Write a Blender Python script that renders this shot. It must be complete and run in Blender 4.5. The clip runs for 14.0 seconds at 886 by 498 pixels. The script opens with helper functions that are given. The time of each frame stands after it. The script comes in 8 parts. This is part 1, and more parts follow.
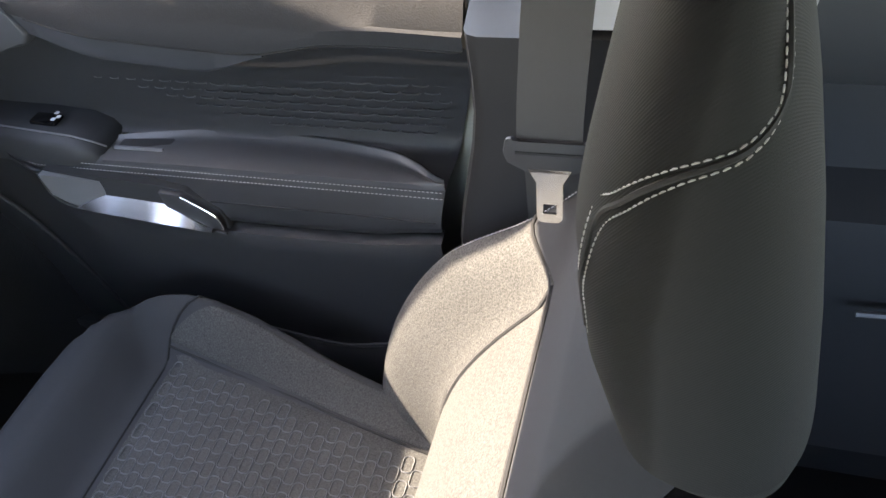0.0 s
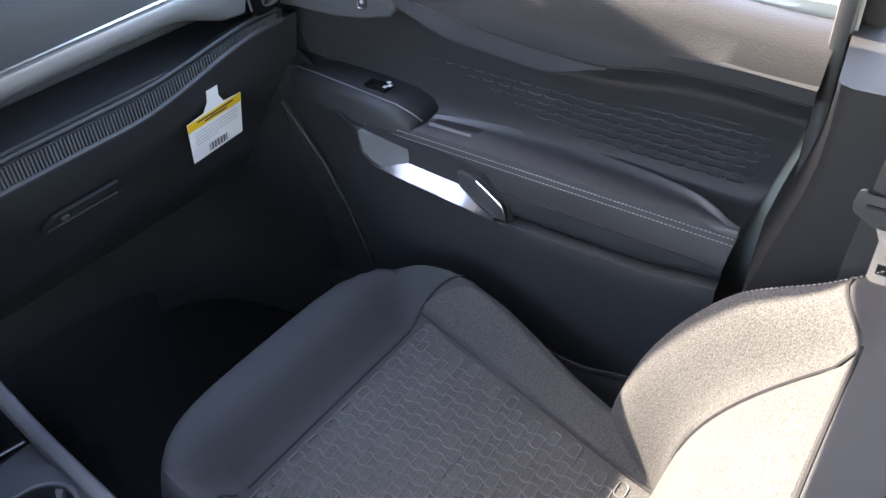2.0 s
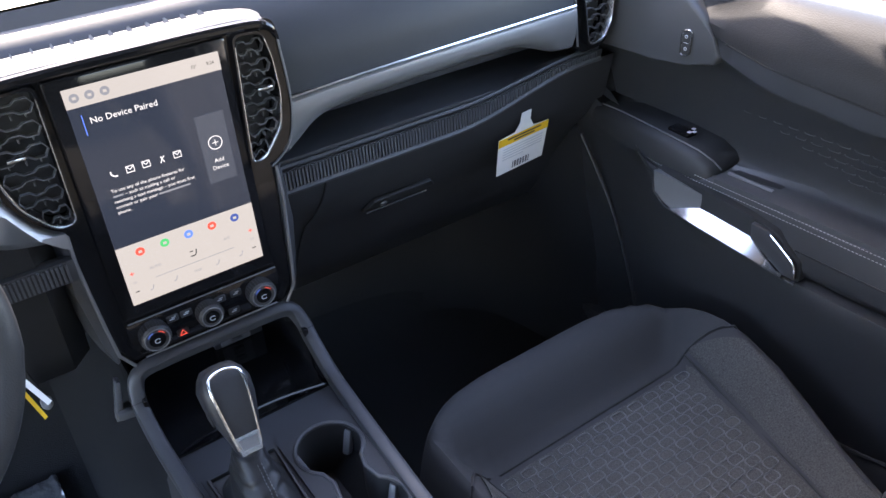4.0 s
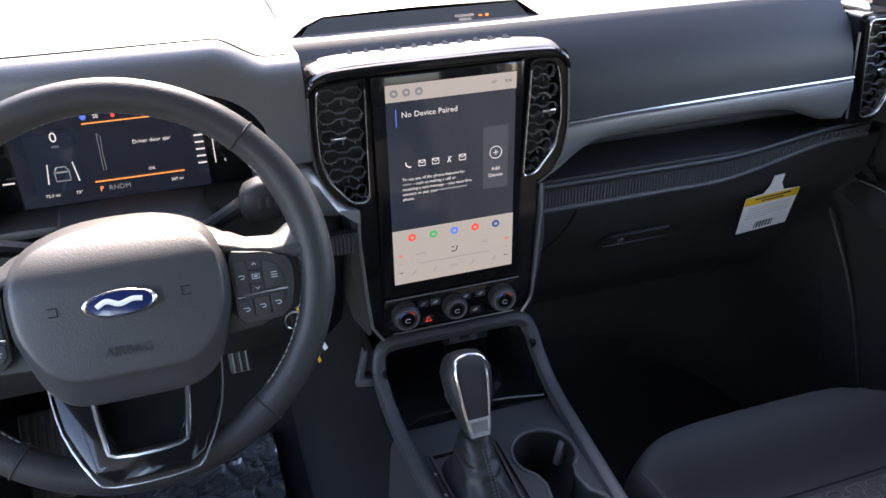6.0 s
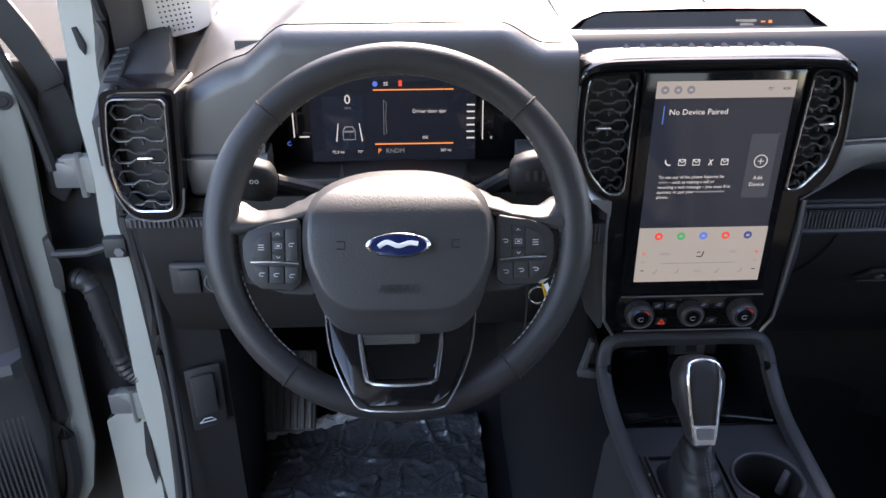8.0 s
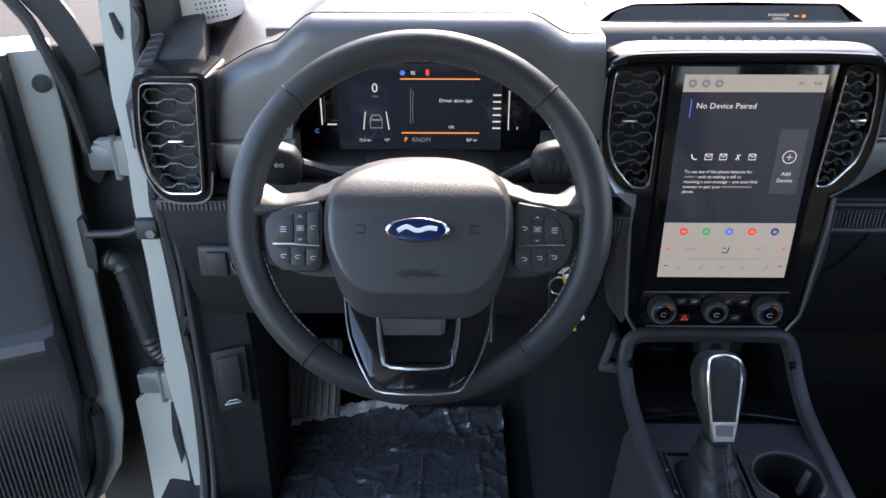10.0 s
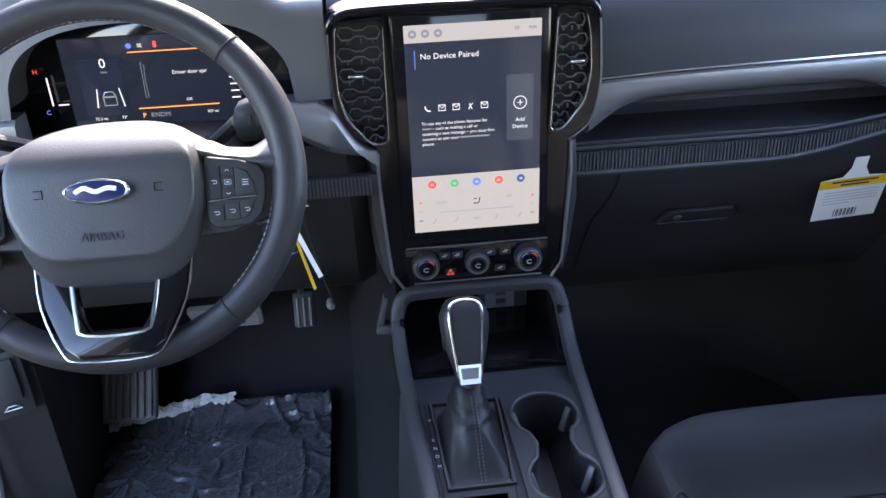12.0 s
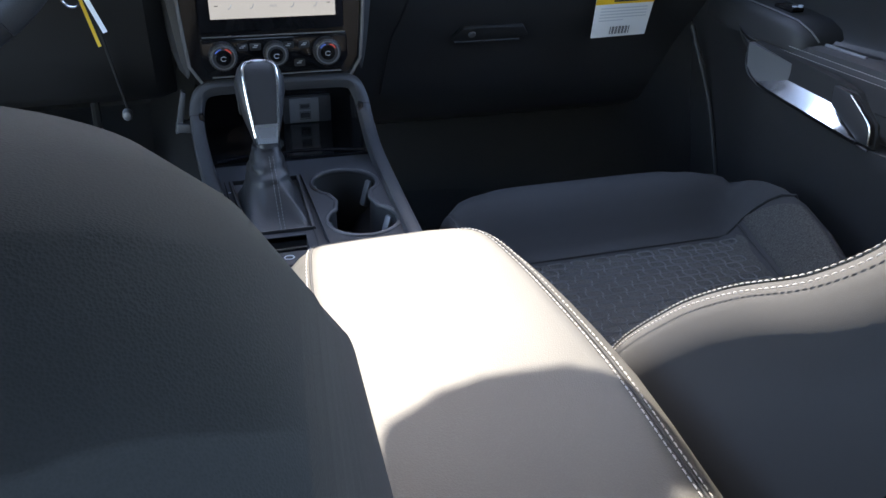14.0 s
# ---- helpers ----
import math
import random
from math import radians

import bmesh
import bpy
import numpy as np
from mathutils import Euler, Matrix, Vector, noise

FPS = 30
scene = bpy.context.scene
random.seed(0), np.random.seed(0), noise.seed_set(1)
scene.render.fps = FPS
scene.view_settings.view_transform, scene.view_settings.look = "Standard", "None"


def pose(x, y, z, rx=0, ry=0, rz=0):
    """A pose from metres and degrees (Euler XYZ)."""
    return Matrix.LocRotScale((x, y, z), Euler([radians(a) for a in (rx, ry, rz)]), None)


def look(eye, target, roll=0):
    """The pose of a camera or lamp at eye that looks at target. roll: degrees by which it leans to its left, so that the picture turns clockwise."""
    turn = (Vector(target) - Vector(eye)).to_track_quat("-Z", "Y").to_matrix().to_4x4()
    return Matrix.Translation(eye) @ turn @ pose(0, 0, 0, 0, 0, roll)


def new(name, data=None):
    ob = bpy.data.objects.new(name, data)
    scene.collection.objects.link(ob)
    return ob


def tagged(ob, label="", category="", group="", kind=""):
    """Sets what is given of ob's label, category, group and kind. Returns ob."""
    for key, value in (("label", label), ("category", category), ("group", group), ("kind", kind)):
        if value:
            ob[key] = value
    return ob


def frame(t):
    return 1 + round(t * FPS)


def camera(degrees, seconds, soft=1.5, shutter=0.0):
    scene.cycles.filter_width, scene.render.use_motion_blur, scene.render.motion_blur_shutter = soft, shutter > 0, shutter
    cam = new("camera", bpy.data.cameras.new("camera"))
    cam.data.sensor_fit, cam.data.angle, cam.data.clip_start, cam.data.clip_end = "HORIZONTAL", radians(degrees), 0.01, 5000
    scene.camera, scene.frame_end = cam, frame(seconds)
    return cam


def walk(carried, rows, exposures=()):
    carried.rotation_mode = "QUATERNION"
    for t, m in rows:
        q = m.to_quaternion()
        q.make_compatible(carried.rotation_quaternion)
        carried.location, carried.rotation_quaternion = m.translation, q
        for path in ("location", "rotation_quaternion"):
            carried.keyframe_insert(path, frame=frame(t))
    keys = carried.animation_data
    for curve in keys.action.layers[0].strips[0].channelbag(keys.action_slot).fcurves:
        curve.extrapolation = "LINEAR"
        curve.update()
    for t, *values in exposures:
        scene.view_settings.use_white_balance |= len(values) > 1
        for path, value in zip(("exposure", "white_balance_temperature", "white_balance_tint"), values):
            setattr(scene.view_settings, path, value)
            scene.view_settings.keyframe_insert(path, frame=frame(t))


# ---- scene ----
cam = camera(58.4, 14.0)
PATH = [
    (0, (0.055, -0.109, 1.065), (1.385, 0.449, -0.321), -10.2),
    (0.5, (0.03, -0.093, 1.072), (1.331, 0.627, -0.265), -10.8),
    (1, (-0.002, -0.071, 1.076), (1.274, 0.726, -0.242), -7.9),
    (1.5, (-0.027, -0.047, 1.068), (1.208, 0.838, -0.233), -5.9),
    (2, (-0.059, -0.03, 1.061), (1.168, 0.948, -0.18), -4.2),
    (2.5, (-0.082, -0.029, 1.071), (1.102, 1.068, -0.11), -4.2),
    (3, (-0.112, -0.025, 1.073), (0.953, 1.228, -0.065), -5.2),
    (3.2, (-0.125, -0.022, 1.07), (0.896, 1.274, -0.06), -5.3),
    (5.3, (-0.256, -0.034, 1.061), (0.486, 1.531, 0.061), -1.2),
    (5.5, (-0.266, -0.04, 1.061), (0.433, 1.556, 0.079), -1.0),
    (6, (-0.295, -0.051, 1.057), (0.255, 1.617, 0.101), -1.1),
    (6.5, (-0.319, -0.067, 1.055), (0.094, 1.654, 0.124), -0.9),
    (7, (-0.345, -0.081, 1.052), (-0.069, 1.675, 0.134), -0.0),
    (7.5, (-0.356, -0.079, 1.039), (-0.17, 1.69, 0.124), 0.7),
    (8, (-0.355, -0.083, 1.036), (-0.297, 1.695, 0.122), -0.3),
    (8.2, (-0.356, -0.082, 1.036), (-0.318, 1.694, 0.118), -0.5),
    (10.3, (-0.331, -0.101, 1.028), (-0.369, 1.676, 0.111), -0.3),
    (10.5, (-0.306, -0.106, 1.032), (-0.338, 1.671, 0.116), -0.9),
    (11, (-0.245, -0.106, 1.023), (-0.235, 1.675, 0.115), -3.0),
    (11.5, (-0.179, -0.115, 1.0), (-0.09, 1.668, 0.098), -2.9),
    (12, (-0.13, -0.125, 0.971), (0.032, 1.653, 0.07), -2.5),
    (12.5, (-0.09, -0.133, 0.929), (0.152, 1.655, 0.065), -2.0),
    (13, (-0.08, -0.13, 0.87), (0.202, 1.672, 0.051), -0.5),
    (13.2, (-0.091, -0.148, 0.841), (0.193, 1.663, 0.042), 1.0),
    (13.5, (-0.098, -0.187, 0.811), (0.27, 1.59, -0.03), 1.4),
    (14, (-0.116, -0.274, 0.758), (0.441, 1.398, -0.188), 1.5),
]
EXPOSURES = [(0, 4.4, 7800, 15), (0.5, 4.5, 7500, 15), (1.5, 4.6, 7400, 16), (3.2, 4.42, 7000, 18), (5.5, 3.7, 7200, 20), (7.5, 3.3, 7300, 21), (10.5, 3.3, 7000, 16), (11.5, 3.45, 7000, 16), (12, 4.0, 6700, 17), (12.5, 4.35, 6500, 18), (13.5, 4.98, 6900, 13), (14, 3.8, 6700, 12)]
walk(cam, [(t, look(eye, target, roll)) for t, eye, target, roll in PATH], EXPOSURES)

# ---- light ----
SUN_TURN, SUN_HIGH = 9.6, 38.3          # degrees to the right of straight ahead, and above the horizon
to_sun = Vector((math.sin(radians(SUN_TURN)) * math.cos(radians(SUN_HIGH)), math.cos(radians(SUN_TURN)) * math.cos(radians(SUN_HIGH)), math.sin(radians(SUN_HIGH))))
world = bpy.data.worlds.new("sky")
scene.world = world
world.use_nodes = True
sky = world.node_tree.nodes.new("ShaderNodeTexSky")
sky.sky_type, sky.sun_disc = "NISHITA", False
sky.sun_elevation, sky.sun_rotation = radians(SUN_HIGH), radians(SUN_TURN)
world.node_tree.nodes["Background"].inputs["Strength"].default_value = 0.2
world.node_tree.links.new(sky.outputs["Color"], world.node_tree.nodes["Background"].inputs["Color"])
sun = new("sun", bpy.data.lights.new("sun", "SUN"))
sun.data.energy, sun.data.angle, sun.data.color = 2.3, radians(0.53), (1.0, 0.93, 0.82)
sun.matrix_world = look(to_sun * 30, (0, 0, 0))


# ---- materials ----
def material(name, colour, rough=0.6, metal=0.0, grain=0.0, size=900.0, var=0.12, spec=0.5, kind="noise", coat=0.0, bump=0.25, patch=1.0):
    """A surface with colour variation at two scales and a fine relief. size: grains per metre; patch: how much the coarse scale counts."""
    m = bpy.data.materials.new(name)
    m.use_nodes = True
    n, l = m.node_tree.nodes, m.node_tree.links
    b = n["Principled BSDF"]
    b.inputs["Roughness"].default_value, b.inputs["Metallic"].default_value = rough, metal
    b.inputs["Specular IOR Level"].default_value, b.inputs["Coat Weight"].default_value = spec, coat
    place = n.new("ShaderNodeTexCoord")
    big = n.new("ShaderNodeTexNoise")
    big.inputs["Scale"].default_value, big.inputs["Detail"].default_value = 9.0, 5.0
    fine = n.new("ShaderNodeTexVoronoi" if kind == "cells" else "ShaderNodeTexNoise")
    fine.inputs["Scale"].default_value = size
    if kind == "weave":
        fine = n.new("ShaderNodeTexWave")
        fine.inputs["Scale"].default_value, fine.inputs["Distortion"].default_value = size / 6, 1.5
        fine.inputs["Detail"].default_value, fine.inputs["Detail Scale"].default_value = 3.0, 4.0
        fine.bands_direction = "DIAGONAL"
    l.new(place.outputs["Object"], big.inputs["Vector"])
    l.new(place.outputs["Object"], fine.inputs["Vector"])
    sum_ = n.new("ShaderNodeMath")
    sum_.operation = "MULTIPLY_ADD"
    l.new(fine.outputs["Distance" if kind == "cells" else "Fac"], sum_.inputs[0])
    sum_.inputs[1].default_value = 0.6
    coarse = n.new("ShaderNodeMath")
    coarse.operation = "MULTIPLY_ADD"
    l.new(big.outputs["Fac"], coarse.inputs[0])
    coarse.inputs[1].default_value, coarse.inputs[2].default_value = patch, 0.5 * (1 - patch)
    l.new(coarse.outputs["Value"], sum_.inputs[2])
    ramp = n.new("ShaderNodeMapRange")
    ramp.inputs["From Min"].default_value, ramp.inputs["From Max"].default_value = 0.3, 1.3
    ramp.inputs["To Min"].default_value, ramp.inputs["To Max"].default_value = 1 - var, 1 + var
    l.new(sum_.outputs["Value"], ramp.inputs["Value"])
    mix = n.new("ShaderNodeVectorMath")
    mix.operation = "SCALE"
    mix.inputs[0].default_value = colour
    l.new(ramp.outputs["Result"], mix.inputs["Scale"])
    l.new(mix.outputs["Vector"], b.inputs["Base Color"])
    if grain:
        bm_ = n.new("ShaderNodeBump")
        bm_.inputs["Strength"].default_value, bm_.inputs["Distance"].default_value = bump, grain
        l.new(fine.outputs["Distance" if kind == "cells" else "Fac"], bm_.inputs["Height"])
        l.new(bm_.outputs["Normal"], b.inputs["Normal"])
    rr = n.new("ShaderNodeMapRange")
    rr.inputs["To Min"].default_value, rr.inputs["To Max"].default_value = max(0.02, rough - 0.06), min(1.0, rough + 0.06)
    l.new(big.outputs["Fac"], rr.inputs["Value"])
    l.new(rr.outputs["Result"], b.inputs["Roughness"])
    return m


GLOW = 0.11              # displays against daylight


def glowing(name, colour, strength=1.0, rough=0.15):
    m = bpy.data.materials.new(name)
    m.use_nodes = True
    b = m.node_tree.nodes["Principled BSDF"]
    b.inputs["Base Color"].default_value = (0.01, 0.01, 0.012, 1)
    b.inputs["Roughness"].default_value = rough
    b.inputs["Emission Color"].default_value = (*colour, 1)
    b.inputs["Emission Strength"].default_value = strength * GLOW
    return m


def glass(name, tint=(0.95, 0.95, 0.95)):
    m = bpy.data.materials.new(name)
    m.use_nodes = True
    n, l = m.node_tree.nodes, m.node_tree.links
    n.remove(n["Principled BSDF"])
    clear, shine, mix, edge = n.new("ShaderNodeBsdfTransparent"), n.new("ShaderNodeBsdfGlossy"), n.new("ShaderNodeMixShader"), n.new("ShaderNodeFresnel")
    clear.inputs["Color"].default_value = (*tint, 1)
    shine.inputs["Roughness"].default_value = 0.02
    edge.inputs["IOR"].default_value = 1.45
    l.new(edge.outputs["Fac"], mix.inputs["Fac"])
    l.new(clear.outputs["BSDF"], mix.inputs[1])
    l.new(shine.outputs["BSDF"], mix.inputs[2])
    l.new(mix.outputs["Shader"], n["Material Output"].inputs["Surface"])
    return m


M = {
    "pad": material("soft dash skin", (0.055, 0.055, 0.058), 0.42, grain=0.0004, size=820, kind="cells", bump=0.35, spec=0.65),
    "plastic": material("dark grained plastic", (0.028, 0.028, 0.03), 0.55, grain=0.0003, size=1400, spec=0.35),
    "panel": material("charcoal moulded door plastic", (0.05, 0.05, 0.053), 0.46, grain=0.0003, size=1100),
    "ledge": material("leather-grained door top", (0.024, 0.0245, 0.026), 0.62, spec=0.12, grain=0.0004, size=520, kind="cells", bump=0.4),
    "grey": material("satin grey plastic", (0.12, 0.12, 0.125), 0.38, grain=0.0001, size=1500, spec=0.6),
    "band": material("brushed grey metal trim", (0.2, 0.2, 0.205), 0.36, metal=0.55, grain=0.0001, size=1500),
    "chrome": material("satin chrome", (0.62, 0.63, 0.65), 0.22, metal=1.0, var=0.03),
    "gloss": material("piano black", (0.006, 0.006, 0.007), 0.08, var=0.05, coat=0.0, spec=0.4),
    "black": material("matt black plastic", (0.018, 0.018, 0.019), 0.6, grain=0.0002, size=1500),
    "carpet": material("dark carpet", (0.02, 0.02, 0.021), 0.95, grain=0.002, size=700, bump=0.8, spec=0.1),
    "leather": material("charcoal leather", (0.024, 0.024, 0.026), 0.46, spec=0.35, grain=0.0004, size=700, kind="cells", bump=0.35),
    "hub": material("grained airbag cover", (0.036, 0.036, 0.038), 0.42, grain=0.0003, size=650, kind="cells", bump=0.35),
    "headcloth": material("black woven headrest cloth", (0.0105, 0.011, 0.0114), 0.9, grain=0.0004, size=2400, kind="weave", spec=0.2),
    "fabric": material("charcoal woven cloth", (0.032, 0.033, 0.035), 0.9, grain=0.0004, size=2400, kind="cells", spec=0.2, bump=0.2),
    "insert": material("heathered grey cloth", (0.0490, 0.0490, 0.0476), 0.92, grain=0.001, size=520, var=1.6, patch=0.12, spec=0.15, bump=0.6),
    "lid": material("soft vinyl armrest", (0.0460, 0.0450, 0.0410), 0.6, spec=0.2, grain=0.0004, size=900, kind="cells"),
    "satin": material("satin dark grey plastic", (0.034, 0.035, 0.0385), 0.46, grain=0.0001, size=1500, spec=0.36),
    "consoletop": material("dark grained console plastic", (0.024, 0.0250, 0.0285), 0.58, grain=0.0002, size=1500, spec=0.22),
    "face": material("smooth padded dash face", (0.0170, 0.0185, 0.0215), 0.52, grain=0.0003, size=900, kind="cells", bump=0.2, spec=0.25),
    "bootleather": material("soft black leather", (0.012, 0.012, 0.013), 0.5, grain=0.0004, size=700, kind="cells", bump=0.3, spec=0.4),
    "kneeplastic": material("black grained knee panel plastic", (0.0160, 0.0156, 0.0160), 0.6, grain=0.0003, size=1300, spec=0.25),
    "ribgrey": material("ribbed satin grey plastic", (0.062, 0.064, 0.070), 0.45, grain=0.0001, size=1500, spec=0.45),
    "stalk": material("matt black stalk plastic", (0.011, 0.011, 0.012), 0.55, spec=0.3, grain=0.0002, size=1500),
    "slat": material("dark satin vent slats", (0.06, 0.06, 0.063), 0.4, grain=0.0001, size=1500),
    "fold": material("crinkled clear film, shine painted pale", (0.5, 0.49, 0.47), 0.15, grain=0.004, size=120, bump=1.0, spec=0.9, var=0.6),
    "thread": material("pale grey thread", (0.32, 0.31, 0.3), 0.7, var=0.1),
    "quilt": material("quilt line thread", (0.074, 0.076, 0.080), 0.7, var=0.2),
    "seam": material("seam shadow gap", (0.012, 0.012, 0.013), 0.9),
    "shadedpaint": material("car paint darkened for hinge shade", (0.17, 0.175, 0.16), 0.6, var=0.08),
    "paint": material("pale grey-green car paint", (0.3, 0.31, 0.285), 0.25, coat=0.8, var=0.04),
    "trimlight": material("light grey pillar trim", (0.5, 0.49, 0.47), 0.6, grain=0.0002, size=1500),
    "headliner": material("light grey headliner", (0.45, 0.44, 0.42), 0.95, grain=0.0008, size=1200),
    "rubber": material("black rubber seal", (0.016, 0.016, 0.017), 0.55, grain=0.0003, size=900),
    "belt": material("charcoal belt webbing", (0.035, 0.033, 0.031), 0.75, grain=0.0006, size=2200, kind="weave"),
    "film": material("clear protective film", (0.062, 0.064, 0.070), 0.13, grain=0.006, size=55, bump=1.0, spec=1.0, coat=1.0),
    "footgrey": material("scuffed grey footrest plastic", (0.19, 0.182, 0.168), 0.6, grain=0.0004, size=700, var=0.25),
    "pedal": material("worn pedal rubber", (0.16, 0.155, 0.15), 0.6, grain=0.0004, size=700),
    "white": material("white card", (0.8, 0.8, 0.78), 0.6, var=0.03),
    "yellow": material("yellow print", (0.85, 0.52, 0.02), 0.6, var=0.03),
    "ink": material("black print", (0.03, 0.03, 0.035), 0.6, var=0.03),
    "palegrey": material("pale print", (0.55, 0.56, 0.58), 0.5, var=0.03),
    "blue": material("blue enamel", (0.006, 0.014, 0.07), 0.2, coat=0.6, var=0.05),
    "concrete": material("sunlit concrete", (0.024, 0.0186, 0.0148), 0.9, spec=0.15, grain=0.004, size=90, var=0.2),
    "stripe": material("faded yellow paint", (0.6, 0.4, 0.08), 0.85, var=0.15),
    "screen": glowing("dark display", (0.016, 0.022, 0.036), 1.0, 0.08),
    "bar": glowing("pale display bar", (0.72, 0.71, 0.685), 0.50, 0.12),
    "text": glowing("white display print", (0.85, 0.87, 0.9), 0.8),
    "dim": glowing("dim display print", (0.3, 0.33, 0.38), 0.6),
    "card": glowing("slate display tile", (0.045, 0.056, 0.078), 0.9, 0.1),
    "darktext": glowing("dark display print", (0.02, 0.02, 0.025), 0.2),
    "red": glowing("red display print", (0.9, 0.09, 0.06), 0.9),
    "green": glowing("green display dot", (0.05, 0.45, 0.15), 0.9),
    "bluedot": glowing("blue display dot", (0.1, 0.22, 0.85), 0.9),
    "navydot": glowing("navy display dot", (0.04, 0.08, 0.3), 0.9),
    "orange": glowing("orange display line", (0.95, 0.32, 0.08), 1.2),
    "clusterblue": glowing("blue instrument display", (0.0085, 0.0135, 0.027), 0.9, 0.08),
    "cluster": glowing("dark instrument display", (0.0075, 0.0105, 0.0185), 0.9, 0.08),
    "glass": glass("window glass"),
    "privacy": glass("dark tinted window glass", (0.3, 0.3, 0.31)),
}

# ---- building helpers ----
PLACES = {}


def thing(name, label, category, place=(0, 0, 0), kind="", group="", turn=None):
    ob = new(name)
    ob.empty_display_size = 0.05
    ob.matrix_basis = turn if turn is not None else Matrix.Translation(place)
    PLACES[ob.name] = ob.matrix_basis.copy()
    return tagged(ob, label, category, group, kind)


def part(name, bm, mat, parent=None, label="", local=False, sharp=35, kind="", category="", lift=0.0):
    """Links a bmesh as one mesh object. Its points are in the world, or in its parent's own space where local is set."""
    me = bpy.data.meshes.new(name)
    base = PLACES[parent.name] if parent else Matrix()
    if lift:
        bm.transform(Matrix.Translation((0, 0, lift)))
    if parent and not local:
        bm.transform(base.inverted())
    bmesh.ops.recalc_face_normals(bm, faces=bm.faces)
    bm.to_mesh(me)
    bm.free()
    for p in me.polygons:
        p.use_smooth = True
    me.set_sharp_from_angle(angle=radians(sharp))
    me.materials.append(M[mat])
    ob = new(name, me)
    ob.parent = parent
    PLACES[ob.name] = base.copy()
    return tagged(ob, label, category, kind=kind)


def rounded(bm, centre, size, r=0.005, seg=2, turn=None):
    """A box with rounded edges."""
    made = bmesh.ops.create_cube(bm, size=1.0)["verts"]
    for v in made:
        v.co = Vector((v.co.x * size[0], v.co.y * size[1], v.co.z * size[2]))
    edges = list({e for v in made for e in v.link_edges})
    out = made
    if r:
        res = bmesh.ops.bevel(bm, geom=edges, offset=r, segments=seg, profile=0.5, affect="EDGES", clamp_overlap=True)
        out = list({v for f in res["faces"] for v in f.verts})
        out = list(set(out) | {v for v in made if v.is_valid})
    m = Matrix.Translation(centre) @ (turn.to_4x4() if turn is not None else Matrix())
    for v in out:
        v.co = m @ v.co
    return bm


def prism(bm, ring, way, r=0.0, seg=2):
    """A flat outline drawn out along a vector, with its edges rounded by r."""
    a = [bm.verts.new(p) for p in ring]
    b = [bm.verts.new(Vector(p) + Vector(way)) for p in ring]
    faces = [bm.faces.new(a), bm.faces.new(b[::-1])]
    for i in range(len(a)):
        faces.append(bm.faces.new((a[i], a[i - 1], b[i - 1], b[i])))
    if r:
        edges = list({e for f in faces for e in f.edges})
        bmesh.ops.bevel(bm, geom=edges, offset=r, segments=seg, profile=0.5, affect="EDGES", clamp_overlap=True)
    return bm


def loft(bm, rings, closed=True, caps=True, loop=False):
    rows = [[bm.verts.new(p) for p in ring] for ring in rings]
    pairs = list(zip(rows, rows[1:])) + ([(rows[-1], rows[0])] if loop else [])
    for a, b in pairs:
        n = len(a)
        for i in range(n if closed else n - 1):
            j = (i + 1) % n
            bm.faces.new((a[i], a[j], b[j], b[i]))
    if caps and closed and not loop:
        bm.faces.new(rows[0][::-1])
        bm.faces.new(rows[-1])
    return bm


def sheet(bm, f, us, vs, thick=None):
    """A surface f(u, v) over a grid; thick: a vector by which its back lies off."""
    rows = [[bm.verts.new(f(u, v)) for v in vs] for u in us]
    for a, b in zip(rows, rows[1:]):
        for i in range(len(a) - 1):
            bm.faces.new((a[i], a[i + 1], b[i + 1], b[i]))
    if thick is not None:
        t = Vector(thick)
        back = [[bm.verts.new(v.co + t) for v in row] for row in rows]
        for a, b in zip(back, back[1:]):
            for i in range(len(a) - 1):
                bm.faces.new((a[i], b[i], b[i + 1], a[i + 1]))
        rim = lambda g: g[0] + [r[-1] for r in g[1:]] + g[-1][-2::-1] + [r[0] for r in g[-2:0:-1]]
        p, q = rim(rows), rim(back)
        for i in range(len(p)):
            bm.faces.new((p[i], p[i - 1], q[i - 1], q[i]))
    return bm


def ease(a):
    a = max(0.0, min(1.0, a))
    return a * a * (3 - 2 * a)


def step(a, table):
    """A value between the rows of a short table."""
    for (p, q), (r, t) in zip(table, table[1:]):
        if a <= r:
            return q + (t - q) * ease((a - p) / (r - p)) if a > p else q
    return table[-1][1]


def glide(a, table):
    """A value between the rows of a short table, along a smooth curve."""
    n = len(table)
    if a <= table[0][0]:
        return table[0][1]
    for i in range(n - 1):
        (p, q), (r, t) = table[i], table[i + 1]
        if a <= r:
            m0 = (t - table[max(i - 1, 0)][1]) / (r - table[max(i - 1, 0)][0])
            m1 = (table[min(i + 2, n - 1)][1] - q) / (table[min(i + 2, n - 1)][0] - p)
            h, k = r - p, (a - p) / (r - p)
            return (2 * k ** 3 - 3 * k * k + 1) * q + (k ** 3 - 2 * k * k + k) * h * m0 + (3 * k * k - 2 * k ** 3) * t + (k ** 3 - k * k) * h * m1
    return table[-1][1]


def span(a, b, n):
    return [a + (b - a) * i / n for i in range(n + 1)]


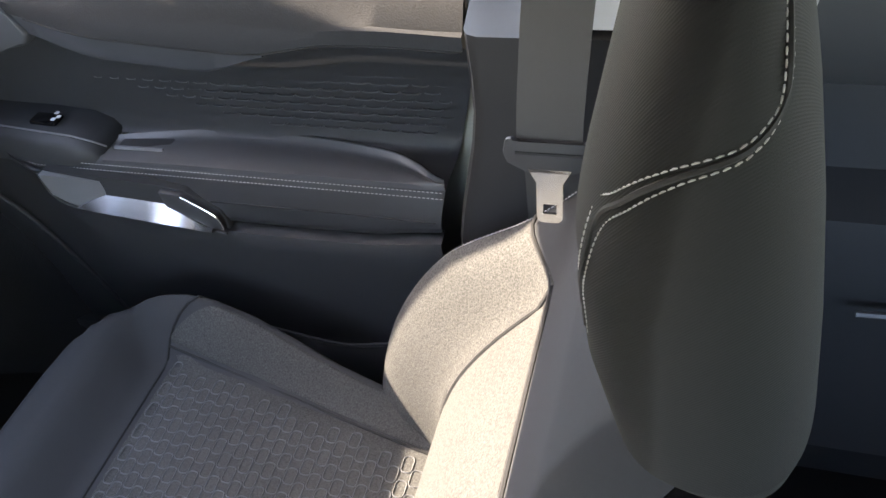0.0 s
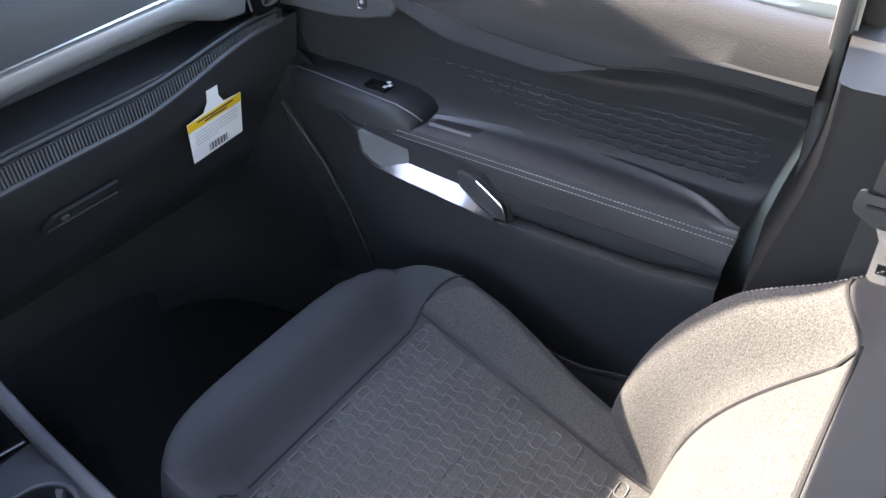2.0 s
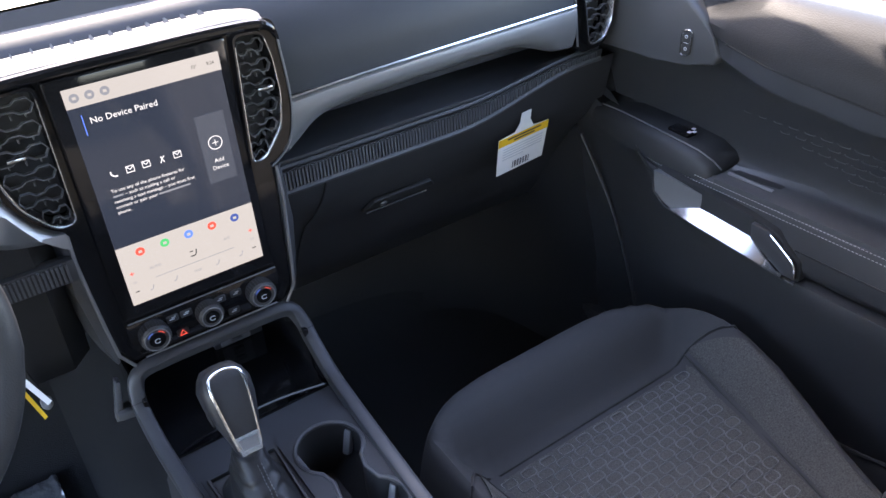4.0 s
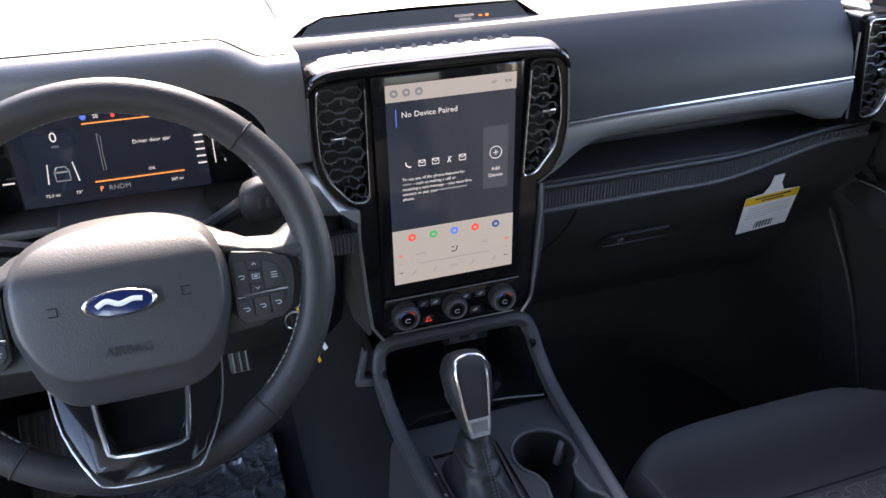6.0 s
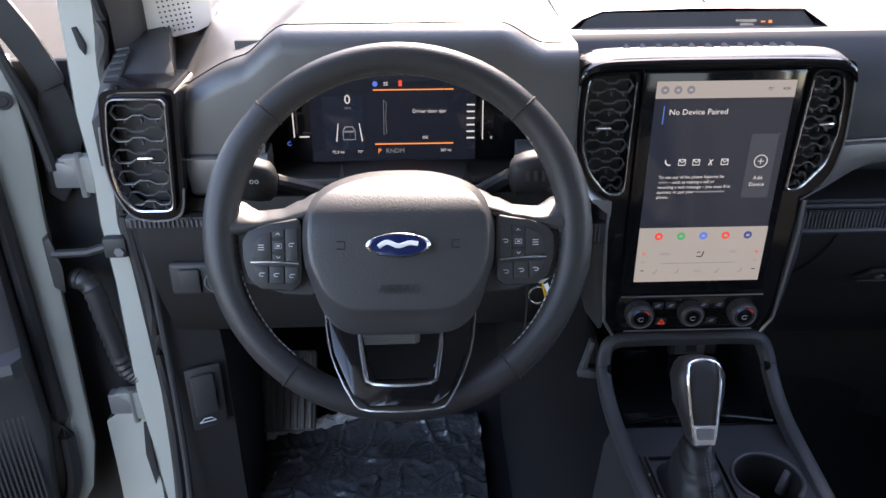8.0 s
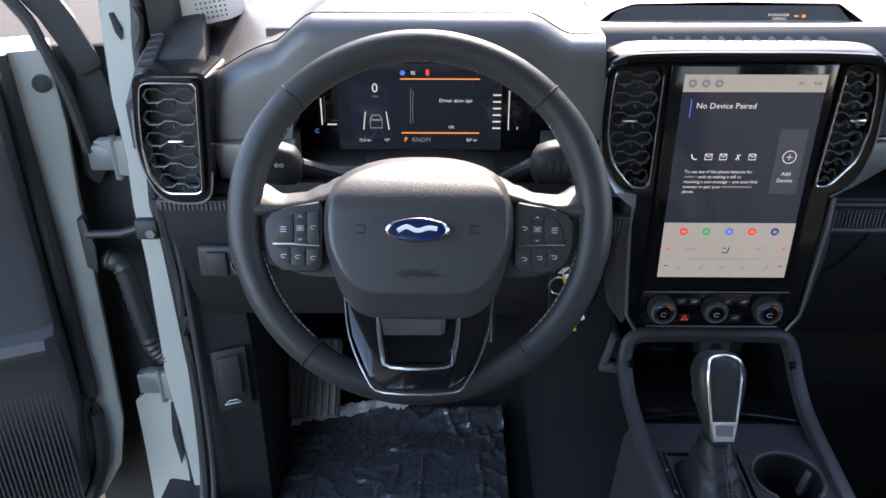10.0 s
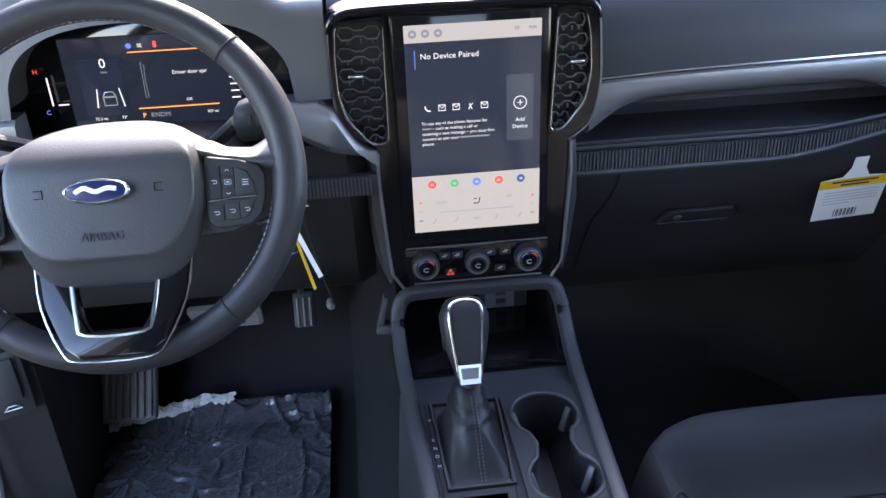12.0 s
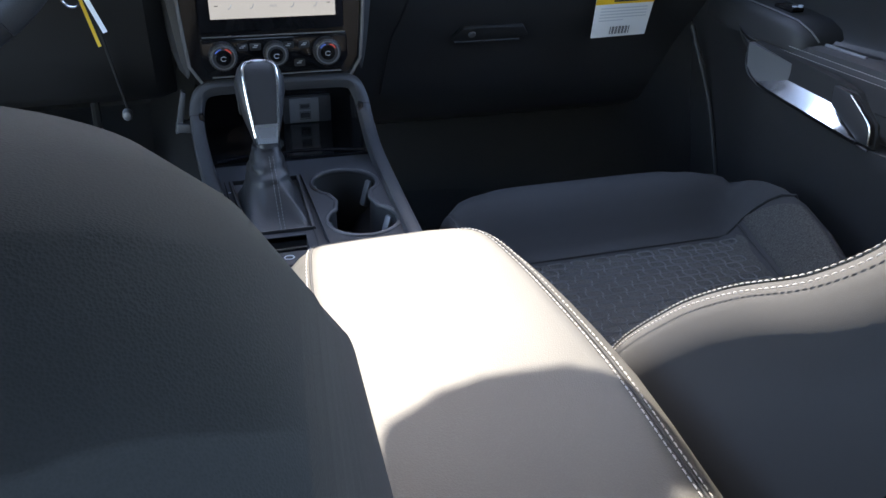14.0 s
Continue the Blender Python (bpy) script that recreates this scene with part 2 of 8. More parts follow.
def smooth(points, n=8, loop=False):
    """Points along a curve through the given ones."""
    p = [Vector(q) for q in points]
    out, m = [], len(p)
    for i in range(m if loop else m - 1):
        a, b, c, d = (p[(i - 1) % m], p[i], p[(i + 1) % m], p[(i + 2) % m]) if loop else (p[max(i - 1, 0)], p[i], p[i + 1], p[min(i + 2, m - 1)])
        for k in range(n):
            t = k / n
            out.append(0.5 * (2 * b + (c - a) * t + (2 * a - 5 * b + 4 * c - d) * t * t + (3 * b - a - 3 * c + d) * t ** 3))
    return out if loop else out + [p[-1]]


def tube(bm, path, r, seg=8, loop=False, flat=1.0, up=(0, 0, 1)):
    """A round bar along a path; flat squeezes it along up."""
    p = [Vector(q) for q in path]
    rings = []
    for i, q in enumerate(p):
        way = (p[(i + 1) % len(p)] - p[i - 1]) if loop else p[min(i + 1, len(p) - 1)] - p[max(i - 1, 0)]
        way.normalize()
        side = way.cross(Vector(up))
        if side.length < 1e-4:
            side = way.cross(Vector((1, 0, 0)))
        side.normalize()
        top = side.cross(way)
        rad = r[i] if isinstance(r, (list, tuple)) else r
        rings.append([q + rad * (math.cos(a) * side + flat * math.sin(a) * top) for a in span(0, 2 * math.pi, seg)[:-1]])
    return loft(bm, rings, loop=loop)


def stitches(bm, path, step=0.005, length=0.0034, r=0.0006):
    """A row of thread stitches along a path."""
    p = [Vector(q) for q in path]
    run = 0.0
    for a, b in zip(p, p[1:]):
        d = (b - a).length
        while run < d:
            m = a + (b - a) * (run / d)
            e = m + (b - a) / d * length
            tube(bm, [m, (m + e) / 2 + Vector((0, 0, r * 0.5)), e], [r * 0.6, r, r * 0.6], 5)
            run += step
        run -= d
    return bm


def disc(bm, centre, r, axis, depth, seg=24, bevel=0.0):
    z = Vector(axis).normalized()
    x = z.cross(Vector((0, 0, 1)) if abs(z.z) < 0.9 else Vector((1, 0, 0))).normalized()
    y = z.cross(x)
    c = Vector(centre)
    levels = [(0, r), (depth - bevel, r), (depth, r - bevel)] if bevel else [(0, r), (depth, r)]
    return loft(bm, [[c + z * h + q * (math.cos(a) * x + math.sin(a) * y) for a in span(0, 2 * math.pi, seg)[:-1]] for h, q in levels])


def plate(bm, outer, holes, place, thick):
    """A flat plate with holes: outlines in the plane, placed by the function place(u, v); thick: the vector to its back."""
    t = Vector(thick)
    for back in (False, True):
        edges = []
        for ring in (outer, *holes):
            vs = [bm.verts.new(Vector(place(*p)) + (t if back else Vector())) for p in ring]
            edges += [bm.edges.new((vs[i], vs[i - 1])) for i in range(len(vs))]
        bmesh.ops.triangle_fill(bm, use_beauty=True, use_dissolve=False, edges=edges)
    for ring in (outer, *holes):
        loft(bm, [[Vector(place(*p)) for p in ring], [Vector(place(*p)) + t for p in ring]], caps=False)
    bmesh.ops.remove_doubles(bm, verts=bm.verts, dist=1e-5)
    return bm


def lettering(words, size, mat, parent, turn, name="lettering", depth=0.0002, align="CENTER"):
    """Words in the built-in font as a mesh; turn: the pose of their middle, letters in its x-y plane."""
    data = bpy.data.curves.new(name, "FONT")
    data.body, data.size, data.extrude, data.align_x, data.align_y = words, size, depth, align, "CENTER"
    data.resolution_u = 2
    ob = bpy.data.objects.new(name, data)
    me = bpy.data.meshes.new_from_object(ob)
    bpy.data.objects.remove(ob)
    base = PLACES[parent.name]
    me.transform(base.inverted() @ turn)
    me.materials.clear()
    me.materials.append(M[mat])
    me.name = name
    out = new(name, me)
    out.parent = parent
    PLACES[out.name] = base.copy()
    return out


def facing(x, y, z):
    """The pose of print on an upright face that looks backwards."""
    return pose(x, y, z, 90, 0, 0)


# ---- the ground outside ----
bm = bmesh.new()
sheet(bm, lambda u, v: (u, v, -0.45), span(-300, 300, 12), span(-300, 300, 12))
tagged(part("ground", bm, "concrete"), "sun-bleached tan concrete of a car park", "ground", kind="structure")
for px in (3.1, -3.0, 5.9):
    bm = bmesh.new()
    rounded(bm, (px, 1.0, -0.447), (0.1, 5.0, 0.006), 0.0)
    part("parking_line", bm, "stripe", kind="structure", label="faded yellow painted parking line on the concrete", category="road marking")

# ---- the cab: floor, firewall, roof, pillars, glass ----
HEADER_Y, HEADER_Z, COWL_Y, COWL_Z = 0.715, 1.16, 1.50, 0.87
bm = bmesh.new()
floor_z = lambda x: 0.0 + 0.11 * max(0.0, 1 - (x / 0.2) ** 2) ** 0.6 if abs(x) < 0.2 else 0.0
sheet(bm, lambda x, y: (x, y, floor_z(x) + (0.0 if y < 1.16 else (y - 1.16) * 0.9)), span(-0.76, 0.76, 38), span(-1.4, 1.42, 30), thick=(0, 0, -0.05))
tagged(part("floor", bm, "carpet"), "black carpeted cab floor with a centre tunnel", "floor", kind="structure")
bm = bmesh.new()
rounded(bm, (0, 1.44, 0.45), (1.5, 0.04, 0.85), 0.004)
part("wall_front", bm, "carpet", kind="structure", label="dark carpeted firewall behind the dashboard", category="wall")
bm = bmesh.new()
rounded(bm, (0, -1.42, 0.45), (1.5, 0.04, 0.9), 0.004)
part("wall_back", bm, "plastic", kind="structure", label="dark trimmed back wall of the cab", category="wall")
bm = bmesh.new()
sheet(bm, lambda x, y: (x, y, 1.20 + 0.04 * (1 - (x / 0.72) ** 2) - 0.055 * max(0, (y - 0.4) / 0.34) ** 2), span(-0.70, 0.70, 16), span(-1.44, HEADER_Y, 14), thick=(0, 0, 0.05))
part("ceiling", bm, "headliner", kind="structure", label="light grey fabric headliner of the cab", category="ceiling")
for side, name in ((1, "pillar_passenger"), (-1, "pillar_driver")):
    # windscreen pillar, its light inner trim, and the pillar behind the front door
    bm = bmesh.new()
    line = smooth([(side * 0.80, 1.50, 0.80), (side * 0.77, 1.2, 0.93), (side * 0.735, 0.95, 1.05), (side * 0.71, 0.70, 1.13)], 5)
    tube(bm, line, [0.030 + 0.012 * ease((i / (len(line) - 1) - 0.3) / 0.7) for i in range(len(line))], 12, flat=0.9)
    part("pillar_front", bm, "trimlight", kind="structure", label="light grey trimmed windscreen pillar", category="pillar")
    bm = bmesh.new()
    front = lambda z: 0.085 + 0.045 * ease((0.70 - z) / 0.27)
    loft(bm, [[(side * xo, front(z) + 0.01, z), (side * (xi + 0.012), front(z) - 0.013, z), (side * (xi + 0.004), front(z) - 0.017, z), (side * xi, front(z) - 0.027, z), (side * xi, -0.118 - 0.1 * (z - 0.2), z), (side * (xi + 0.004), -0.128 - 0.1 * (z - 0.2), z), (side * (xi + 0.012), -0.132 - 0.1 * (z - 0.2), z), (side * xo, -0.15 - 0.1 * (z - 0.2), z)] for z, xi, xo in ((0.0, 0.66, 0.78), (0.2, 0.65, 0.78), (0.35, 0.64, 0.78), (0.42, 0.634, 0.779), (0.48, 0.628, 0.777), (0.53, 0.622, 0.776), (0.58, 0.617, 0.774), (0.62, 0.6125, 0.773), (0.66, 0.608, 0.772), (0.70, 0.603, 0.771), (0.745, 0.598, 0.77))])
    part("pillar_centre", bm, "kneeplastic", kind="structure", label="black moulded lower cover of the centre pillar", category="pillar")
    bm = bmesh.new()
    loft(bm, [[(side * (xo), 0.045 - 0.05 * (z - 0.2), z), (side * xi, 0.035 - 0.05 * (z - 0.2), z), (side * xi, -0.13 - 0.1 * (z - 0.2), z), (side * xo, -0.15 - 0.1 * (z - 0.2), z)] for z, xi, xo in ((0.749, 0.606, 0.765), (1.0, 0.595, 0.73), (1.22, 0.585, 0.69))])
    bmesh.ops.bevel(bm, geom=[e for e in bm.edges if abs((e.verts[0].co - e.verts[1].co).z) > 0.15], offset=0.014, segments=3, affect="EDGES")
    part("pillar_centre_upper", bm, "trimlight", kind="structure", label="light grey upper trim of the centre pillar", category="pillar")
    # roof rail over the side windows
    bm = bmesh.new()
    tube(bm, smooth([(side * 0.738, 0.84, 1.10), (side * 0.722, 0.6, 1.14), (side * 0.70, 0.0, 1.16), (side * 0.69, -1.4, 1.15)], 5), 0.042, 8)
    part("roof_rail", bm, "headliner", kind="structure", label="padded roof rail above the side windows", category="trim")
    # door sill
    bm = bmesh.new()
    rounded(bm, (side * 0.77, 0.0, 0.02), (0.09, 1.9, 0.14), 0.012)
    part("sill", bm, "plastic", kind="structure", label="black door sill cover", category="trim")
    bm = bmesh.new()
    rounded(bm, (side * 0.80, 1.30, 0.30), (0.06, 0.56, 0.90), 0.02)
    part("wall_cowl", bm, "paint", kind="structure", label="painted body side ahead of the door opening", category="wall")
    # outer body below the windows behind the front doors
    bm = bmesh.new()
    rounded(bm, (side * 0.83, -0.78, 0.32), (0.08, 1.28, 0.84), 0.02)
    part("wall_side", bm, "paint", kind="structure", label="pale grey-green painted rear cab side", category="wall")
    bm = bmesh.new()
    sheet(bm, lambda y, z: (side * (0.775 - 0.06 * max(0, z - 0.74)), y, z), [-1.38, -0.17], [0.74, 1.2])
    pane = part("window_rear", bm, "privacy", kind="structure", label="dark tinted rear side window", category="window")
    pane.visible_shadow = False
bm = bmesh.new()
sheet(bm, lambda u, v: (u * (0.78 - 0.08 * v), COWL_Y + (HEADER_Y - COWL_Y) * v + 0.10 * math.cos(u * 1.5) - 0.10 * math.cos(1.5), COWL_Z - 0.01 + (HEADER_Z - COWL_Z + 0.02) * v), span(-1, 1, 14), span(0, 1, 8))
pane = part("windshield", bm, "glass", kind="structure", label="clear sloping windscreen", category="window")
pane.visible_shadow = False
bm = bmesh.new()
sheet(bm, lambda x, y: (x, y, 0.84 - 0.06 * (y - 1.55)), span(-0.86, 0.86, 8), span(1.56, 2.7, 6), thick=(0, 0, -0.04))
part("bonnet", bm, "paint", kind="structure", label="pale grey-green bonnet beyond the windscreen", category="car body")

bm = bmesh.new()
sheet(bm, lambda x, z: (x, -1.43 + 0.1 * (z - 0.9), z), [-0.7, 0.7], [0.88, 1.26])
pane = part("window_back", bm, "privacy", kind="structure", label="dark tinted back window of the cab", category="window")
pane.visible_shadow = False

# ---- inner mirror below the roof, out of view, outlined to cast the lid's shadow ----
mirror = thing("inner_mirror", "unseen black inner mirror, placed and outlined to shade the armrest lid", "mirror", (0.02, 0.74, 1.0))
bm = bmesh.new()
prism(bm, [(x, 0.735, z) for x, z in ((0.078, 1.004), (0.084, 0.990), (0.119, 0.980), (0.148, 0.971), (0.198, 0.972), (0.230, 0.979), (0.256, 0.992), (0.266, 1.008), (0.266, 1.040), (0.256, 1.052), (0.095, 1.050), (0.078, 1.038))], (0, 0.03, 0), 0.008, 3)
case = part("case", bm, "black", mirror)
bm = bmesh.new()
rounded(bm, (0.172, 0.7335, 1.016), (0.16, 0.002, 0.048), 0.0)
part("mirror_glass", bm, "chrome", case, "silvered glass")
bm = bmesh.new()
loft(bm, [[(0.19 + u * w, y + v * 0.02, z) for u, v in ((-1, -1), (1, -1), (1, 1), (-1, 1))] for y, z, w in ((0.775, 1.00, 0.03), (0.79, 1.05, 0.04), (0.76, 1.2, 0.07))])
part("stem", bm, "black", mirror)

# ---- dashboard ----
dash = thing("dashboard", "charcoal soft-touch dashboard with grey metal trim", "dashboard", (0, 0.9, 0.45))


def pad_z(x, y):
    """Height of the driver's dash top, with the long hump that runs forward from the instruments."""
    flank = glide(x, [(-0.72, 0.745), (-0.64, 0.774), (-0.62, 0.787), (-0.60, 0.799), (-0.575, 0.812), (-0.55, 0.820), (-0.53, 0.824), (-0.20, 0.829), (-0.16, 0.829)])
    flank += (0.836 - 0.025 * ease((-0.62 - x) / 0.06) - flank) * ease((y - 0.86) / 0.22)
    far = y - 0.835
    hump = ease((x + 0.553 - 0.08 * far) / 0.052) * ease((-0.203 - 0.18 * far - x) / 0.058)
    return flank + (0.853 - 0.004 * ease(far / 0.2) - flank) * hump


def crest(x):
    """Height and depth of the ridge along the back of the dash top, and the height of its lower edge."""
    if x > -0.17:
        return 0.827, 0.872, 0.712, 0.822
    u = min(1.0, abs((x + 0.372) / 0.160))
    hole = (1 - u ** 2.8) ** (1 / 2.8)
    return pad_z(x, 0.835), 0.80, 0.713 + 0.100 * hole, 0.80


def face_y(x, z):
    """How far back the face round the instruments lies at a height; it rolls over at the top."""
    top = crest(x)[0]
    t = max(0.0, min(1.0, (z - top + 0.028) / 0.028))
    return 0.80 + 0.006 * max(0.0, min(1.0, (z - 0.713) / (top - 0.713))) + 0.029 * (1 - math.sqrt(1 - t * t))


def dash_column(x):
    top, y_top, low, y_low = crest(x)
    r = 0.02
    if x > -0.17:
        pts = [(x, y_low, low), (x, y_low + 0.05 * (y_top - y_low), low + 0.12 * (top - low)), (x, y_low + 0.10 * (y_top - y_low), low + 0.24 * (top - low)), (x, y_low + 0.15 * (y_top - y_low), low + 0.35 * (top - low)), (x, y_low + 0.5 * (y_top - y_low), low + 0.7 * (top - low)), (x, y_top - 0.3 * r, top - r), (x, y_top + 0.004, top - 0.35 * r), (x, y_top + 0.9 * r, top)]
        for k in (0.06, 0.14, 0.25, 0.4, 0.6, 0.8, 1.0):
            y = y_top + r + (COWL_Y + 0.02 - y_top - r) * k
            pts.append((x, y, top + (0.845 - top) * min(1, k * 2.2) + 0.006 * math.sin(k * 3.1)))
        return pts
    turn = max(low, top - 0.028)
    heights = [low + (turn - low) * k for k in (0.0, 0.5)] + [turn + (top - turn) * math.sin(a) for a in span(0, math.pi / 2, 9)]
    pts = [(x, face_y(x, z), z) for z in heights]
    return pts + [(x, y, pad_z(x, y)) for y in (0.845, 0.86, 0.88, 0.905, 0.935, 0.97, 1.01, 1.06, 1.12, 1.2, COWL_Y + 0.02)]


xs = sorted(set([round(v, 4) for v in span(-0.626, -0.17, 56) + span(-0.553, -0.500, 14) + span(-0.263, -0.203, 14) + span(-0.168, 0.745, 18) + [0.618]]))
bm = bmesh.new()
loft(bm, [dash_column(x) for x in xs if x < -0.1699], closed=False, caps=False)
loft(bm, [[(x, y, pad_z(x, y)) for y in (0.85, 0.88, 0.92, 0.97, 1.04, 1.12, 1.2, COWL_Y + 0.02)] for x in span(-0.715, -0.626, 8)], closed=False, caps=False)
loft(bm, [dash_column(x)[7:] for x in xs if x > -0.1699], closed=False, caps=False)
part("top_pad", bm, "pad", dash, "grained charcoal soft dash top")
bm = bmesh.new()
loft(bm, [dash_column(x)[:8] for x in xs if -0.1699 < x < 0.619], closed=False, caps=False)
part("padded_face", bm, "face", dash, "smooth padded face in front of the passenger")
# seam along the crest of the driver's pad
bm = bmesh.new()
tube(bm, [(x, 0.8352, pad_z(x, 0.835) + 0.0003) for x in span(-0.622, -0.175, 70)], 0.0011, 5)
part("pad_seam", bm, "seam", dash)
# hood over the instruments, the shade under it put into a near-black colour
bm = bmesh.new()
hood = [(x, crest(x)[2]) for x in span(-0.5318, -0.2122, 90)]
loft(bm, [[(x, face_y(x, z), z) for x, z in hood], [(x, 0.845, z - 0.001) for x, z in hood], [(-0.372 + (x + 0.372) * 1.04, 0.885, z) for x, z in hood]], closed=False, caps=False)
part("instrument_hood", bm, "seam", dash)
# dark end cap beside the driver's vent, with its demister slats
bm = bmesh.new()
loft(bm, [[(-0.726, y, 0.70), (-0.726, y, z - 0.012), (-0.716, y, z - 0.002), (-0.708, y, z + 0.002), (e - 0.012, y, z + 0.005), (e, y, z + 0.003), (e, y, 0.70)] for y, z, e in ((0.80, 0.766, -0.621), (0.815, 0.776, -0.624), (0.85, 0.800, -0.640), (0.89, 0.819, -0.652), (0.95, 0.829, -0.664), (1.06, 0.836, -0.688), (1.16, 0.84, -0.694), (1.3, 0.84, -0.694))])
cap = part("end_cap", bm, "plastic", dash, "dark plastic end of the dash top")
bm = bmesh.new()
prism(bm, [(-0.7155, 0.829, 0.790), (-0.697, 0.829, 0.791), (-0.691, 0.872, 0.818), (-0.708, 0.872, 0.815)], (0, -0.002, 0.003), 0.001)
part("slat_recess", bm, "seam", cap)
for i in range(5):
    k = i / 4
    bm = bmesh.new()
    tube(bm, [(-0.7135 + 0.006 * k, 0.832 + 0.036 * k, 0.7955 + 0.0235 * k), (-0.698 + 0.005 * k, 0.834 + 0.036 * k, 0.7975 + 0.0235 * k)], 0.0021, 6)
    part("slat", bm, "plastic", cap)
# light metal bands under the pad
bm = bmesh.new()
band = lambda x0, x1, y, z0, z1: loft(bm, [[(x, y - 0.002, z1), (x, y - 0.010, z1 - 0.006), (x, y - 0.012, (z0 + z1) / 2 + 0.004), (x, y - 0.004, z0 + 0.010), (x, y + 0.012, z0), (x, y + 0.03, z0), (x, y + 0.03, z1)] for x in span(x0, x1, 8)])
band_top = lambda x: glide(x, [(0.15, 0.7085), (0.235, 0.7125), (0.305, 0.7145), (0.46, 0.7175), (0.618, 0.7200)])
band_low = lambda x: glide(x, [(0.150, 0.634), (0.165, 0.645), (0.19, 0.663), (0.22, 0.673), (0.29, 0.677), (0.50, 0.679), (0.53, 0.675), (0.56, 0.664), (0.585, 0.655), (0.618, 0.651)])
loft(bm, [[(x, 0.826, band_top(x)), (x, 0.818, band_top(x) - 0.006), (x, 0.8155, band_top(x) - 0.016), (x, 0.818, 0.35 * band_top(x) + 0.65 * band_low(x)), (x, 0.8245, band_low(x) + 0.007), (x, 0.834, band_low(x) + 0.001), (x, 0.858, band_low(x)), (x, 0.858, band_top(x))] for x in span(0.150, 0.618, 48)])
part("trim_band", bm, "band", dash, "brushed grey metal trim band")
bm = bmesh.new()
tube(bm, [(x, 0.8195, band_top(x) - 0.0005) for x in span(0.150, 0.618, 24)], 0.0022, 6)
part("trim_line", bm, "chrome", dash, "thin bright line along the trim")
for x0, x1 in ((-0.626, -0.532), (-0.226, -0.165)):
    bm = bmesh.new()
    if x0 > -0.4:
        loft(bm, [[(x, 0.806, z1), (x, 0.795, z1 - 0.005), (x, 0.790, z1 - 0.014), (x, 0.792, z0 + 0.014), (x, 0.800, z0 + 0.004), (x, 0.815, z0), (x, 0.838, z0), (x, 0.838, z1)] for x, z0, z1 in ((-0.236, 0.676, 0.7115), (-0.212, 0.661, 0.7115), (-0.195, 0.651, 0.7105), (-0.178, 0.643, 0.7075), (-0.168, 0.640, 0.700), (-0.158, 0.638, 0.682), (-0.146, 0.636, 0.662), (-0.130, 0.634, 0.648), (-0.121, 0.633, 0.642))])
    else:
        band(x0, x1, 0.808, 0.652, 0.712)
    part("trim_band", bm, "band", dash, "satin grey trim piece beside the instruments")
# open shelf on the passenger side
bm = bmesh.new()
rounded(bm, (0.415, 0.905, 0.616), (0.57, 0.115, 0.006), 0.002)
part("shelf_floor", bm, "satin", dash, "satin dark shelf")
bm = bmesh.new()
rounded(bm, (0.415, 0.955, 0.645), (0.57, 0.012, 0.08), 0.003)
part("shelf_back", bm, "satin", dash)
bm = bmesh.new()
loft(bm, [[(x, 0.855, 0.664), (x, 0.95, 0.672), (x, 0.95, 0.68), (x, 0.855, 0.676)] for x in (0.14, 0.69)])
part("shelf_roof", bm, "black", dash)


# ribbed strip under the shelf
def strip_z(x):
    return 0.606 - strip_h(x) + 0.024 * ease((x - 0.42) / 0.25)


def strip_h(x):
    """Height of the ribbed strip, which thins out towards the door."""
    return 0.028 - 0.016 * ease((x - 0.40) / 0.26)


bm = bmesh.new()
loft(bm, [[(x, 0.846, strip_z(x)), (x, 0.843, strip_z(x) + strip_h(x)), (x, 0.862, strip_z(x) + strip_h(x) + 0.003), (x, 0.87, strip_z(x) - 0.004)] for x in span(0.125, 0.70, 24)])
part("ribbed_strip", bm, "plastic", dash, "finely ribbed dark plastic strip")
RIBS = []
for i in range(112):
    x = 0.13 + i * 0.0050
    RIBS.append((x, 0.8425, strip_z(x) + strip_h(x) / 2, strip_h(x) - 0.004))
for i in range(18):
    RIBS.append((-0.2125 + i * 0.0047, 0.7945, 0.6015, 0.022))
for i in range(17):
    RIBS.append((-0.700 + i * 0.0056, 0.7865, 0.631, 0.010))
bm = bmesh.new()
for p in RIBS:
    rounded(bm, p[:3], (0.0025, 0.0035, p[3]), 0.0, 1)
part("ribs", bm, "ribgrey", dash, kind="stuff")
bm = bmesh.new()
rounded(bm, (-0.172, 0.8045, 0.6010), (0.098, 0.018, 0.028), 0.003)
part("ribbed_strip", bm, "plastic", dash)
# thin lip under the strip
bm = bmesh.new()
tube(bm, [(x, 0.847, strip_z(x) - 0.004) for x in span(0.125, 0.70, 20)], 0.0042, 6)
part("strip_lip", bm, "ribgrey", dash)
bm = bmesh.new()
tube(bm, [(x, 0.846, strip_z(x) + strip_h(x) + 0.0045) for x in span(0.125, 0.69, 20)], 0.0036, 6)
part("shelf_edge", bm, "satin", dash)
# glovebox
bm = bmesh.new()
glove = [(0.852, 0.572), (0.868, 0.54), (0.895, 0.50), (0.93, 0.46), (0.955, 0.42), (0.985, 0.36), (1.02, 0.30), (1.08, 0.27), (1.3, 0.27), (1.3, 0.572)]
loft(bm, [[(x, y, z if k else z + strip_z(x) - 0.578) for k, (y, z) in enumerate(glove)] for x in span(0.14, 0.735, 24)])
part("glovebox", bm, "plastic", dash, "dark grained glovebox face")
bm = bmesh.new()
tube(bm, smooth([(0.205, 0.853, 0.566), (0.203, 0.868, 0.536), (0.196, 0.895, 0.497), (0.19, 0.93, 0.457), (0.185, 0.985, 0.357)], 4), 0.0016, 5)
part("glovebox_gap", bm, "seam", dash)
bm = bmesh.new()
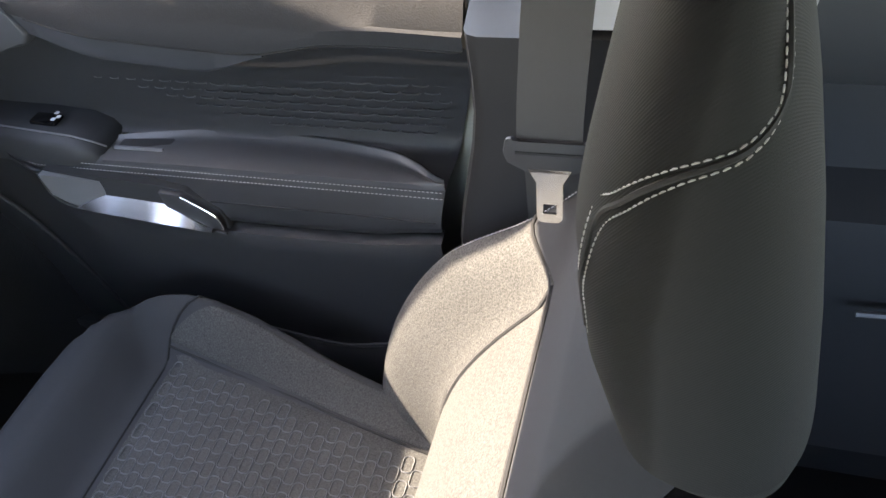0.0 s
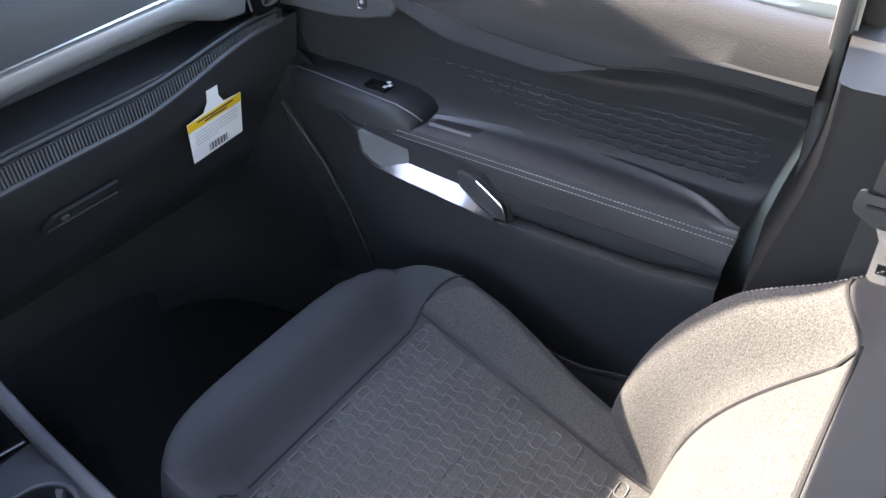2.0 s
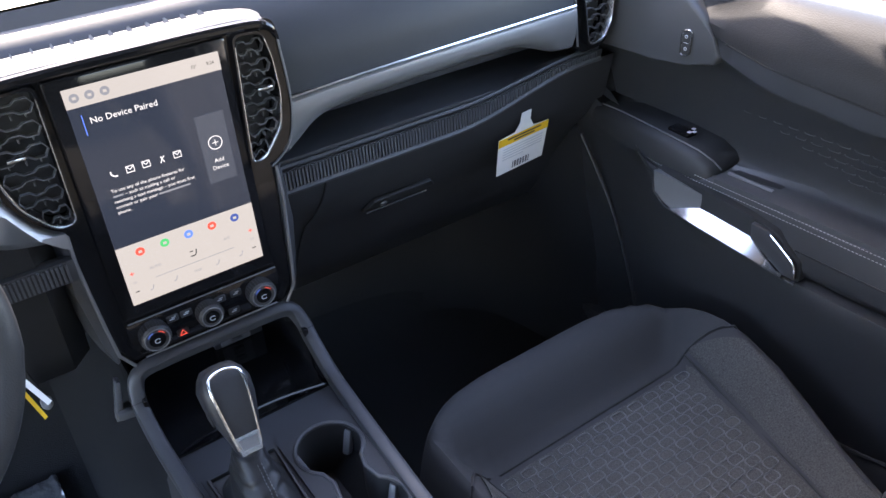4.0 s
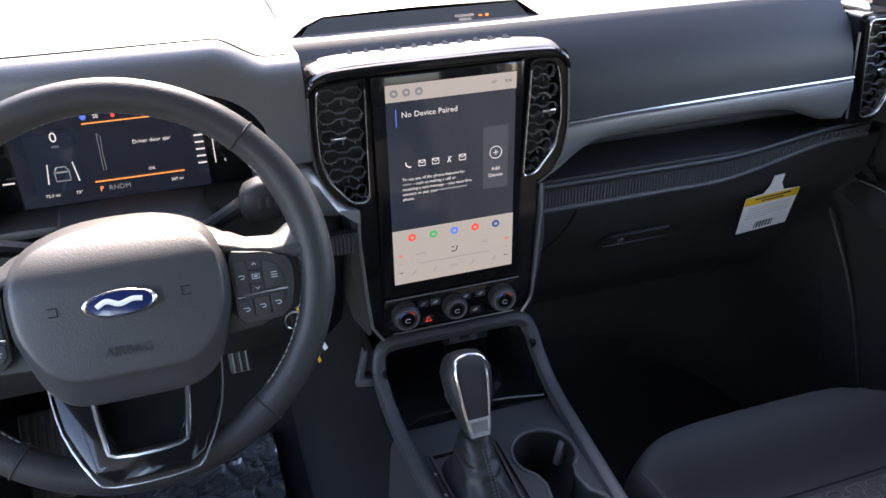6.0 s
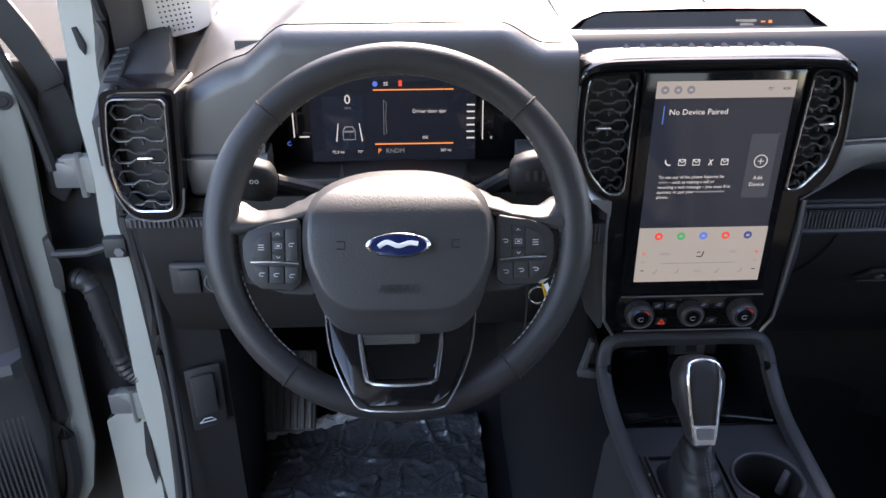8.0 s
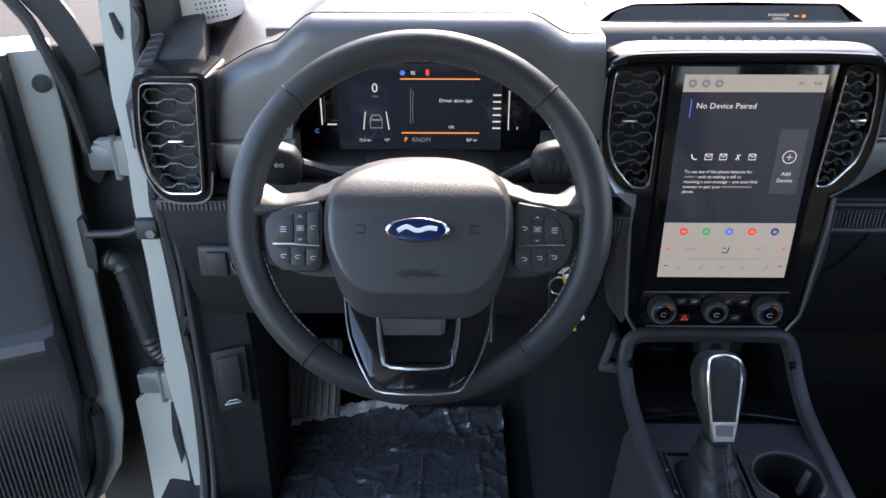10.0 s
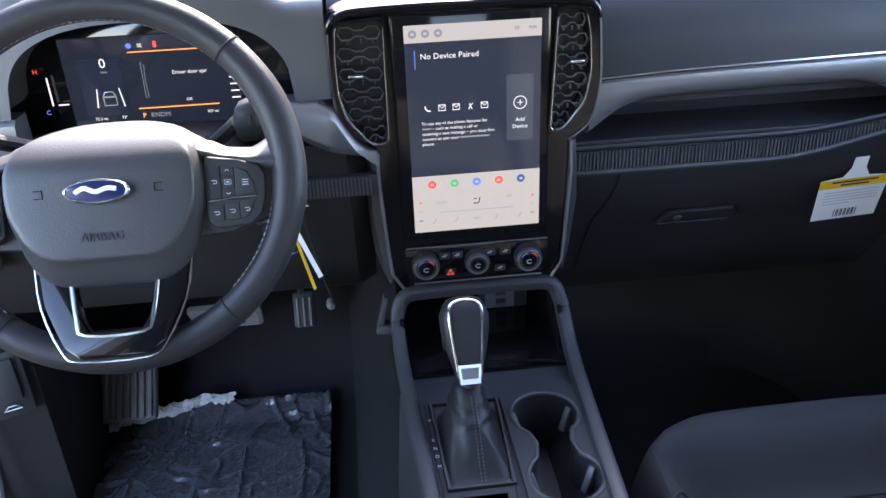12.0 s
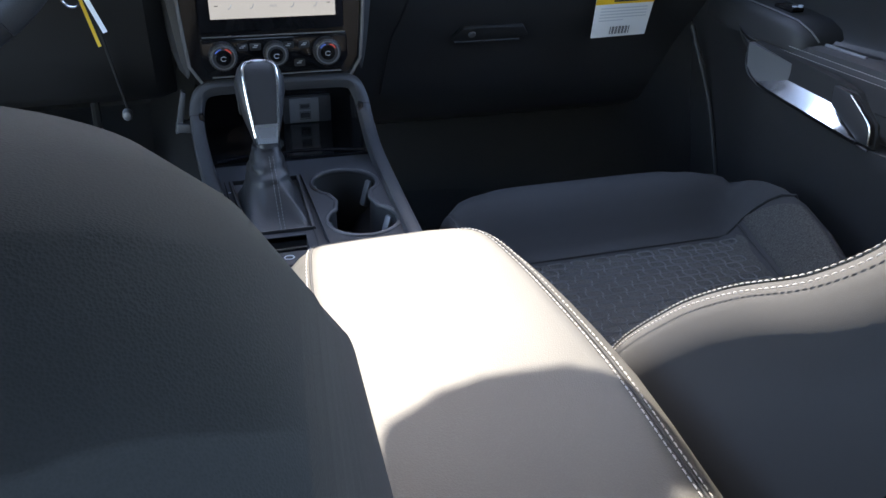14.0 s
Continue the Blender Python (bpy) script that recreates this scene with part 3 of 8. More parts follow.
up = Vector((0, -0.62, 0.78)).normalized()
hc = Vector((0.352, 0.918, 0.470))
rim = [(-0.066, -0.016), (0.036, -0.016), (0.066, -0.010), (0.050, 0.014), (-0.052, 0.014)]
prism(bm, [hc + Vector((u, 0, 0)) + up * v for u, v in rim], Vector((0, -0.006, -0.004)), 0.002)
handle = part("glovebox_handle", bm, "black", dash, "black glovebox latch")
bm = bmesh.new()
tube(bm, [hc + Vector((-0.06, -0.008, -0.004)) - up * 0.017, hc + Vector((0.05, -0.008, -0.004)) - up * 0.017], 0.0018, 5)
part("latch_edge", bm, "plastic", handle)
bm = bmesh.new()
disc(bm, hc + Vector((-0.035, -0.008, -0.003)), 0.006, (0, -0.78, -0.62), 0.003, 14)
part("lock_cylinder", bm, "grey", handle)
# driver's knee panel and the steering column cover
bm = bmesh.new()
knee = [(0.812, 0.652), (0.80, 0.60), (0.815, 0.55), (0.845, 0.48), (0.88, 0.42), (0.92, 0.395), (1.2, 0.395), (1.2, 0.652)]
loft(bm, [[(x, y + (0.03 if x > -0.14 else 0), z) for y, z in knee] for x in (-0.70, -0.66, -0.5, -0.3, -0.16, -0.135)])
part("knee_panel", bm, "kneeplastic", dash, "dark plastic knee panel")
bm = bmesh.new()
rounded(bm, (-0.655, 0.797, 0.631), (0.105, 0.02, 0.014), 0.003)
part("ribbed_strip", bm, "plastic", dash)
bm = bmesh.new()
rounded(bm, (-0.634, 0.806, 0.545), (0.075, 0.012, 0.046), 0.008, 3)
sw = part("headlamp_switch", bm, "black", dash, "black headlamp switch block")
bm = bmesh.new()
rounded(bm, (-0.645, 0.798, 0.545), (0.026, 0.008, 0.034), 0.003)
part("button", bm, "plastic", sw)
bm = bmesh.new()
disc(bm, (-0.612, 0.802, 0.545), 0.013, (0, -1, 0.1), 0.010, 18, 0.002)
part("dial", bm, "plastic", sw)
bm = bmesh.new()
tube(bm, [(-0.612 + 0.0132 * math.cos(a), 0.7915, 0.545 + 0.0132 * math.sin(a)) for a in span(0, 6.2832, 20)[:-1]], 0.0012, 6, loop=True, up=(0, 1, 0))
part("dial_ring", bm, "grey", sw)
bm = bmesh.new()
loft(bm, [[(-0.372 + u * w, y, z + v * h) for u, v in ((-1, 0.3), (-0.8, 0.9), (0, 1), (0.8, 0.9), (1, 0.3), (0.9, -0.7), (0.5, -1), (-0.5, -1), (-0.9, -0.7))] for y, z, w, h in ((0.625, 0.675, 0.06, 0.05), (0.69, 0.665, 0.075, 0.05), (0.80, 0.64, 0.09, 0.05), (0.86, 0.63, 0.10, 0.05))])
part("column_cover", bm, "black", dash, "black steering column shroud")

bm = bmesh.new()
rounded(bm, (-0.372, 0.895, 0.742), (0.405, 0.012, 0.165), 0.003)
part("instrument_back", bm, "black", dash)

# ---- instruments ----
cluster = thing("instrument_cluster", "digital instrument display showing a door warning", "instrument display", (-0.372, 0.87, 0.74))
bm = bmesh.new()
prism(bm, [(-0.54, 0.868, 0.675), (-0.20, 0.868, 0.675), (-0.20, 0.868, 0.79), (-0.235, 0.868, 0.818), (-0.51, 0.868, 0.818), (-0.545, 0.868, 0.79)], (0, 0.015, 0), 0.002)
part("bezel", bm, "gloss", cluster, "glossy black surround")
bm = bmesh.new()
rounded(bm, (-0.385, 0.866, 0.732), (0.205, 0.003, 0.112), 0.001, 1)
part("display", bm, "cluster", cluster)
bm = bmesh.new()
rounded(bm, (-0.446, 0.8638, 0.727), (0.050, 0.002, 0.070), 0.0008, 1)
part("display_field", bm, "clusterblue", cluster)
for z in (0.7685, 0.6995):
    bm = bmesh.new()
    rounded(bm, (-0.3595, 0.8625, z), (0.098, 0.002, 0.0008), 0.0)
    part("warning_line", bm, "orange", cluster)
F = 0.8615
for words, size, mat, x, z in (("0", 0.0165, "text", -0.440, 0.757), ("MPH", 0.0040, "dim", -0.440, 0.7465), ("Driver door ajar", 0.0062, "text", -0.340, 0.7415), ("OK", 0.0052, "text", -0.3455, 0.7075), ("P", 0.0085, "orange", -0.403, 0.6905), ("RNDM", 0.0082, "dim", -0.3835, 0.6905), ("73°", 0.0052, "text", -0.427, 0.690), ("72.3 mi", 0.0050, "text", -0.455, 0.690), ("307 mi", 0.0050, "text", -0.320, 0.6905), ("SE", 0.0062, "text", -0.3925, 0.776), ("C", 0.0078, "bluedot", -0.515, 0.702), ("H", 0.0075, "red", -0.519, 0.752), ("F", 0.0048, "text", -0.263, 0.752), ("E", 0.0048, "text", -0.263, 0.706)):
    lettering(words, size, mat, cluster, facing(x, F, z), "display_print", 0.0001)
bm = bmesh.new()
disc(bm, (-0.4055, 0.863, 0.776), 0.0032, (0, -1, 0), 0.001, 16)
part("info_symbol", bm, "bluedot", cluster)
bm = bmesh.new()
rounded(bm, (-0.375, 0.8625, 0.7765), (0.0042, 0.002, 0.0075), 0.0008, 1)
part("warning_symbol", bm, "red", cluster)
for z in (0.706, 0.7145, 0.723, 0.7315, 0.740, 0.7485):
    bm = bmesh.new()
    rounded(bm, (-0.289, 0.8625, z), (0.010, 0.002, 0.0012), 0.0)
    part("fuel_bar", bm, "text", cluster)
for p, s in (((-0.274, 0.8625, 0.729), (0.0011, 0.002, 0.050)), ((-0.508, 0.8625, 0.727), (0.0012, 0.002, 0.034)), ((-0.4955, 0.8625, 0.7105), (0.012, 0.002, 0.0011))):
    bm = bmesh.new()
    rounded(bm, p, s, 0.0)
    part("gauge_scale", bm, "text", cluster)
# little car picture between lane lines
bm = bmesh.new()
tube(bm, [(-0.4475, 0.8625, 0.706), (-0.4325, 0.8625, 0.706), (-0.4325, 0.8625, 0.717), (-0.4355, 0.8625, 0.7225), (-0.4445, 0.8625, 0.7225), (-0.4475, 0.8625, 0.717)], 0.0008, 5, loop=True, up=(0, 1, 0))
tube(bm, [(-0.446, 0.8625, 0.7165), (-0.434, 0.8625, 0.7165)], 0.0012, 5)
part("car_symbol", bm, "dim", cluster)
for a, b in ((-0.456, -0.453), (-0.424, -0.427)):
    bm = bmesh.new()
    prism(bm, [(a - 0.0007, 0.8625, 0.704), (a + 0.0007, 0.8625, 0.704), (b + 0.0005, 0.8625, 0.727), (b - 0.0005, 0.8625, 0.727)], (0, -0.001, 0))
    part("lane_line", bm, "text", cluster)
bm = bmesh.new()
tube(bm, [(-0.397, 0.8625, 0.712), (-0.3935, 0.8625, 0.713), (-0.394, 0.8625, 0.733), (-0.3925, 0.8625, 0.752), (-0.396, 0.8625, 0.756), (-0.3965, 0.8625, 0.733)], 0.0003, 5, loop=True, up=(0, 1, 0))
part("door_symbol", bm, "dim", cluster)
bm = bmesh.new()
rounded(bm, (-0.372, 0.85, 0.668), (0.34, 0.07, 0.012), 0.004)
part("lower_ledge", bm, "black", cluster)
# ---- air vents ----
def soft(ring, r=0.012, n=5):
    """The outline with its corners rounded."""
    out, m = [], len(ring)
    for i in range(m):
        a, b, c = Vector(ring[i - 1]), Vector(ring[i]), Vector(ring[(i + 1) % m])
        p = b + (a - b) * min(0.45, r / max(1e-6, (a - b).length))
        q = b + (c - b) * min(0.45, r / max(1e-6, (c - b).length))
        for k in range(n + 1):
            t = k / n
            v = p * (1 - t) ** 2 + b * 2 * t * (1 - t) + q * t * t
            out.append((v.x, v.y))
    return out


def vent(outline, y, rows, tab_row, tab_x, parent, whole=False):
    """An air vent: black cavity, bright frame, wavy slats and a thumb tab. outline in x and z."""
    cx = (min(p[0] for p in outline) + max(p[0] for p in outline)) / 2
    cz = (min(p[1] for p in outline) + max(p[1] for p in outline)) / 2
    low, top = min(p[1] for p in outline), max(p[1] for p in outline)
    grow = lambda k: [(cx + (x - cx) * (1 + k / 0.035), cz + (z - cz) * (1 + k / 0.075)) for x, z in outline]
    bm = bmesh.new()
    prism(bm, [(x, y + 0.025, z) for x, z in grow(0.004)], (0, 0.01, 0))
    v = part("air_vent", bm, "black", parent, "black air vent with wavy slats in a bright frame")
    bm = bmesh.new()
    loft(bm, [[(x, y + 0.03, z) for x, z in grow(-0.001)], [(x, y - 0.003, z) for x, z in grow(-0.0005)], [(x, y - 0.006, z) for x, z in grow(0.001)], [(x, y - 0.006, z) for x, z in grow(0.004)], [(x, y + 0.006, z) for x, z in grow(0.0055)]], caps=False)
    part("frame", bm, "gloss", v, "glossy black vent surround", sharp=50)
    ring = grow(0.0004)
    k = max(range(len(ring)), key=lambda i: ring[i][1] - 0.2 * abs(ring[i][0] - cx))
    ring = ring[k:] + ring[:k]
    bm = bmesh.new()
    chain = [Vector((x, y - 0.0062, z)) for x, z in ring]
    if whole:
        tube(bm, chain, 0.0010, 6, loop=True, up=(0, 1, 0))
    else:
        tube(bm, [p for p in chain if p.z < top - 0.006], 0.0009, 6, up=(0, 1, 0))
    part("fine_edge", bm, "chrome", v, "fine satin edge")
    bm = bmesh.new()
    inner = grow(-0.0046)
    inner = inner[k:] + inner[:k]
    run = [((x, y - 0.0058, z), (u, y + 0.006, w)) for (x, z), (u, w) in zip(ring, inner) if z < low + 0.030 or (z < low + 0.07 and (x - cx) * (1 if cx > 0 else -1) > 0)]
    loft(bm, [[p, q, (q[0], y + 0.012, q[2]), (p[0], y + 0.004, p[2])] for p, q in run])
    tube(bm, [p for p, q in run], [0.0009 + 0.0013 * min(1, 3 * min(i + 1, len(run) - i) / len(run)) for i in range(len(run))], 8, up=(0, 1, 0))
    part("bright_edge", bm, "chrome", v, "bright satin chrome lower edge")
    zs = [p[1] for p in outline]
    top, low = max(zs), min(zs)
    for i in range(rows):
        z = top - (top - low) * (i + 0.6) / (rows + 0.15)
        hits = []
        for (x0, z0), (x1, z1) in zip(outline, outline[1:] + outline[:1]):
            if (z0 - z) * (z1 - z) < 0:
                hits.append(x0 + (x1 - x0) * (z - z0) / (z1 - z0))
        a, b = min(hits) + 0.002, max(hits) - 0.002
        w, c, h = (b - a) / 2, (a + b) / 2, (top - low) / rows * 0.30
        shape = [(-1, 0), (-0.82, h), (-0.42, h), (-0.2, 0.45 * h), (0.2, 0.45 * h), (0.42, h), (0.82, h), (1, 0), (0.82, -h), (0.42, -h), (0.2, -0.45 * h), (-0.2, -0.45 * h), (-0.42, -h), (-0.82, -h)]
        bm = bmesh.new()
        tube(bm, [(c + u * w, y - 0.001, z + q) for u, q in shape], 0.0009, 5, loop=True, up=(0, 1, 0))
        loft(bm, [[(c + u * w * 0.985, yy, z + q * 0.95) for u, q in shape] for yy in (y - 0.001, y + 0.005)], caps=False)
        for u in (-0.55, 0.08, 0.62):
            rounded(bm, (c + u * w, y + 0.004, z - h - 0.0028), (0.0014, 0.006, 0.0046), 0.0, 1)
        part("slat", bm, "slat", v)
        if i == tab_row:
            bm = bmesh.new()
            rounded(bm, (c + tab_x, y - 0.006, z), (0.018, 0.010, 0.0042), 0.0015)
            part("thumb_tab", bm, "chrome", v, "bright metal thumb tab")
    return v


# ---- centre stack with touch screen ----
stack = thing("centre_stack", "glossy black centre stack with upright touch screen and vents", "centre stack", (0, 0.82, 0.44))
VENT_L = soft([(-0.158, 0.797), (-0.1612, 0.760), (-0.161, 0.715), (-0.152, 0.684), (-0.128, 0.654), (-0.1065, 0.653), (-0.1045, 0.801)], 0.010)
VENT_R = soft([(0.101, 0.801), (0.133, 0.799), (0.1395, 0.770), (0.142, 0.728), (0.136, 0.690), (0.110, 0.657), (0.0935, 0.655)], 0.010)
outer = soft([(-0.1685, 0.812), (0.152, 0.812), (0.1555, 0.765), (0.157, 0.712), (0.149, 0.668), (0.119, 0.636), (0.112, 0.460), (0.098, 0.449), (-0.098, 0.449), (-0.112, 0.460), (-0.121, 0.636), (-0.148, 0.648), (-0.164, 0.690), (-0.169, 0.735)], 0.014)
bm = bmesh.new()
plate(bm, outer, [VENT_L, VENT_R], lambda x, z: (x, 0.806, z), (0, 0.06, 0))
part("housing", bm, "gloss", stack, "piano black stack housing")
bm = bmesh.new()
side = [(-0.121, 0.80, 0.640), (-0.1225, 0.80, 0.60), (-0.117, 0.80, 0.51), (-0.1135, 0.80, 0.470), (-0.100, 0.80, 0.4475)]
tube(bm, side, 0.0022, 6, up=(0, 1, 0))
part("side_line", bm, "band", stack, "thin bronze-grey edge line")
bm = bmesh.new()
tube(bm, [(-p[0], p[1], p[2]) for p in side], 0.0022, 6, up=(0, 1, 0))
part("side_line", bm, "band", stack)
for s in (-1, 1):
    bm = bmesh.new()
    prism(bm, [(s * x, y, z) for x, y, z in ((0.113, 0.804, 0.458), (0.120, 0.804, 0.634), (0.129, 0.806, 0.640), (0.1335, 0.809, 0.560), (0.124, 0.810, 0.478), (0.117, 0.808, 0.450))], (s * 0.010, 0.05, 0), 0.003)
    part("side_cheek", bm, "satin", stack, "satin dark grey side cheek")
for line in ([(-0.1675, 0.79), (-0.169, 0.735), (-0.164, 0.690), (-0.148, 0.652), (-0.124, 0.638)], [(0.1525, 0.79), (0.1565, 0.715), (0.149, 0.670), (0.138, 0.653), (0.118, 0.639)]):
    bm = bmesh.new()
    tube(bm, smooth([(x, 0.8045, z) for x, z in line], 6), 0.0014, 6, up=(0, 1, 0))
    part("outer_line", bm, "grey", stack, "satin grey outer line")
vent(VENT_L, 0.803, 6, 2, -0.006, stack)
vent(VENT_R, 0.803, 6, 2, 0.004, stack)
bm = bmesh.new()
rounded(bm, (-0.002, 0.8055, 0.6575), (0.190, 0.012, 0.293), 0.004, 2)
part("screen_glass", bm, "gloss", stack, "glossy black screen glass")
S = 0.7985
bm = bmesh.new()
rounded(bm, (0, S, 0.661), (0.1616, 0.0016, 0.262), 0.0004, 1)
scr = part("touch_screen", bm, "screen", stack, "lit touch screen with pale menu bars")
for z0, z1 in ((0.772, 0.792), (0.530, 0.6065)):
    bm = bmesh.new()
    rounded(bm, (0, S - 0.001, (z0 + z1) / 2), (0.1616, 0.001, z1 - z0), 0.0)
    part("menu_bar", bm, "bar", scr)
bm = bmesh.new()
rounded(bm, (0.0555, S - 0.001, 0.687), (0.033, 0.001, 0.082), 0.0)
part("tile", bm, "card", scr)
P_ = S - 0.0017
TX = [("No Device Paired", 0.0096, "text", -0.0285, 0.7555, "CENTER"), ("Add", 0.0068, "text", 0.0555, 0.672, "CENTER"), ("Device", 0.0068, "text", 0.0555, 0.6635, "CENTER"), ("AUTO", 0.0048, "dim", -0.045, 0.570, "CENTER"), ("A/C", 0.0048, "dim", 0.042, 0.572, "CENTER"), ("MAX", 0.0042, "dim", 0.0, 0.5445, "CENTER"), ("73°", 0.0050, "darktext", 0.052, 0.782, "CENTER"), ("9:24", 0.0050, "darktext", 0.070, 0.782, "CENTER"),
      ("To use any of the phone features for", 0.0054, "text", -0.0655, 0.6745, "LEFT"), ("– such as making a call or", 0.0054, "text", -0.0525, 0.6680, "LEFT"), ("receiving a text message – you must first", 0.0054, "text", -0.0655, 0.6615, "LEFT"), ("connect or pair your", 0.0054, "text", -0.0655, 0.6550, "LEFT"), ("phone.", 0.0054, "text", -0.0655, 0.6485, "LEFT")]
for words, size, mat, x, z, al in TX:
    lettering(words, size, mat, scr, facing(x, P_, z), "screen_print", 0.00005, al)
for x, z, w in ((-0.0595, 0.6680, 0.0110), (-0.0005, 0.6550, 0.036)):
    bm = bmesh.new()
    rounded(bm, (x, P_, z), (w, 0.0004, 0.0020), 0.0)
    part("print_bar", bm, "dim", scr)
bm = bmesh.new()
rounded(bm, (-0.0695, P_, 0.7525), (0.0009, 0.0004, 0.022), 0.0)
part("blue_mark", bm, "bluedot", scr)
for i, mat in enumerate(("red", "green", "bluedot", "red", "navydot")):
    bm = bmesh.new()
    disc(bm, (-0.056 + i * 0.0282, P_ + 0.0005, 0.595), 0.0052, (0, -1, 0), 0.0005, 18)
    part("menu_dot", bm, mat, scr)
    bm = bmesh.new()
    rounded(bm, (-0.056 + i * 0.0282, P_ - 0.0004, 0.595), (0.004, 0.0004, 0.003), 0.0)
    part("dot_symbol", bm, "bar", scr)
for i in range(3):
    bm = bmesh.new()
    disc(bm, (-0.071 + i * 0.015, P_ + 0.0005, 0.782), 0.0048, (0, -1, 0), 0.0005, 18)
    part("menu_dot", bm, "dim", scr)
    bm = bmesh.new()
    rounded(bm, (-0.071 + i * 0.015, P_ - 0.0003, 0.782), (0.0036, 0.0004, 0.0028), 0.0)
    part("dot_symbol", bm, "bar", scr)
for i in range(5):
    x = -0.057 + i * 0.0172
    bm = bmesh.new()
    if i == 0:
        tube(bm, smooth([(x - 0.003, P_, 0.6965), (x - 0.0025, P_, 0.6930), (x + 0.0005, P_, 0.6905), (x + 0.0035, P_, 0.6905)], 4), 0.0008, 5)
    elif i == 3:
        tube(bm, [(x - 0.002, P_, 0.6895), (x + 0.0005, P_, 0.6945), (x + 0.003, P_, 0.6965)], 0.0006, 5)
        tube(bm, [(x - 0.001, P_, 0.6965), (x + 0.002, P_, 0.6895)], 0.0006, 5)
    else:
        tube(bm, [(x - 0.004, P_, 0.6900), (x + 0.004, P_, 0.6900), (x + 0.004, P_, 0.6970), (x - 0.004, P_, 0.6970)], 0.0006, 5, loop=True, up=(0, 1, 0))
        tube(bm, [(x - 0.0035, P_, 0.6965), (x, P_, 0.6930), (x + 0.0035, P_, 0.6965)], 0.0005, 5)
    part("screen_symbol", bm, "text", scr)
bm = bmesh.new()
tube(bm, [(0.0555 + 0.0078 * math.cos(a), P_, 0.6935 + 0.0078 * math.sin(a)) for a in span(0, 6.2832, 24)[:-1]], 0.0005, 5, loop=True, up=(0, 1, 0))
rounded(bm, (0.0555, P_, 0.6935), (0.007, 0.0006, 0.0007), 0.0)
rounded(bm, (0.0555, P_, 0.6935), (0.0007, 0.0006, 0.007), 0.0)
part("plus_symbol", bm, "text", scr)
bm = bmesh.new()
rounded(bm, (0.0, P_, 0.5565), (0.096, 0.0004, 0.0005), 0.0)
part("divider", bm, "dim", scr)
for x in (-0.072, 0.072):
    for z, mat, vert in ((0.571, "red", True), (0.5465, "darktext", False)):
        bm = bmesh.new()
        rounded(bm, (x, P_, z), (0.0045, 0.0005, 0.0009), 0.0)
        if vert:
            rounded(bm, (x, P_, z), (0.0009, 0.0005, 0.0045), 0.0)
        part("step_symbol", bm, mat, scr)
    lettering("LO", 0.0035, "dim", scr, facing(x, P_, 0.559), "screen_print", 0.00005)
for x in (-0.055, -0.027, 0.025, 0.055):
    bm = bmesh.new()
    tube(bm, smooth([(x - 0.003, P_, 0.5425), (x, P_, 0.543), (x + 0.002, P_, 0.548)], 3), 0.0005, 5)
    part("screen_symbol", bm, "dim", scr)
bm = bmesh.new()
tube(bm, smooth([(-0.004, P_, 0.566), (0.002, P_, 0.566), (0.004, P_, 0.573)], 3), 0.0007, 5)
tube(bm, [(-0.004, P_, 0.572), (0.0, P_, 0.572)], 0.0006, 5)
part("screen_symbol", bm, "darktext", scr)
# climate panel
bm = bmesh.new()
prism(bm, [(-0.097, 0.800, 0.505), (0.096, 0.800, 0.505), (0.097, 0.800, 0.473), (0.088, 0.800, 0.456), (-0.088, 0.800, 0.456), (-0.098, 0.800, 0.473)], (0, 0.01, 0), 0.003)
clim = part("climate_panel", bm, "gloss", stack, "glossy black climate control panel")
bm = bmesh.new()
tube(bm, [(-0.094, 0.7985, 0.507), (0.093, 0.7985, 0.507)], 0.0009, 5)
tube(bm, [(-0.086, 0.7985, 0.4545), (0.086, 0.7985, 0.4545)], 0.0011, 5)
part("panel_line", bm, "band", clim)
for x, r in ((-0.070, 0.0175), (-0.002, 0.0155), (0.066, 0.0175)):
    bm = bmesh.new()
    z = 0.484
    disc(bm, (x, 0.800, z), r, (0, -1, 0), 0.018, 28, 0.003)
    k = part("knob", bm, "plastic", clim, "dark ribbed rotary knob")
    bm = bmesh.new()
    for a in span(0, 6.2832, 30)[:-1]:
        rounded(bm, (x + r * math.cos(a), 0.791, z + r * math.sin(a)), (0.0016, 0.013, 0.0016), 0.0)
    part("knurling", bm, "plastic", k)
    bm = bmesh.new()
    tube(bm, [(x + (r - 0.003) * math.cos(a), 0.7815, z + (r - 0.003) * math.sin(a)) for a in span(0, 6.2832, 28)[:-1]], 0.0008, 5, loop=True, up=(0, 1, 0))
    part("knob_ring", bm, "grey", k)
    bm = bmesh.new()
    disc(bm, (x, 0.7822, z), r * 0.56, (0, -1, 0), 0.0012, 20)
    part("knob_cap", bm, "gloss", k)
    bm = bmesh.new()
    tube(bm, [(x + 0.0035 * math.cos(a), 0.7805, z - 0.001 + 0.0028 * math.sin(a)) for a in span(0.6, 5.6, 12)], 0.0004, 5, up=(0, 1, 0))
    part("knob_symbol", bm, "palegrey", k)
    if r > 0.017:
        for a0, a1, mat in ((1.8, 2.6, "bluedot"), (0.5, 1.3, "red")):
            bm = bmesh.new()
            tube(bm, [(x + r * 0.66 * math.cos(a), 0.7812, z + r * 0.66 * math.sin(a)) for a in span(a0, a1, 5)], 0.0003, 5, up=(0, 1, 0))
            part("knob_arc", bm, mat, k)
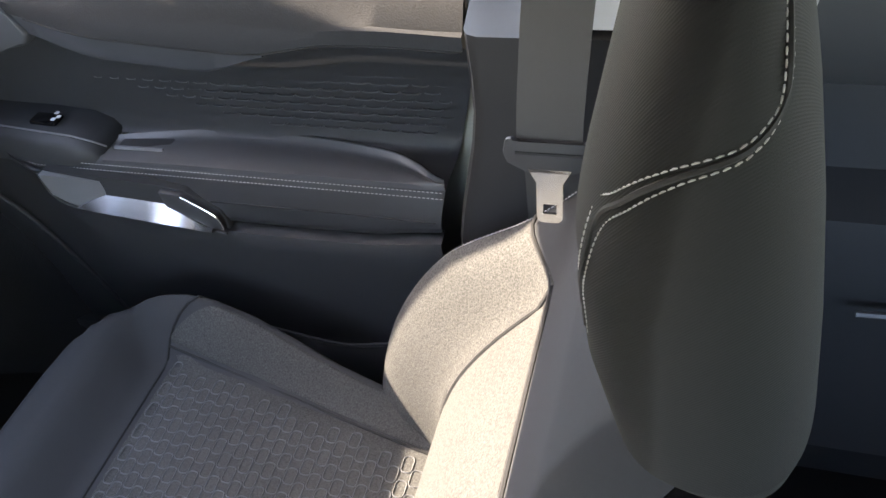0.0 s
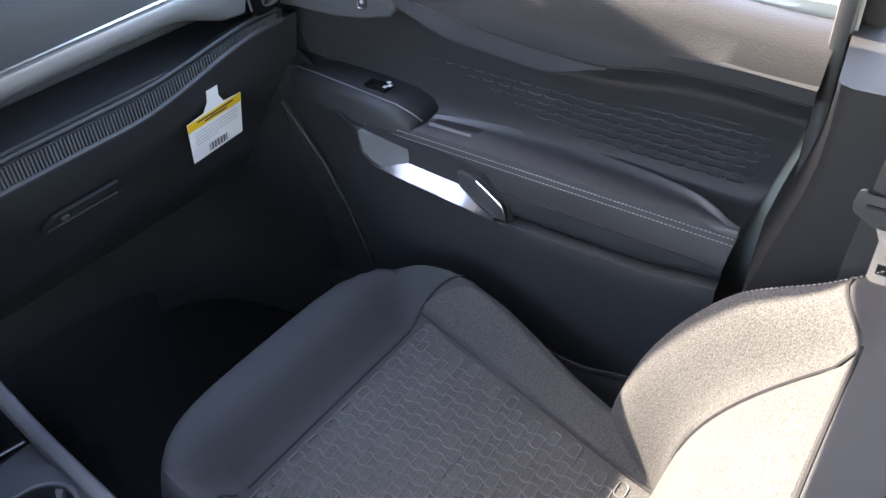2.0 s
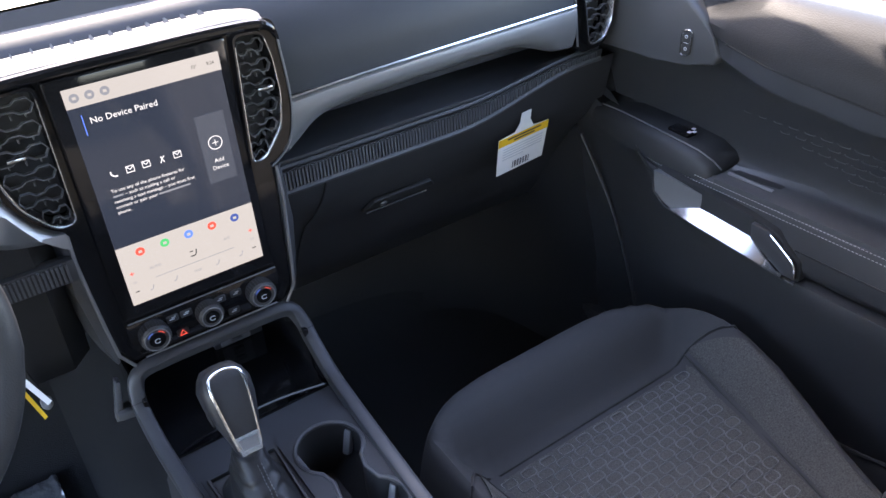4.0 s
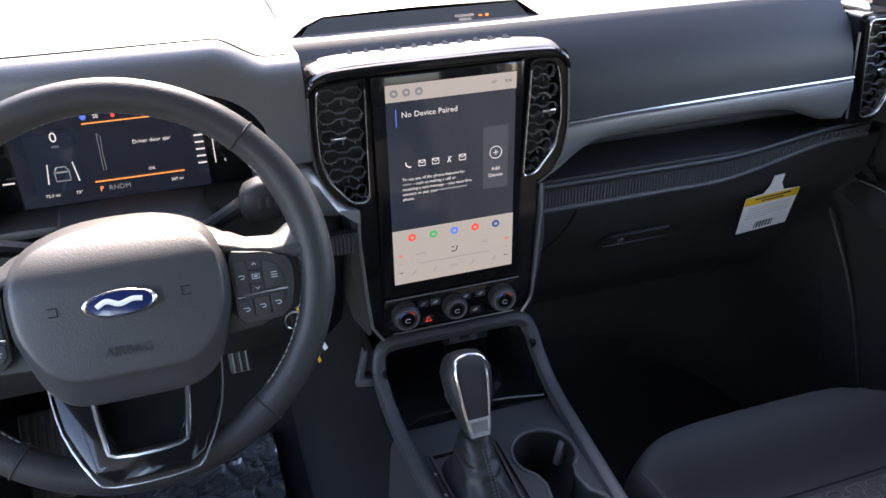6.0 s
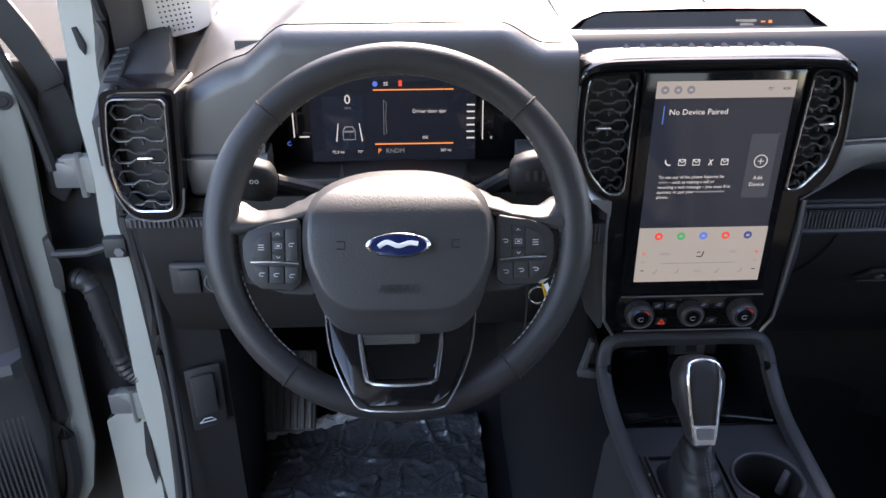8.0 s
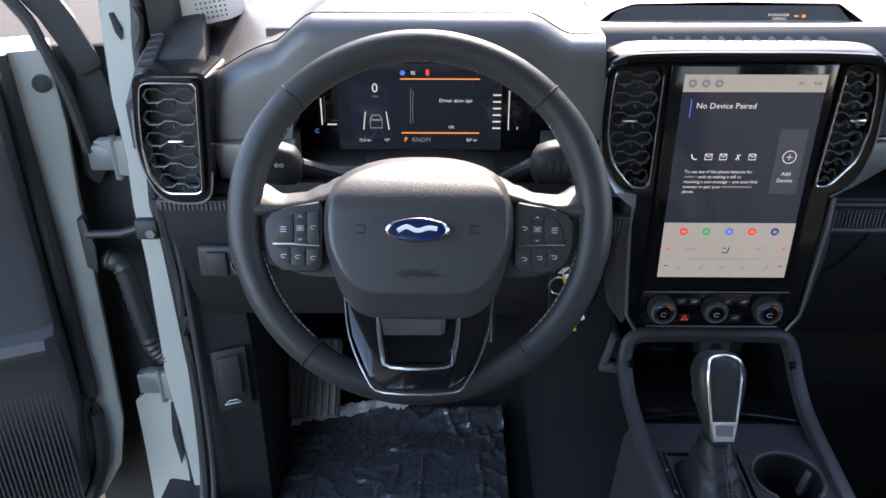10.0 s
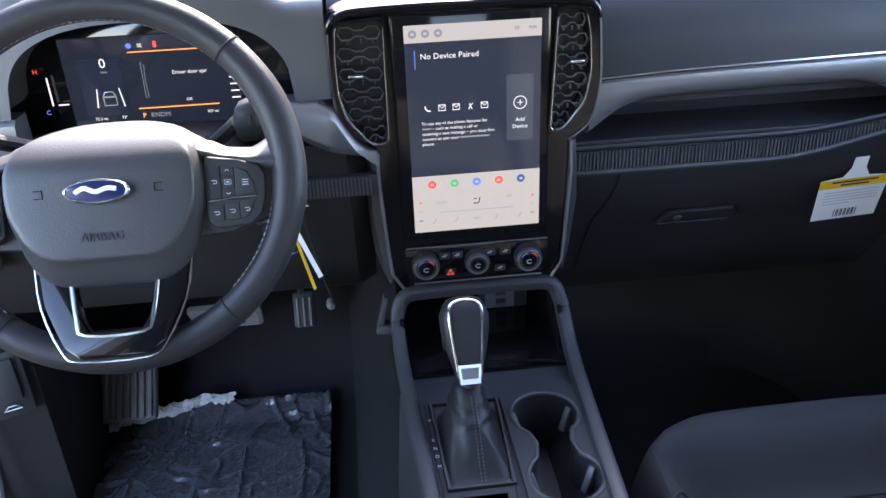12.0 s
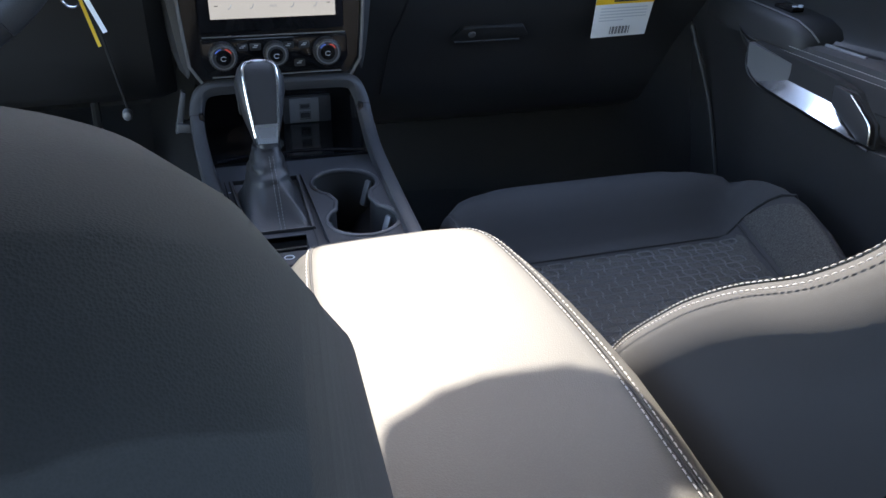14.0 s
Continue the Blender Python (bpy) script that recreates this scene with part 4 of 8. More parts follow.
for x, z in ((-0.044, 0.492), (-0.027, 0.492), (0.016, 0.492), (0.037, 0.492), (-0.037, 0.468), (0.030, 0.468)):
    bm = bmesh.new()
    rounded(bm, (x, 0.7995, z), (0.015, 0.003, 0.010), 0.0015, 1)
    b_ = part("button", bm, "black", clim)
    bm = bmesh.new()
    if x == -0.037:
        tube(bm, [(x - 0.004, 0.7976, z - 0.003), (x + 0.004, 0.7976, z - 0.003), (x, 0.7976, z + 0.004)], 0.0006, 5, loop=True, up=(0, 1, 0))
    else:
        rounded(bm, (x - 0.001, 0.7976, z), (0.006, 0.0006, 0.0010), 0.0)
        rounded(bm, (x + 0.001, 0.7976, z + 0.0022), (0.005, 0.0006, 0.0008), 0.0)
    part("button_symbol", bm, "red" if x == -0.037 else "palegrey", b_)
# glossy brow along the top of the stack
top_z = lambda x: glide(abs(x + 0.008), [(0.0, 0.8135), (0.10, 0.8135), (0.130, 0.8115), (0.145, 0.807), (0.154, 0.801), (0.159, 0.793), (0.161, 0.785)])
bm = bmesh.new()
brow = [(-0.1685, 0.789), (-0.166, 0.797), (-0.160, 0.8045), (-0.148, 0.8095), (-0.13, 0.812), (-0.07, 0.8135), (0.0, 0.8135), (0.06, 0.8135), (0.115, 0.812), (0.133, 0.8095), (0.144, 0.8045), (0.150, 0.797), (0.1525, 0.789)]
way = smooth([(x, 0.8015, z - 0.002) for x, z in brow], 5)
tube(bm, way, [0.0012 + 0.0050 * min(1, 4 * min(i, len(way) - 1 - i) / len(way)) for i in range(len(way))], 10, up=(0, 1, 0))
part("brow", bm, "gloss", stack, "glossy black brow above the screen")
# hooded pod on top with the airbag lamp
bm = bmesh.new()
arch = lambda x: 0.8125 - top_z(x)
pod = [(0.802, 0.813), (0.803, 0.8165), (0.807, 0.819), (0.82, 0.8205), (0.836, 0.8205), (0.840, 0.8195), (0.841, 0.814), (0.842, 0.809)]
loft(bm, [[(x, y, z - arch(x) * (1.0 if y < 0.83 else 0.75 if y < 0.9 else 0.5)) for y, z in pod] for x in span(-0.1685, 0.1525, 60)], closed=False, caps=False)
part("pod_shelf", bm, "pad", stack, "grained pod shelf with small ribs")
bm = bmesh.new()
loft(bm, [[(x, y, 0.8135 - arch(x) * 0.75) for y in (0.838, 0.87, 0.908)] for x in span(-0.1685, 0.1525, 40)], closed=False, caps=False)
part("pod_recess", bm, "black", stack, "dark recess behind the pod shelf")
# shelf ribs in lighter grey: the sun they catch is put into the colour
for i in range(11):
    bm = bmesh.new()
    x = -0.107 + i * 0.0195
    loft(bm, [[(x + u, y, z) for u, z in ((-0.0013, 0.812), (0, 0.8237 + h), (0.0013, 0.812))] for y, h in ((0.826, -0.0035), (0.832, -0.001), (0.850, 0.0), (0.860, -0.003))])
    part("pod_rib", bm, "grey", stack)
bm = bmesh.new()
prism(bm, [(-0.168, 0.903, 0.812), (0.160, 0.903, 0.812), (0.133, 0.925, 0.845), (-0.120, 0.925, 0.845), (-0.142, 0.918, 0.838)], (0, 0.02, -0.01))
lamp = part("warning_lamp_face", bm, "black", stack, "black sloping lamp face")
tilt = pose(0.058, 0.9128, 0.8335, 52, 0, 0)
lettering("PASSENGER\nAIRBAG", 0.0050, "text", lamp, tilt, "lamp_print", 0.00005)
bm = bmesh.new()
rounded(bm, (0.079, 0.9128, 0.8345), (0.005, 0.002, 0.0015), 0.0)
rounded(bm, (0.088, 0.9128, 0.8345), (0.004, 0.002, 0.0032), 0.0)
part("airbag_symbol", bm, "orange", lamp)
bm = bmesh.new()
edge = [(-0.176, 0.90, 0.8215), (-0.148, 0.917, 0.8385), (-0.122, 0.925, 0.847), (0.0, 0.927, 0.849), (0.135, 0.925, 0.847), (0.171, 0.90, 0.8215)]
far = [(-0.19, 1.3, 0.84), (-0.165, 1.3, 0.853), (-0.125, 1.3, 0.862), (0, 1.3, 0.864), (0.14, 1.3, 0.862), (0.19, 1.3, 0.84)]
loft(bm, [edge, [tuple(0.7 * a + 0.3 * b for a, b in zip(p, q)) for p, q in zip(edge, far)], far], closed=False, caps=False)
part("pod_top", bm, "pad", stack, "grained hood of the pod")
bm = bmesh.new()
tube(bm, smooth([(0.015, 0.95, 0.8525), (0.02, 1.1, 0.860)], 4), 0.0012, 5)
part("pod_seam", bm, "seam", stack)
# vents at both ends of the dashboard
END_L = soft([(-0.692, 0.7885), (-0.630, 0.7885), (-0.6335, 0.745), (-0.640, 0.656), (-0.683, 0.656), (-0.698, 0.678), (-0.7015, 0.71), (-0.698, 0.755)], 0.010)
END_R = soft([(0.630, 0.7985), (0.686, 0.7965), (0.692, 0.765), (0.6975, 0.715), (0.695, 0.680), (0.680, 0.655), (0.651, 0.653), (0.637, 0.745)], 0.010)
HOUSE_L = soft([(-0.703, 0.797), (-0.618, 0.799), (-0.622, 0.745), (-0.6265, 0.685), (-0.632, 0.645), (-0.655, 0.640), (-0.690, 0.643), (-0.705, 0.672), (-0.711, 0.71), (-0.708, 0.755)], 0.014)
HOUSE_R = soft([(0.617, 0.806), (0.698, 0.806), (0.703, 0.765), (0.7075, 0.712), (0.704, 0.672), (0.690, 0.642), (0.650, 0.639), (0.634, 0.645), (0.625, 0.745)], 0.014)
vent(END_L, 0.773, 5, 2, 0.008, dash, True)
vent(END_R, 0.829, 5, 2, 0.0, dash, True)
for ring, hole, y, runs in ((HOUSE_L, END_L, 0.776, [(-0.7085, 0.755), (-0.711, 0.71), (-0.7045, 0.672), (-0.6885, 0.645), (-0.655, 0.640), (-0.634, 0.649), (-0.627, 0.68)]), (HOUSE_R, END_R, 0.832, [(0.6225, 0.78), (0.6255, 0.745), (0.631, 0.69), (0.635, 0.652)])):
    bm = bmesh.new()
    plate(bm, ring, [hole], lambda x, z: (x, y, z), (0, 0.08, 0))
    h = part("vent_housing", bm, "gloss", dash, "glossy black housing of the end vent")
    bm = bmesh.new()
    tube(bm, smooth([(x, y - 0.001, z) for x, z in runs], 6), 0.0016, 6, up=(0, 1, 0))
    part("satin_line", bm, "band", h, "satin bronze-grey line round the housing")
bm = bmesh.new()
loft(bm, [[(x, y, z) for x, z in ((-0.715, 0.763), (-0.625, 0.763), (-0.625, 0.66), (-0.70, 0.66))] for y in (0.81, 1.0, 1.3)])
part("end_block", bm, "plastic", dash)

# ---- centre console ----
console = thing("centre_console", "dark grey centre console with cup holders", "console", (0, 0.55, 0.05))
CZ = 0.362
half = lambda y: 0.0905 + 0.055 * (y - 0.43)
out = [(-half(0.1), 0.1), (half(0.1) + 0.004, 0.1), (half(0.36) + 0.004, 0.36), (half(0.55) + 0.004, 0.55), (half(0.72) + 0.004, 0.72), (-half(0.72), 0.72), (-half(0.55), 0.55), (-half(0.36), 0.36)]
well = [(-0.083, 0.655), (-0.001, 0.655), (-0.006, 0.508), (-0.076, 0.508)]
slot = [(-0.067, 0.497), (-0.016, 0.497), (-0.018, 0.425), (-0.064, 0.425)]
cups = []
c1, c2, rc = (0.0495, 0.612), (0.0495, 0.507), 0.0405
for a in span(-0.9, math.pi + 0.9, 20):
    cups.append((c1[0] + rc * math.cos(a), c1[1] + rc * math.sin(a)))
cups += [(0.029, 0.562)]
for a in span(math.pi - 0.9, 2 * math.pi + 0.9, 20):
    cups.append((c2[0] + rc * math.cos(a), c2[1] + rc * math.sin(a)))
cups += [(0.070, 0.562)]
bm = bmesh.new()
plate(bm, out, [well, slot, cups], lambda x, y: (x, y, CZ), (0, 0, -0.006))
part("top_plate", bm, "consoletop", console, "dark grained console top")
bm = bmesh.new()
loft(bm, [[(x, y, CZ + 0.001) for x, y in cups], [(0.0495 + (x - 0.0495) * 0.9, 0.56 + (y - 0.56) * 0.95, CZ - 0.075) for x, y in cups]], caps=False)
bm.faces.new([bm.verts.new((0.0495 + (x - 0.0495) * 0.9, 0.56 + (y - 0.56) * 0.95, CZ - 0.075)) for x, y in cups])
cup = part("cup_holder", bm, "black", console, "black double cup holder")
bm = bmesh.new()
tube(bm, [(x, y, CZ + 0.005) for x, y in cups], 0.0030, 8, loop=True)
part("cup_rim", bm, "satin", cup)
bm = bmesh.new()
around = [(0.002, 0.652), (0.007, 0.664), (0.018, 0.670), (0.085, 0.670), (0.094, 0.664), (0.099, 0.650), (0.0935, 0.56), (0.089, 0.44), (0.088, 0.40), (0.004, 0.40), (0.003, 0.52)]
plate(bm, around, [cups], lambda x, y: (x, y, CZ + 0.006), (0, 0, -0.008))
part("cup_surround", bm, "consoletop", cup, "raised dark surround of the cup holder")
for (cx, cy), a in (((c1), 0.5), ((c1), 2.7), ((c2), 0.5), ((c2), 2.7)):
    bm = bmesh.new()
    p = Vector((cx + 0.037 * math.cos(a), cy + 0.037 * math.sin(a), CZ - 0.02))
    rounded(bm, p, (0.012, 0.010, 0.034), 0.003, 2, Matrix.Rotation(a, 3, "Z") @ Matrix.Rotation(0.35, 3, "Y"))
    part("cup_finger", bm, "grey", cup, "grey spring finger")
bm = bmesh.new()
tube(bm, smooth([(-0.090, 0.66, CZ + 0.0004), (-0.086, 0.56, CZ + 0.0004), (-0.078, 0.44, CZ + 0.0004), (-0.070, 0.415, CZ + 0.0004), (-0.045, 0.408, CZ + 0.0004), (-0.018, 0.412, CZ + 0.0004), (-0.010, 0.43, CZ + 0.0004), (-0.004, 0.56, CZ + 0.0004), (-0.001, 0.655, CZ + 0.0004)], 5), 0.0010, 5)
part("groove", bm, "seam", console)
bm = bmesh.new()
loft(bm, [[(x, y, CZ - 0.001) for x, y in slot], [(x, y, CZ - 0.022) for x, y in slot]], caps=False)
bm.faces.new([bm.verts.new((x, y, CZ - 0.022)) for x, y in slot])
rec = part("switch_recess", bm, "black", console)
bm = bmesh.new()
rounded(bm, (-0.041, 0.447, CZ - 0.008), (0.046, 0.04, 0.018), 0.003, 2, Matrix.Rotation(-0.15, 3, "X"))
psw = part("parking_brake_switch", bm, "plastic", rec, "dark parking brake switch")
bm = bmesh.new()
tube(bm, [(-0.063, 0.4685, CZ + 0.0005), (-0.019, 0.4685, CZ + 0.0005)], 0.0013, 5)
part("switch_line", bm, "chrome", psw)
bm = bmesh.new()
tube(bm, [(-0.041 + 0.005 * math.cos(a), 0.446 + 0.004 * math.sin(a), CZ + 0.0022) for a in span(0, 6.2832, 14)[:-1]], 0.0006, 5, loop=True)
part("switch_symbol", bm, "palegrey", psw)
for s in (-1, 1):
    bm = bmesh.new()
    prof = lambda y: [(s * (half(y) + 0.002), y, CZ - 0.004), (s * (half(y) + 0.012), y, CZ - 0.03), (s * (half(y) + 0.022), y, 0.2), (s * (half(y) + 0.03), y, 0.05), (s * 0.05, y, 0.05), (s * 0.05, y, CZ - 0.09)]
    loft(bm, [prof(y) for y in (-0.12, 0.2, 0.4, 0.55, 0.72)])
    part("side_wall", bm, "plastic", console, "dark plastic console flank")
    bm = bmesh.new()
    path = smooth([(s * (half(0.05) + 0.002), 0.05, CZ - 0.004), (s * (half(0.25) + 0.002), 0.25, CZ + 0.003), (s * (half(0.40) + 0.002), 0.40, CZ + 0.006), (s * (half(0.56) + 0.003), 0.56, CZ + 0.007), (s * (half(0.70) + 0.004), 0.70, CZ + 0.012), (s * 0.1125, 0.765, 0.395), (s * 0.1105, 0.790, 0.420), (s * 0.098, 0.799, 0.4385), (s * 0.06, 0.800, 0.442), (0, 0.800, 0.442)], 6)
    rings = []
    for i, p in enumerate(path):
        way = (path[min(i + 1, len(path) - 1)] - path[max(i - 1, 0)]).normalized()
        side_ = way.cross(Vector((0, -0.45, 1))).normalized()
        top_ = side_.cross(way)
        rings.append([p + side_ * (0.0092 * a) + top_ * (0.0075 * c) for a, c in ((-1, -0.9), (-1, 0.2), (-0.82, 0.75), (-0.5, 1), (0.5, 1), (0.82, 0.75), (1, 0.2), (1, -0.9))])
    loft(bm, rings)
    part("rail", bm, "satin", console, "satin grey frame rail of the console")
    bm = bmesh.new()
    at = min(range(1, len(path) - 1), key=lambda i: abs(path[i][2] - 0.408))
    way = (path[at + 1] - path[at - 1]).normalized()
    loft(bm, [[path[at] + (q - path[at]) * 1.07 + way * d for q in rings[at]] for d in (-0.0007, 0.0007)])
    part("rail_joint", bm, "seam", console)
bm = bmesh.new()
loft(bm, [[(-0.106, y, z), (0.106, y, z), (0.106, y, z - 0.006), (-0.106, y, z - 0.006)] for y, z in ((0.712, 0.366), (0.74, 0.353), (0.80, 0.350), (0.90, 0.352))])
part("tray_floor", bm, "gloss", console, "glossy black open tray")
bm = bmesh.new()
rounded(bm, (0, 0.905, 0.395), (0.214, 0.01, 0.10), 0.002)
part("tray_back", bm, "gloss", console)
for s in (-1, 1):
    bm = bmesh.new()
    rounded(bm, (s * 0.107, 0.84, 0.380), (0.006, 0.14, 0.07), 0.002)
    part("tray_side", bm, "gloss", console)
bm = bmesh.new()
tube(bm, smooth([(-0.095, 0.712, 0.369), (-0.05, 0.720, 0.371), (0.03, 0.722, 0.371), (0.096, 0.712, 0.369)], 5), 0.0022, 6)
part("tray_lip", bm, "gloss", console)
bm = bmesh.new()
rounded(bm, (0.049, 0.893, 0.3715), (0.072, 0.012, 0.042), 0.003)
usb = part("usb_panel", bm, "satin", console, "dark panel with two charging sockets")
bm = bmesh.new()
rounded(bm, (0.044, 0.8868, 0.3715), (0.044, 0.003, 0.037), 0.001, 1)
part("socket_plate", bm, "grey", usb, "grey plate round the sockets")
for z, h in ((0.378, 0.005), (0.364, 0.008)):
    bm = bmesh.new()
    rounded(bm, (0.045, 0.8848, z), (0.014, 0.003, h), 0.001, 1)
    tube(bm, [(0.037, 0.8845, z - h * 0.7), (0.053, 0.8845, z - h * 0.7), (0.053, 0.8845, z + h * 0.7), (0.037, 0.8845, z + h * 0.7)], 0.0006, 5, loop=True, up=(0, 1, 0))
    part("socket", bm, "black", usb)
bm = bmesh.new()
prism(bm, [(-0.1285, 0.795, 0.440), (-0.1225, 0.795, 0.437), (-0.1330, 0.795, 0.384), (-0.1425, 0.795, 0.381)], (0, 0.014, 0), 0.002)
rounded(bm, (-0.1275, 0.800, 0.3900), (0.026, 0.022, 0.013), 0.004, 2, Matrix.Rotation(0.15, 3, "Y"))
part("bag_hook", bm, "ribgrey", console, "grey folding bag hook beside the console")

# armrest lid
armrest = thing("armrest_lid", "padded vinyl armrest lid with pale stitching, half in sun", "armrest", (0.015, 0.1, 0.3))
lid_w = lambda y: glide(y, [(-0.14, 0.102), (0.0, 0.117), (0.1, 0.127), (0.2, 0.124), (0.255, 0.118), (0.295, 0.110), (0.32, 0.103), (0.34, 0.094), (0.355, 0.083), (0.366, 0.068), (0.376, 0.040)])
LID_X = 0.037


def lid_z(u, y):
    """Height of the lid at u (from -1 to 1 across) and y."""
    front = max(0.0, (y - 0.280) / 0.10)
    return 0.447 - 0.004 * abs(u) ** 2 - 0.030 * max(0, abs(u) - 0.62) ** 2 / 0.144 - 0.045 * front ** 2.2


us = [-1, -0.97, -0.9, -0.8, -0.7, -0.62, -0.4, -0.2, 0, 0.2, 0.4, 0.62, 0.7, 0.8, 0.9, 0.97, 1]
bm = bmesh.new()
rings = []
for y in [0.376, 0.372, 0.366, 0.358, 0.348, 0.336, 0.32, 0.305, 0.29, 0.27, 0.24, 0.2, 0.15, 0.1, 0.05, 0.0, -0.05, -0.1, -0.14]:
    top = [(LID_X + u * lid_w(y), y, lid_z(u, y) - (0.02 * max(0, (abs(u) - 0.9) / 0.1) ** 2)) for u in us]
    rings.append(top + [(LID_X + 0.93 * lid_w(y), y, 0.352), (LID_X - 0.93 * lid_w(y), y, 0.352)])
loft(bm, rings)
part("lid", bm, "lid", armrest, "grey vinyl lid", sharp=60)
for u in (-0.73, 0.70, 0.77):
    bm = bmesh.new()
    line = [(LID_X + u * lid_w(y), y, lid_z(u, y) + 0.0006) for y in span(0.355, -0.12, 48)]
    stitches(bm, line, 0.0058, 0.0040, 0.0006)
    part("stitching", bm, "thread", armrest)
bm = bmesh.new()
tube(bm, [(LID_X + 0.735 * lid_w(y), y, lid_z(0.735, y)) for y in span(0.355, -0.12, 48)], 0.0014, 6)
part("seam", bm, "seam", armrest)
bm = bmesh.new()
tube(bm, [(LID_X - 0.70 * lid_w(y), y, lid_z(0.70, y)) for y in span(0.355, -0.12, 48)], 0.0012, 6)
part("seam", bm, "seam", armrest)
bm = bmesh.new()
rounded(bm, (0.03, 0.11, 0.335), (0.20, 0.46, 0.05), 0.006)
part("hinge_box", bm, "plastic", armrest)

# ---- gear shifter ----
shifter = thing("gear_shifter", "black leather gear lever with chrome frame and pleated boot", "gear shifter", (-0.041, 0.58, CZ))
bm = bmesh.new()
rings = []
for k in span(0, 1, 26):
    z = CZ - 0.004 + 0.066 * k
    slack = math.sin(math.pi * min(1.0, k * 1.08)) ** 0.7 if k < 0.92 else 0.0
    cx, cy = -0.041, 0.5815 + 0.0345 * k
    ring = []
    for a in span(0, 6.2832, 84)[:-1]:
        flap = abs(math.sin(1.5 * a + 0.9 + 2.2 * k)) ** 0.6
        gather = math.sin(k * 34 + 1.8 * math.sin(a * 2 + 0.6)) * ease((k - 0.45) / 0.2)
        fold = 1 + slack * (0.17 * (0.55 - flap) + 0.055 * math.sin(5 * a + 7 * k) * (1 - k) + 0.075 * gather)
        p = 0.35 + 0.5 * k
        w, d = (0.0385 - 0.0235 * k ** 0.75) * fold, (0.0715 - 0.0535 * k ** 0.75) * fold
        ring.append((cx + w * math.copysign(abs(math.cos(a)) ** p, math.cos(a)), cy + d * math.copysign(abs(math.sin(a)) ** p, math.sin(a)), z))
    rings.append(ring)
loft(bm, rings)
boot = part("boot", bm, "bootleather", shifter, "soft black leather boot", sharp=60)
for d in (-0.0022, 0.0022):
    bm = bmesh.new()
    front = [min((p for p in ring if abs(p[0] + 0.038 - d) < 0.006), key=lambda p: p[1]) for ring in rings[1:-3]]
    stitches(bm, [(-0.038 + d, p[1] - 0.0008, p[2] + 0.0006) for p in front], 0.0042, 0.0028, 0.0006)
    part("boot_stitching", bm, "quilt", boot)
bm = bmesh.new()
tube(bm, [(x, y, CZ + 0.001) for x, y in well], 0.003, 6, loop=True)
part("boot_frame", bm, "black", shifter)
bm = bmesh.new()
prism(bm, [(x, y, CZ - 0.002) for x, y in well], (0, 0, -0.02))
part("boot_base", bm, "black", shifter)
AX = Vector((0, 0.50, 0.866))
SI = Vector((1, 0, 0))
BK = SI.cross(AX)          # towards the back and up
FOOT = Vector((-0.039, 0.616, 0.4255))


def knob_ring(h, w, d, off=0.0, n=26, p=0.55):
    return [FOOT + AX * h + BK * off + SI * (w * math.copysign(abs(math.cos(a)) ** p, math.cos(a))) + BK * (d * math.copysign(abs(math.sin(a)) ** p, math.sin(a))) for a in span(0, 6.2832, n)[:-1]]


bm = bmesh.new()
loft(bm, [knob_ring(0.0, 0.014, 0.015), knob_ring(0.010, 0.016, 0.017), knob_ring(0.032, 0.0225, 0.021), knob_ring(0.056, 0.0275, 0.0235), knob_ring(0.074, 0.0285, 0.0245), knob_ring(0.086, 0.0235, 0.0235), knob_ring(0.093, 0.018, 0.018), knob_ring(0.0955, 0.009, 0.009)])
knob = part("knob", bm, "leather", shifter, "black leather knob", sharp=60)
bm = bmesh.new()
loop = [(-0.0125, 0.004), (-0.0165, 0.042), (-0.0185, 0.072), (-0.0155, 0.087), (0, 0.0915), (0.0155, 0.087), (0.0185, 0.072), (0.0165, 0.042), (0.0125, 0.004)]
deep = lambda h: 0.0170 + 0.0080 * min(1, h / 0.074) if h < 0.078 else 0.025 - 0.42 * (h - 0.078)
tube(bm, smooth([FOOT + SI * u + AX * h + BK * (deep(h)) for u, h in loop], 4, loop=False), 0.0019, 7, up=BK)
part("bright_frame", bm, "chrome", knob, "polished chrome outline")
bm = bmesh.new()
loft(bm, [[FOOT + SI * (w * s) + AX * h + BK * o for s, o in ((-1, 0.0172 + q), (-0.9, 0.0195 + q), (0.9, 0.0195 + q), (1, 0.0172 + q))] for h, w, q in ((-0.004, 0.0125, -0.001), (0.018, 0.015, 0.001))])
foot = part("foot_plate", bm, "chrome", knob, "polished chrome foot")
bm = bmesh.new()
prism(bm, [FOOT + SI * u + AX * h + BK * (0.0192 + h * 0.09) for u, h in ((-0.009, 0.002), (0.009, 0.002), (0.010, 0.014), (-0.010, 0.014))], BK * 0.0012)
part("foot_inlay", bm, "band", foot, "brushed grey inlay")
bm = bmesh.new()
tube(bm, [FOOT - AX * 0.03, FOOT + AX * 0.002], 0.013, 12)
part("collar", bm, "leather", shifter)
bm = bmesh.new()
rounded(bm, FOOT + AX * 0.052 - SI * 0.0235, (0.006, 0.02, 0.03), 0.002)
part("side_button", bm, "black", knob)
for i, c in enumerate("PRNDM"):
    y = (0.6255, 0.590, 0.576, 0.5625, 0.546)[i]
    lettering(c, 0.0066, "palegrey", console, pose(-0.0865 + 0.0009 * i, y, CZ + 0.0012, 0, 0, 0), "gear_letter", 0.0001)
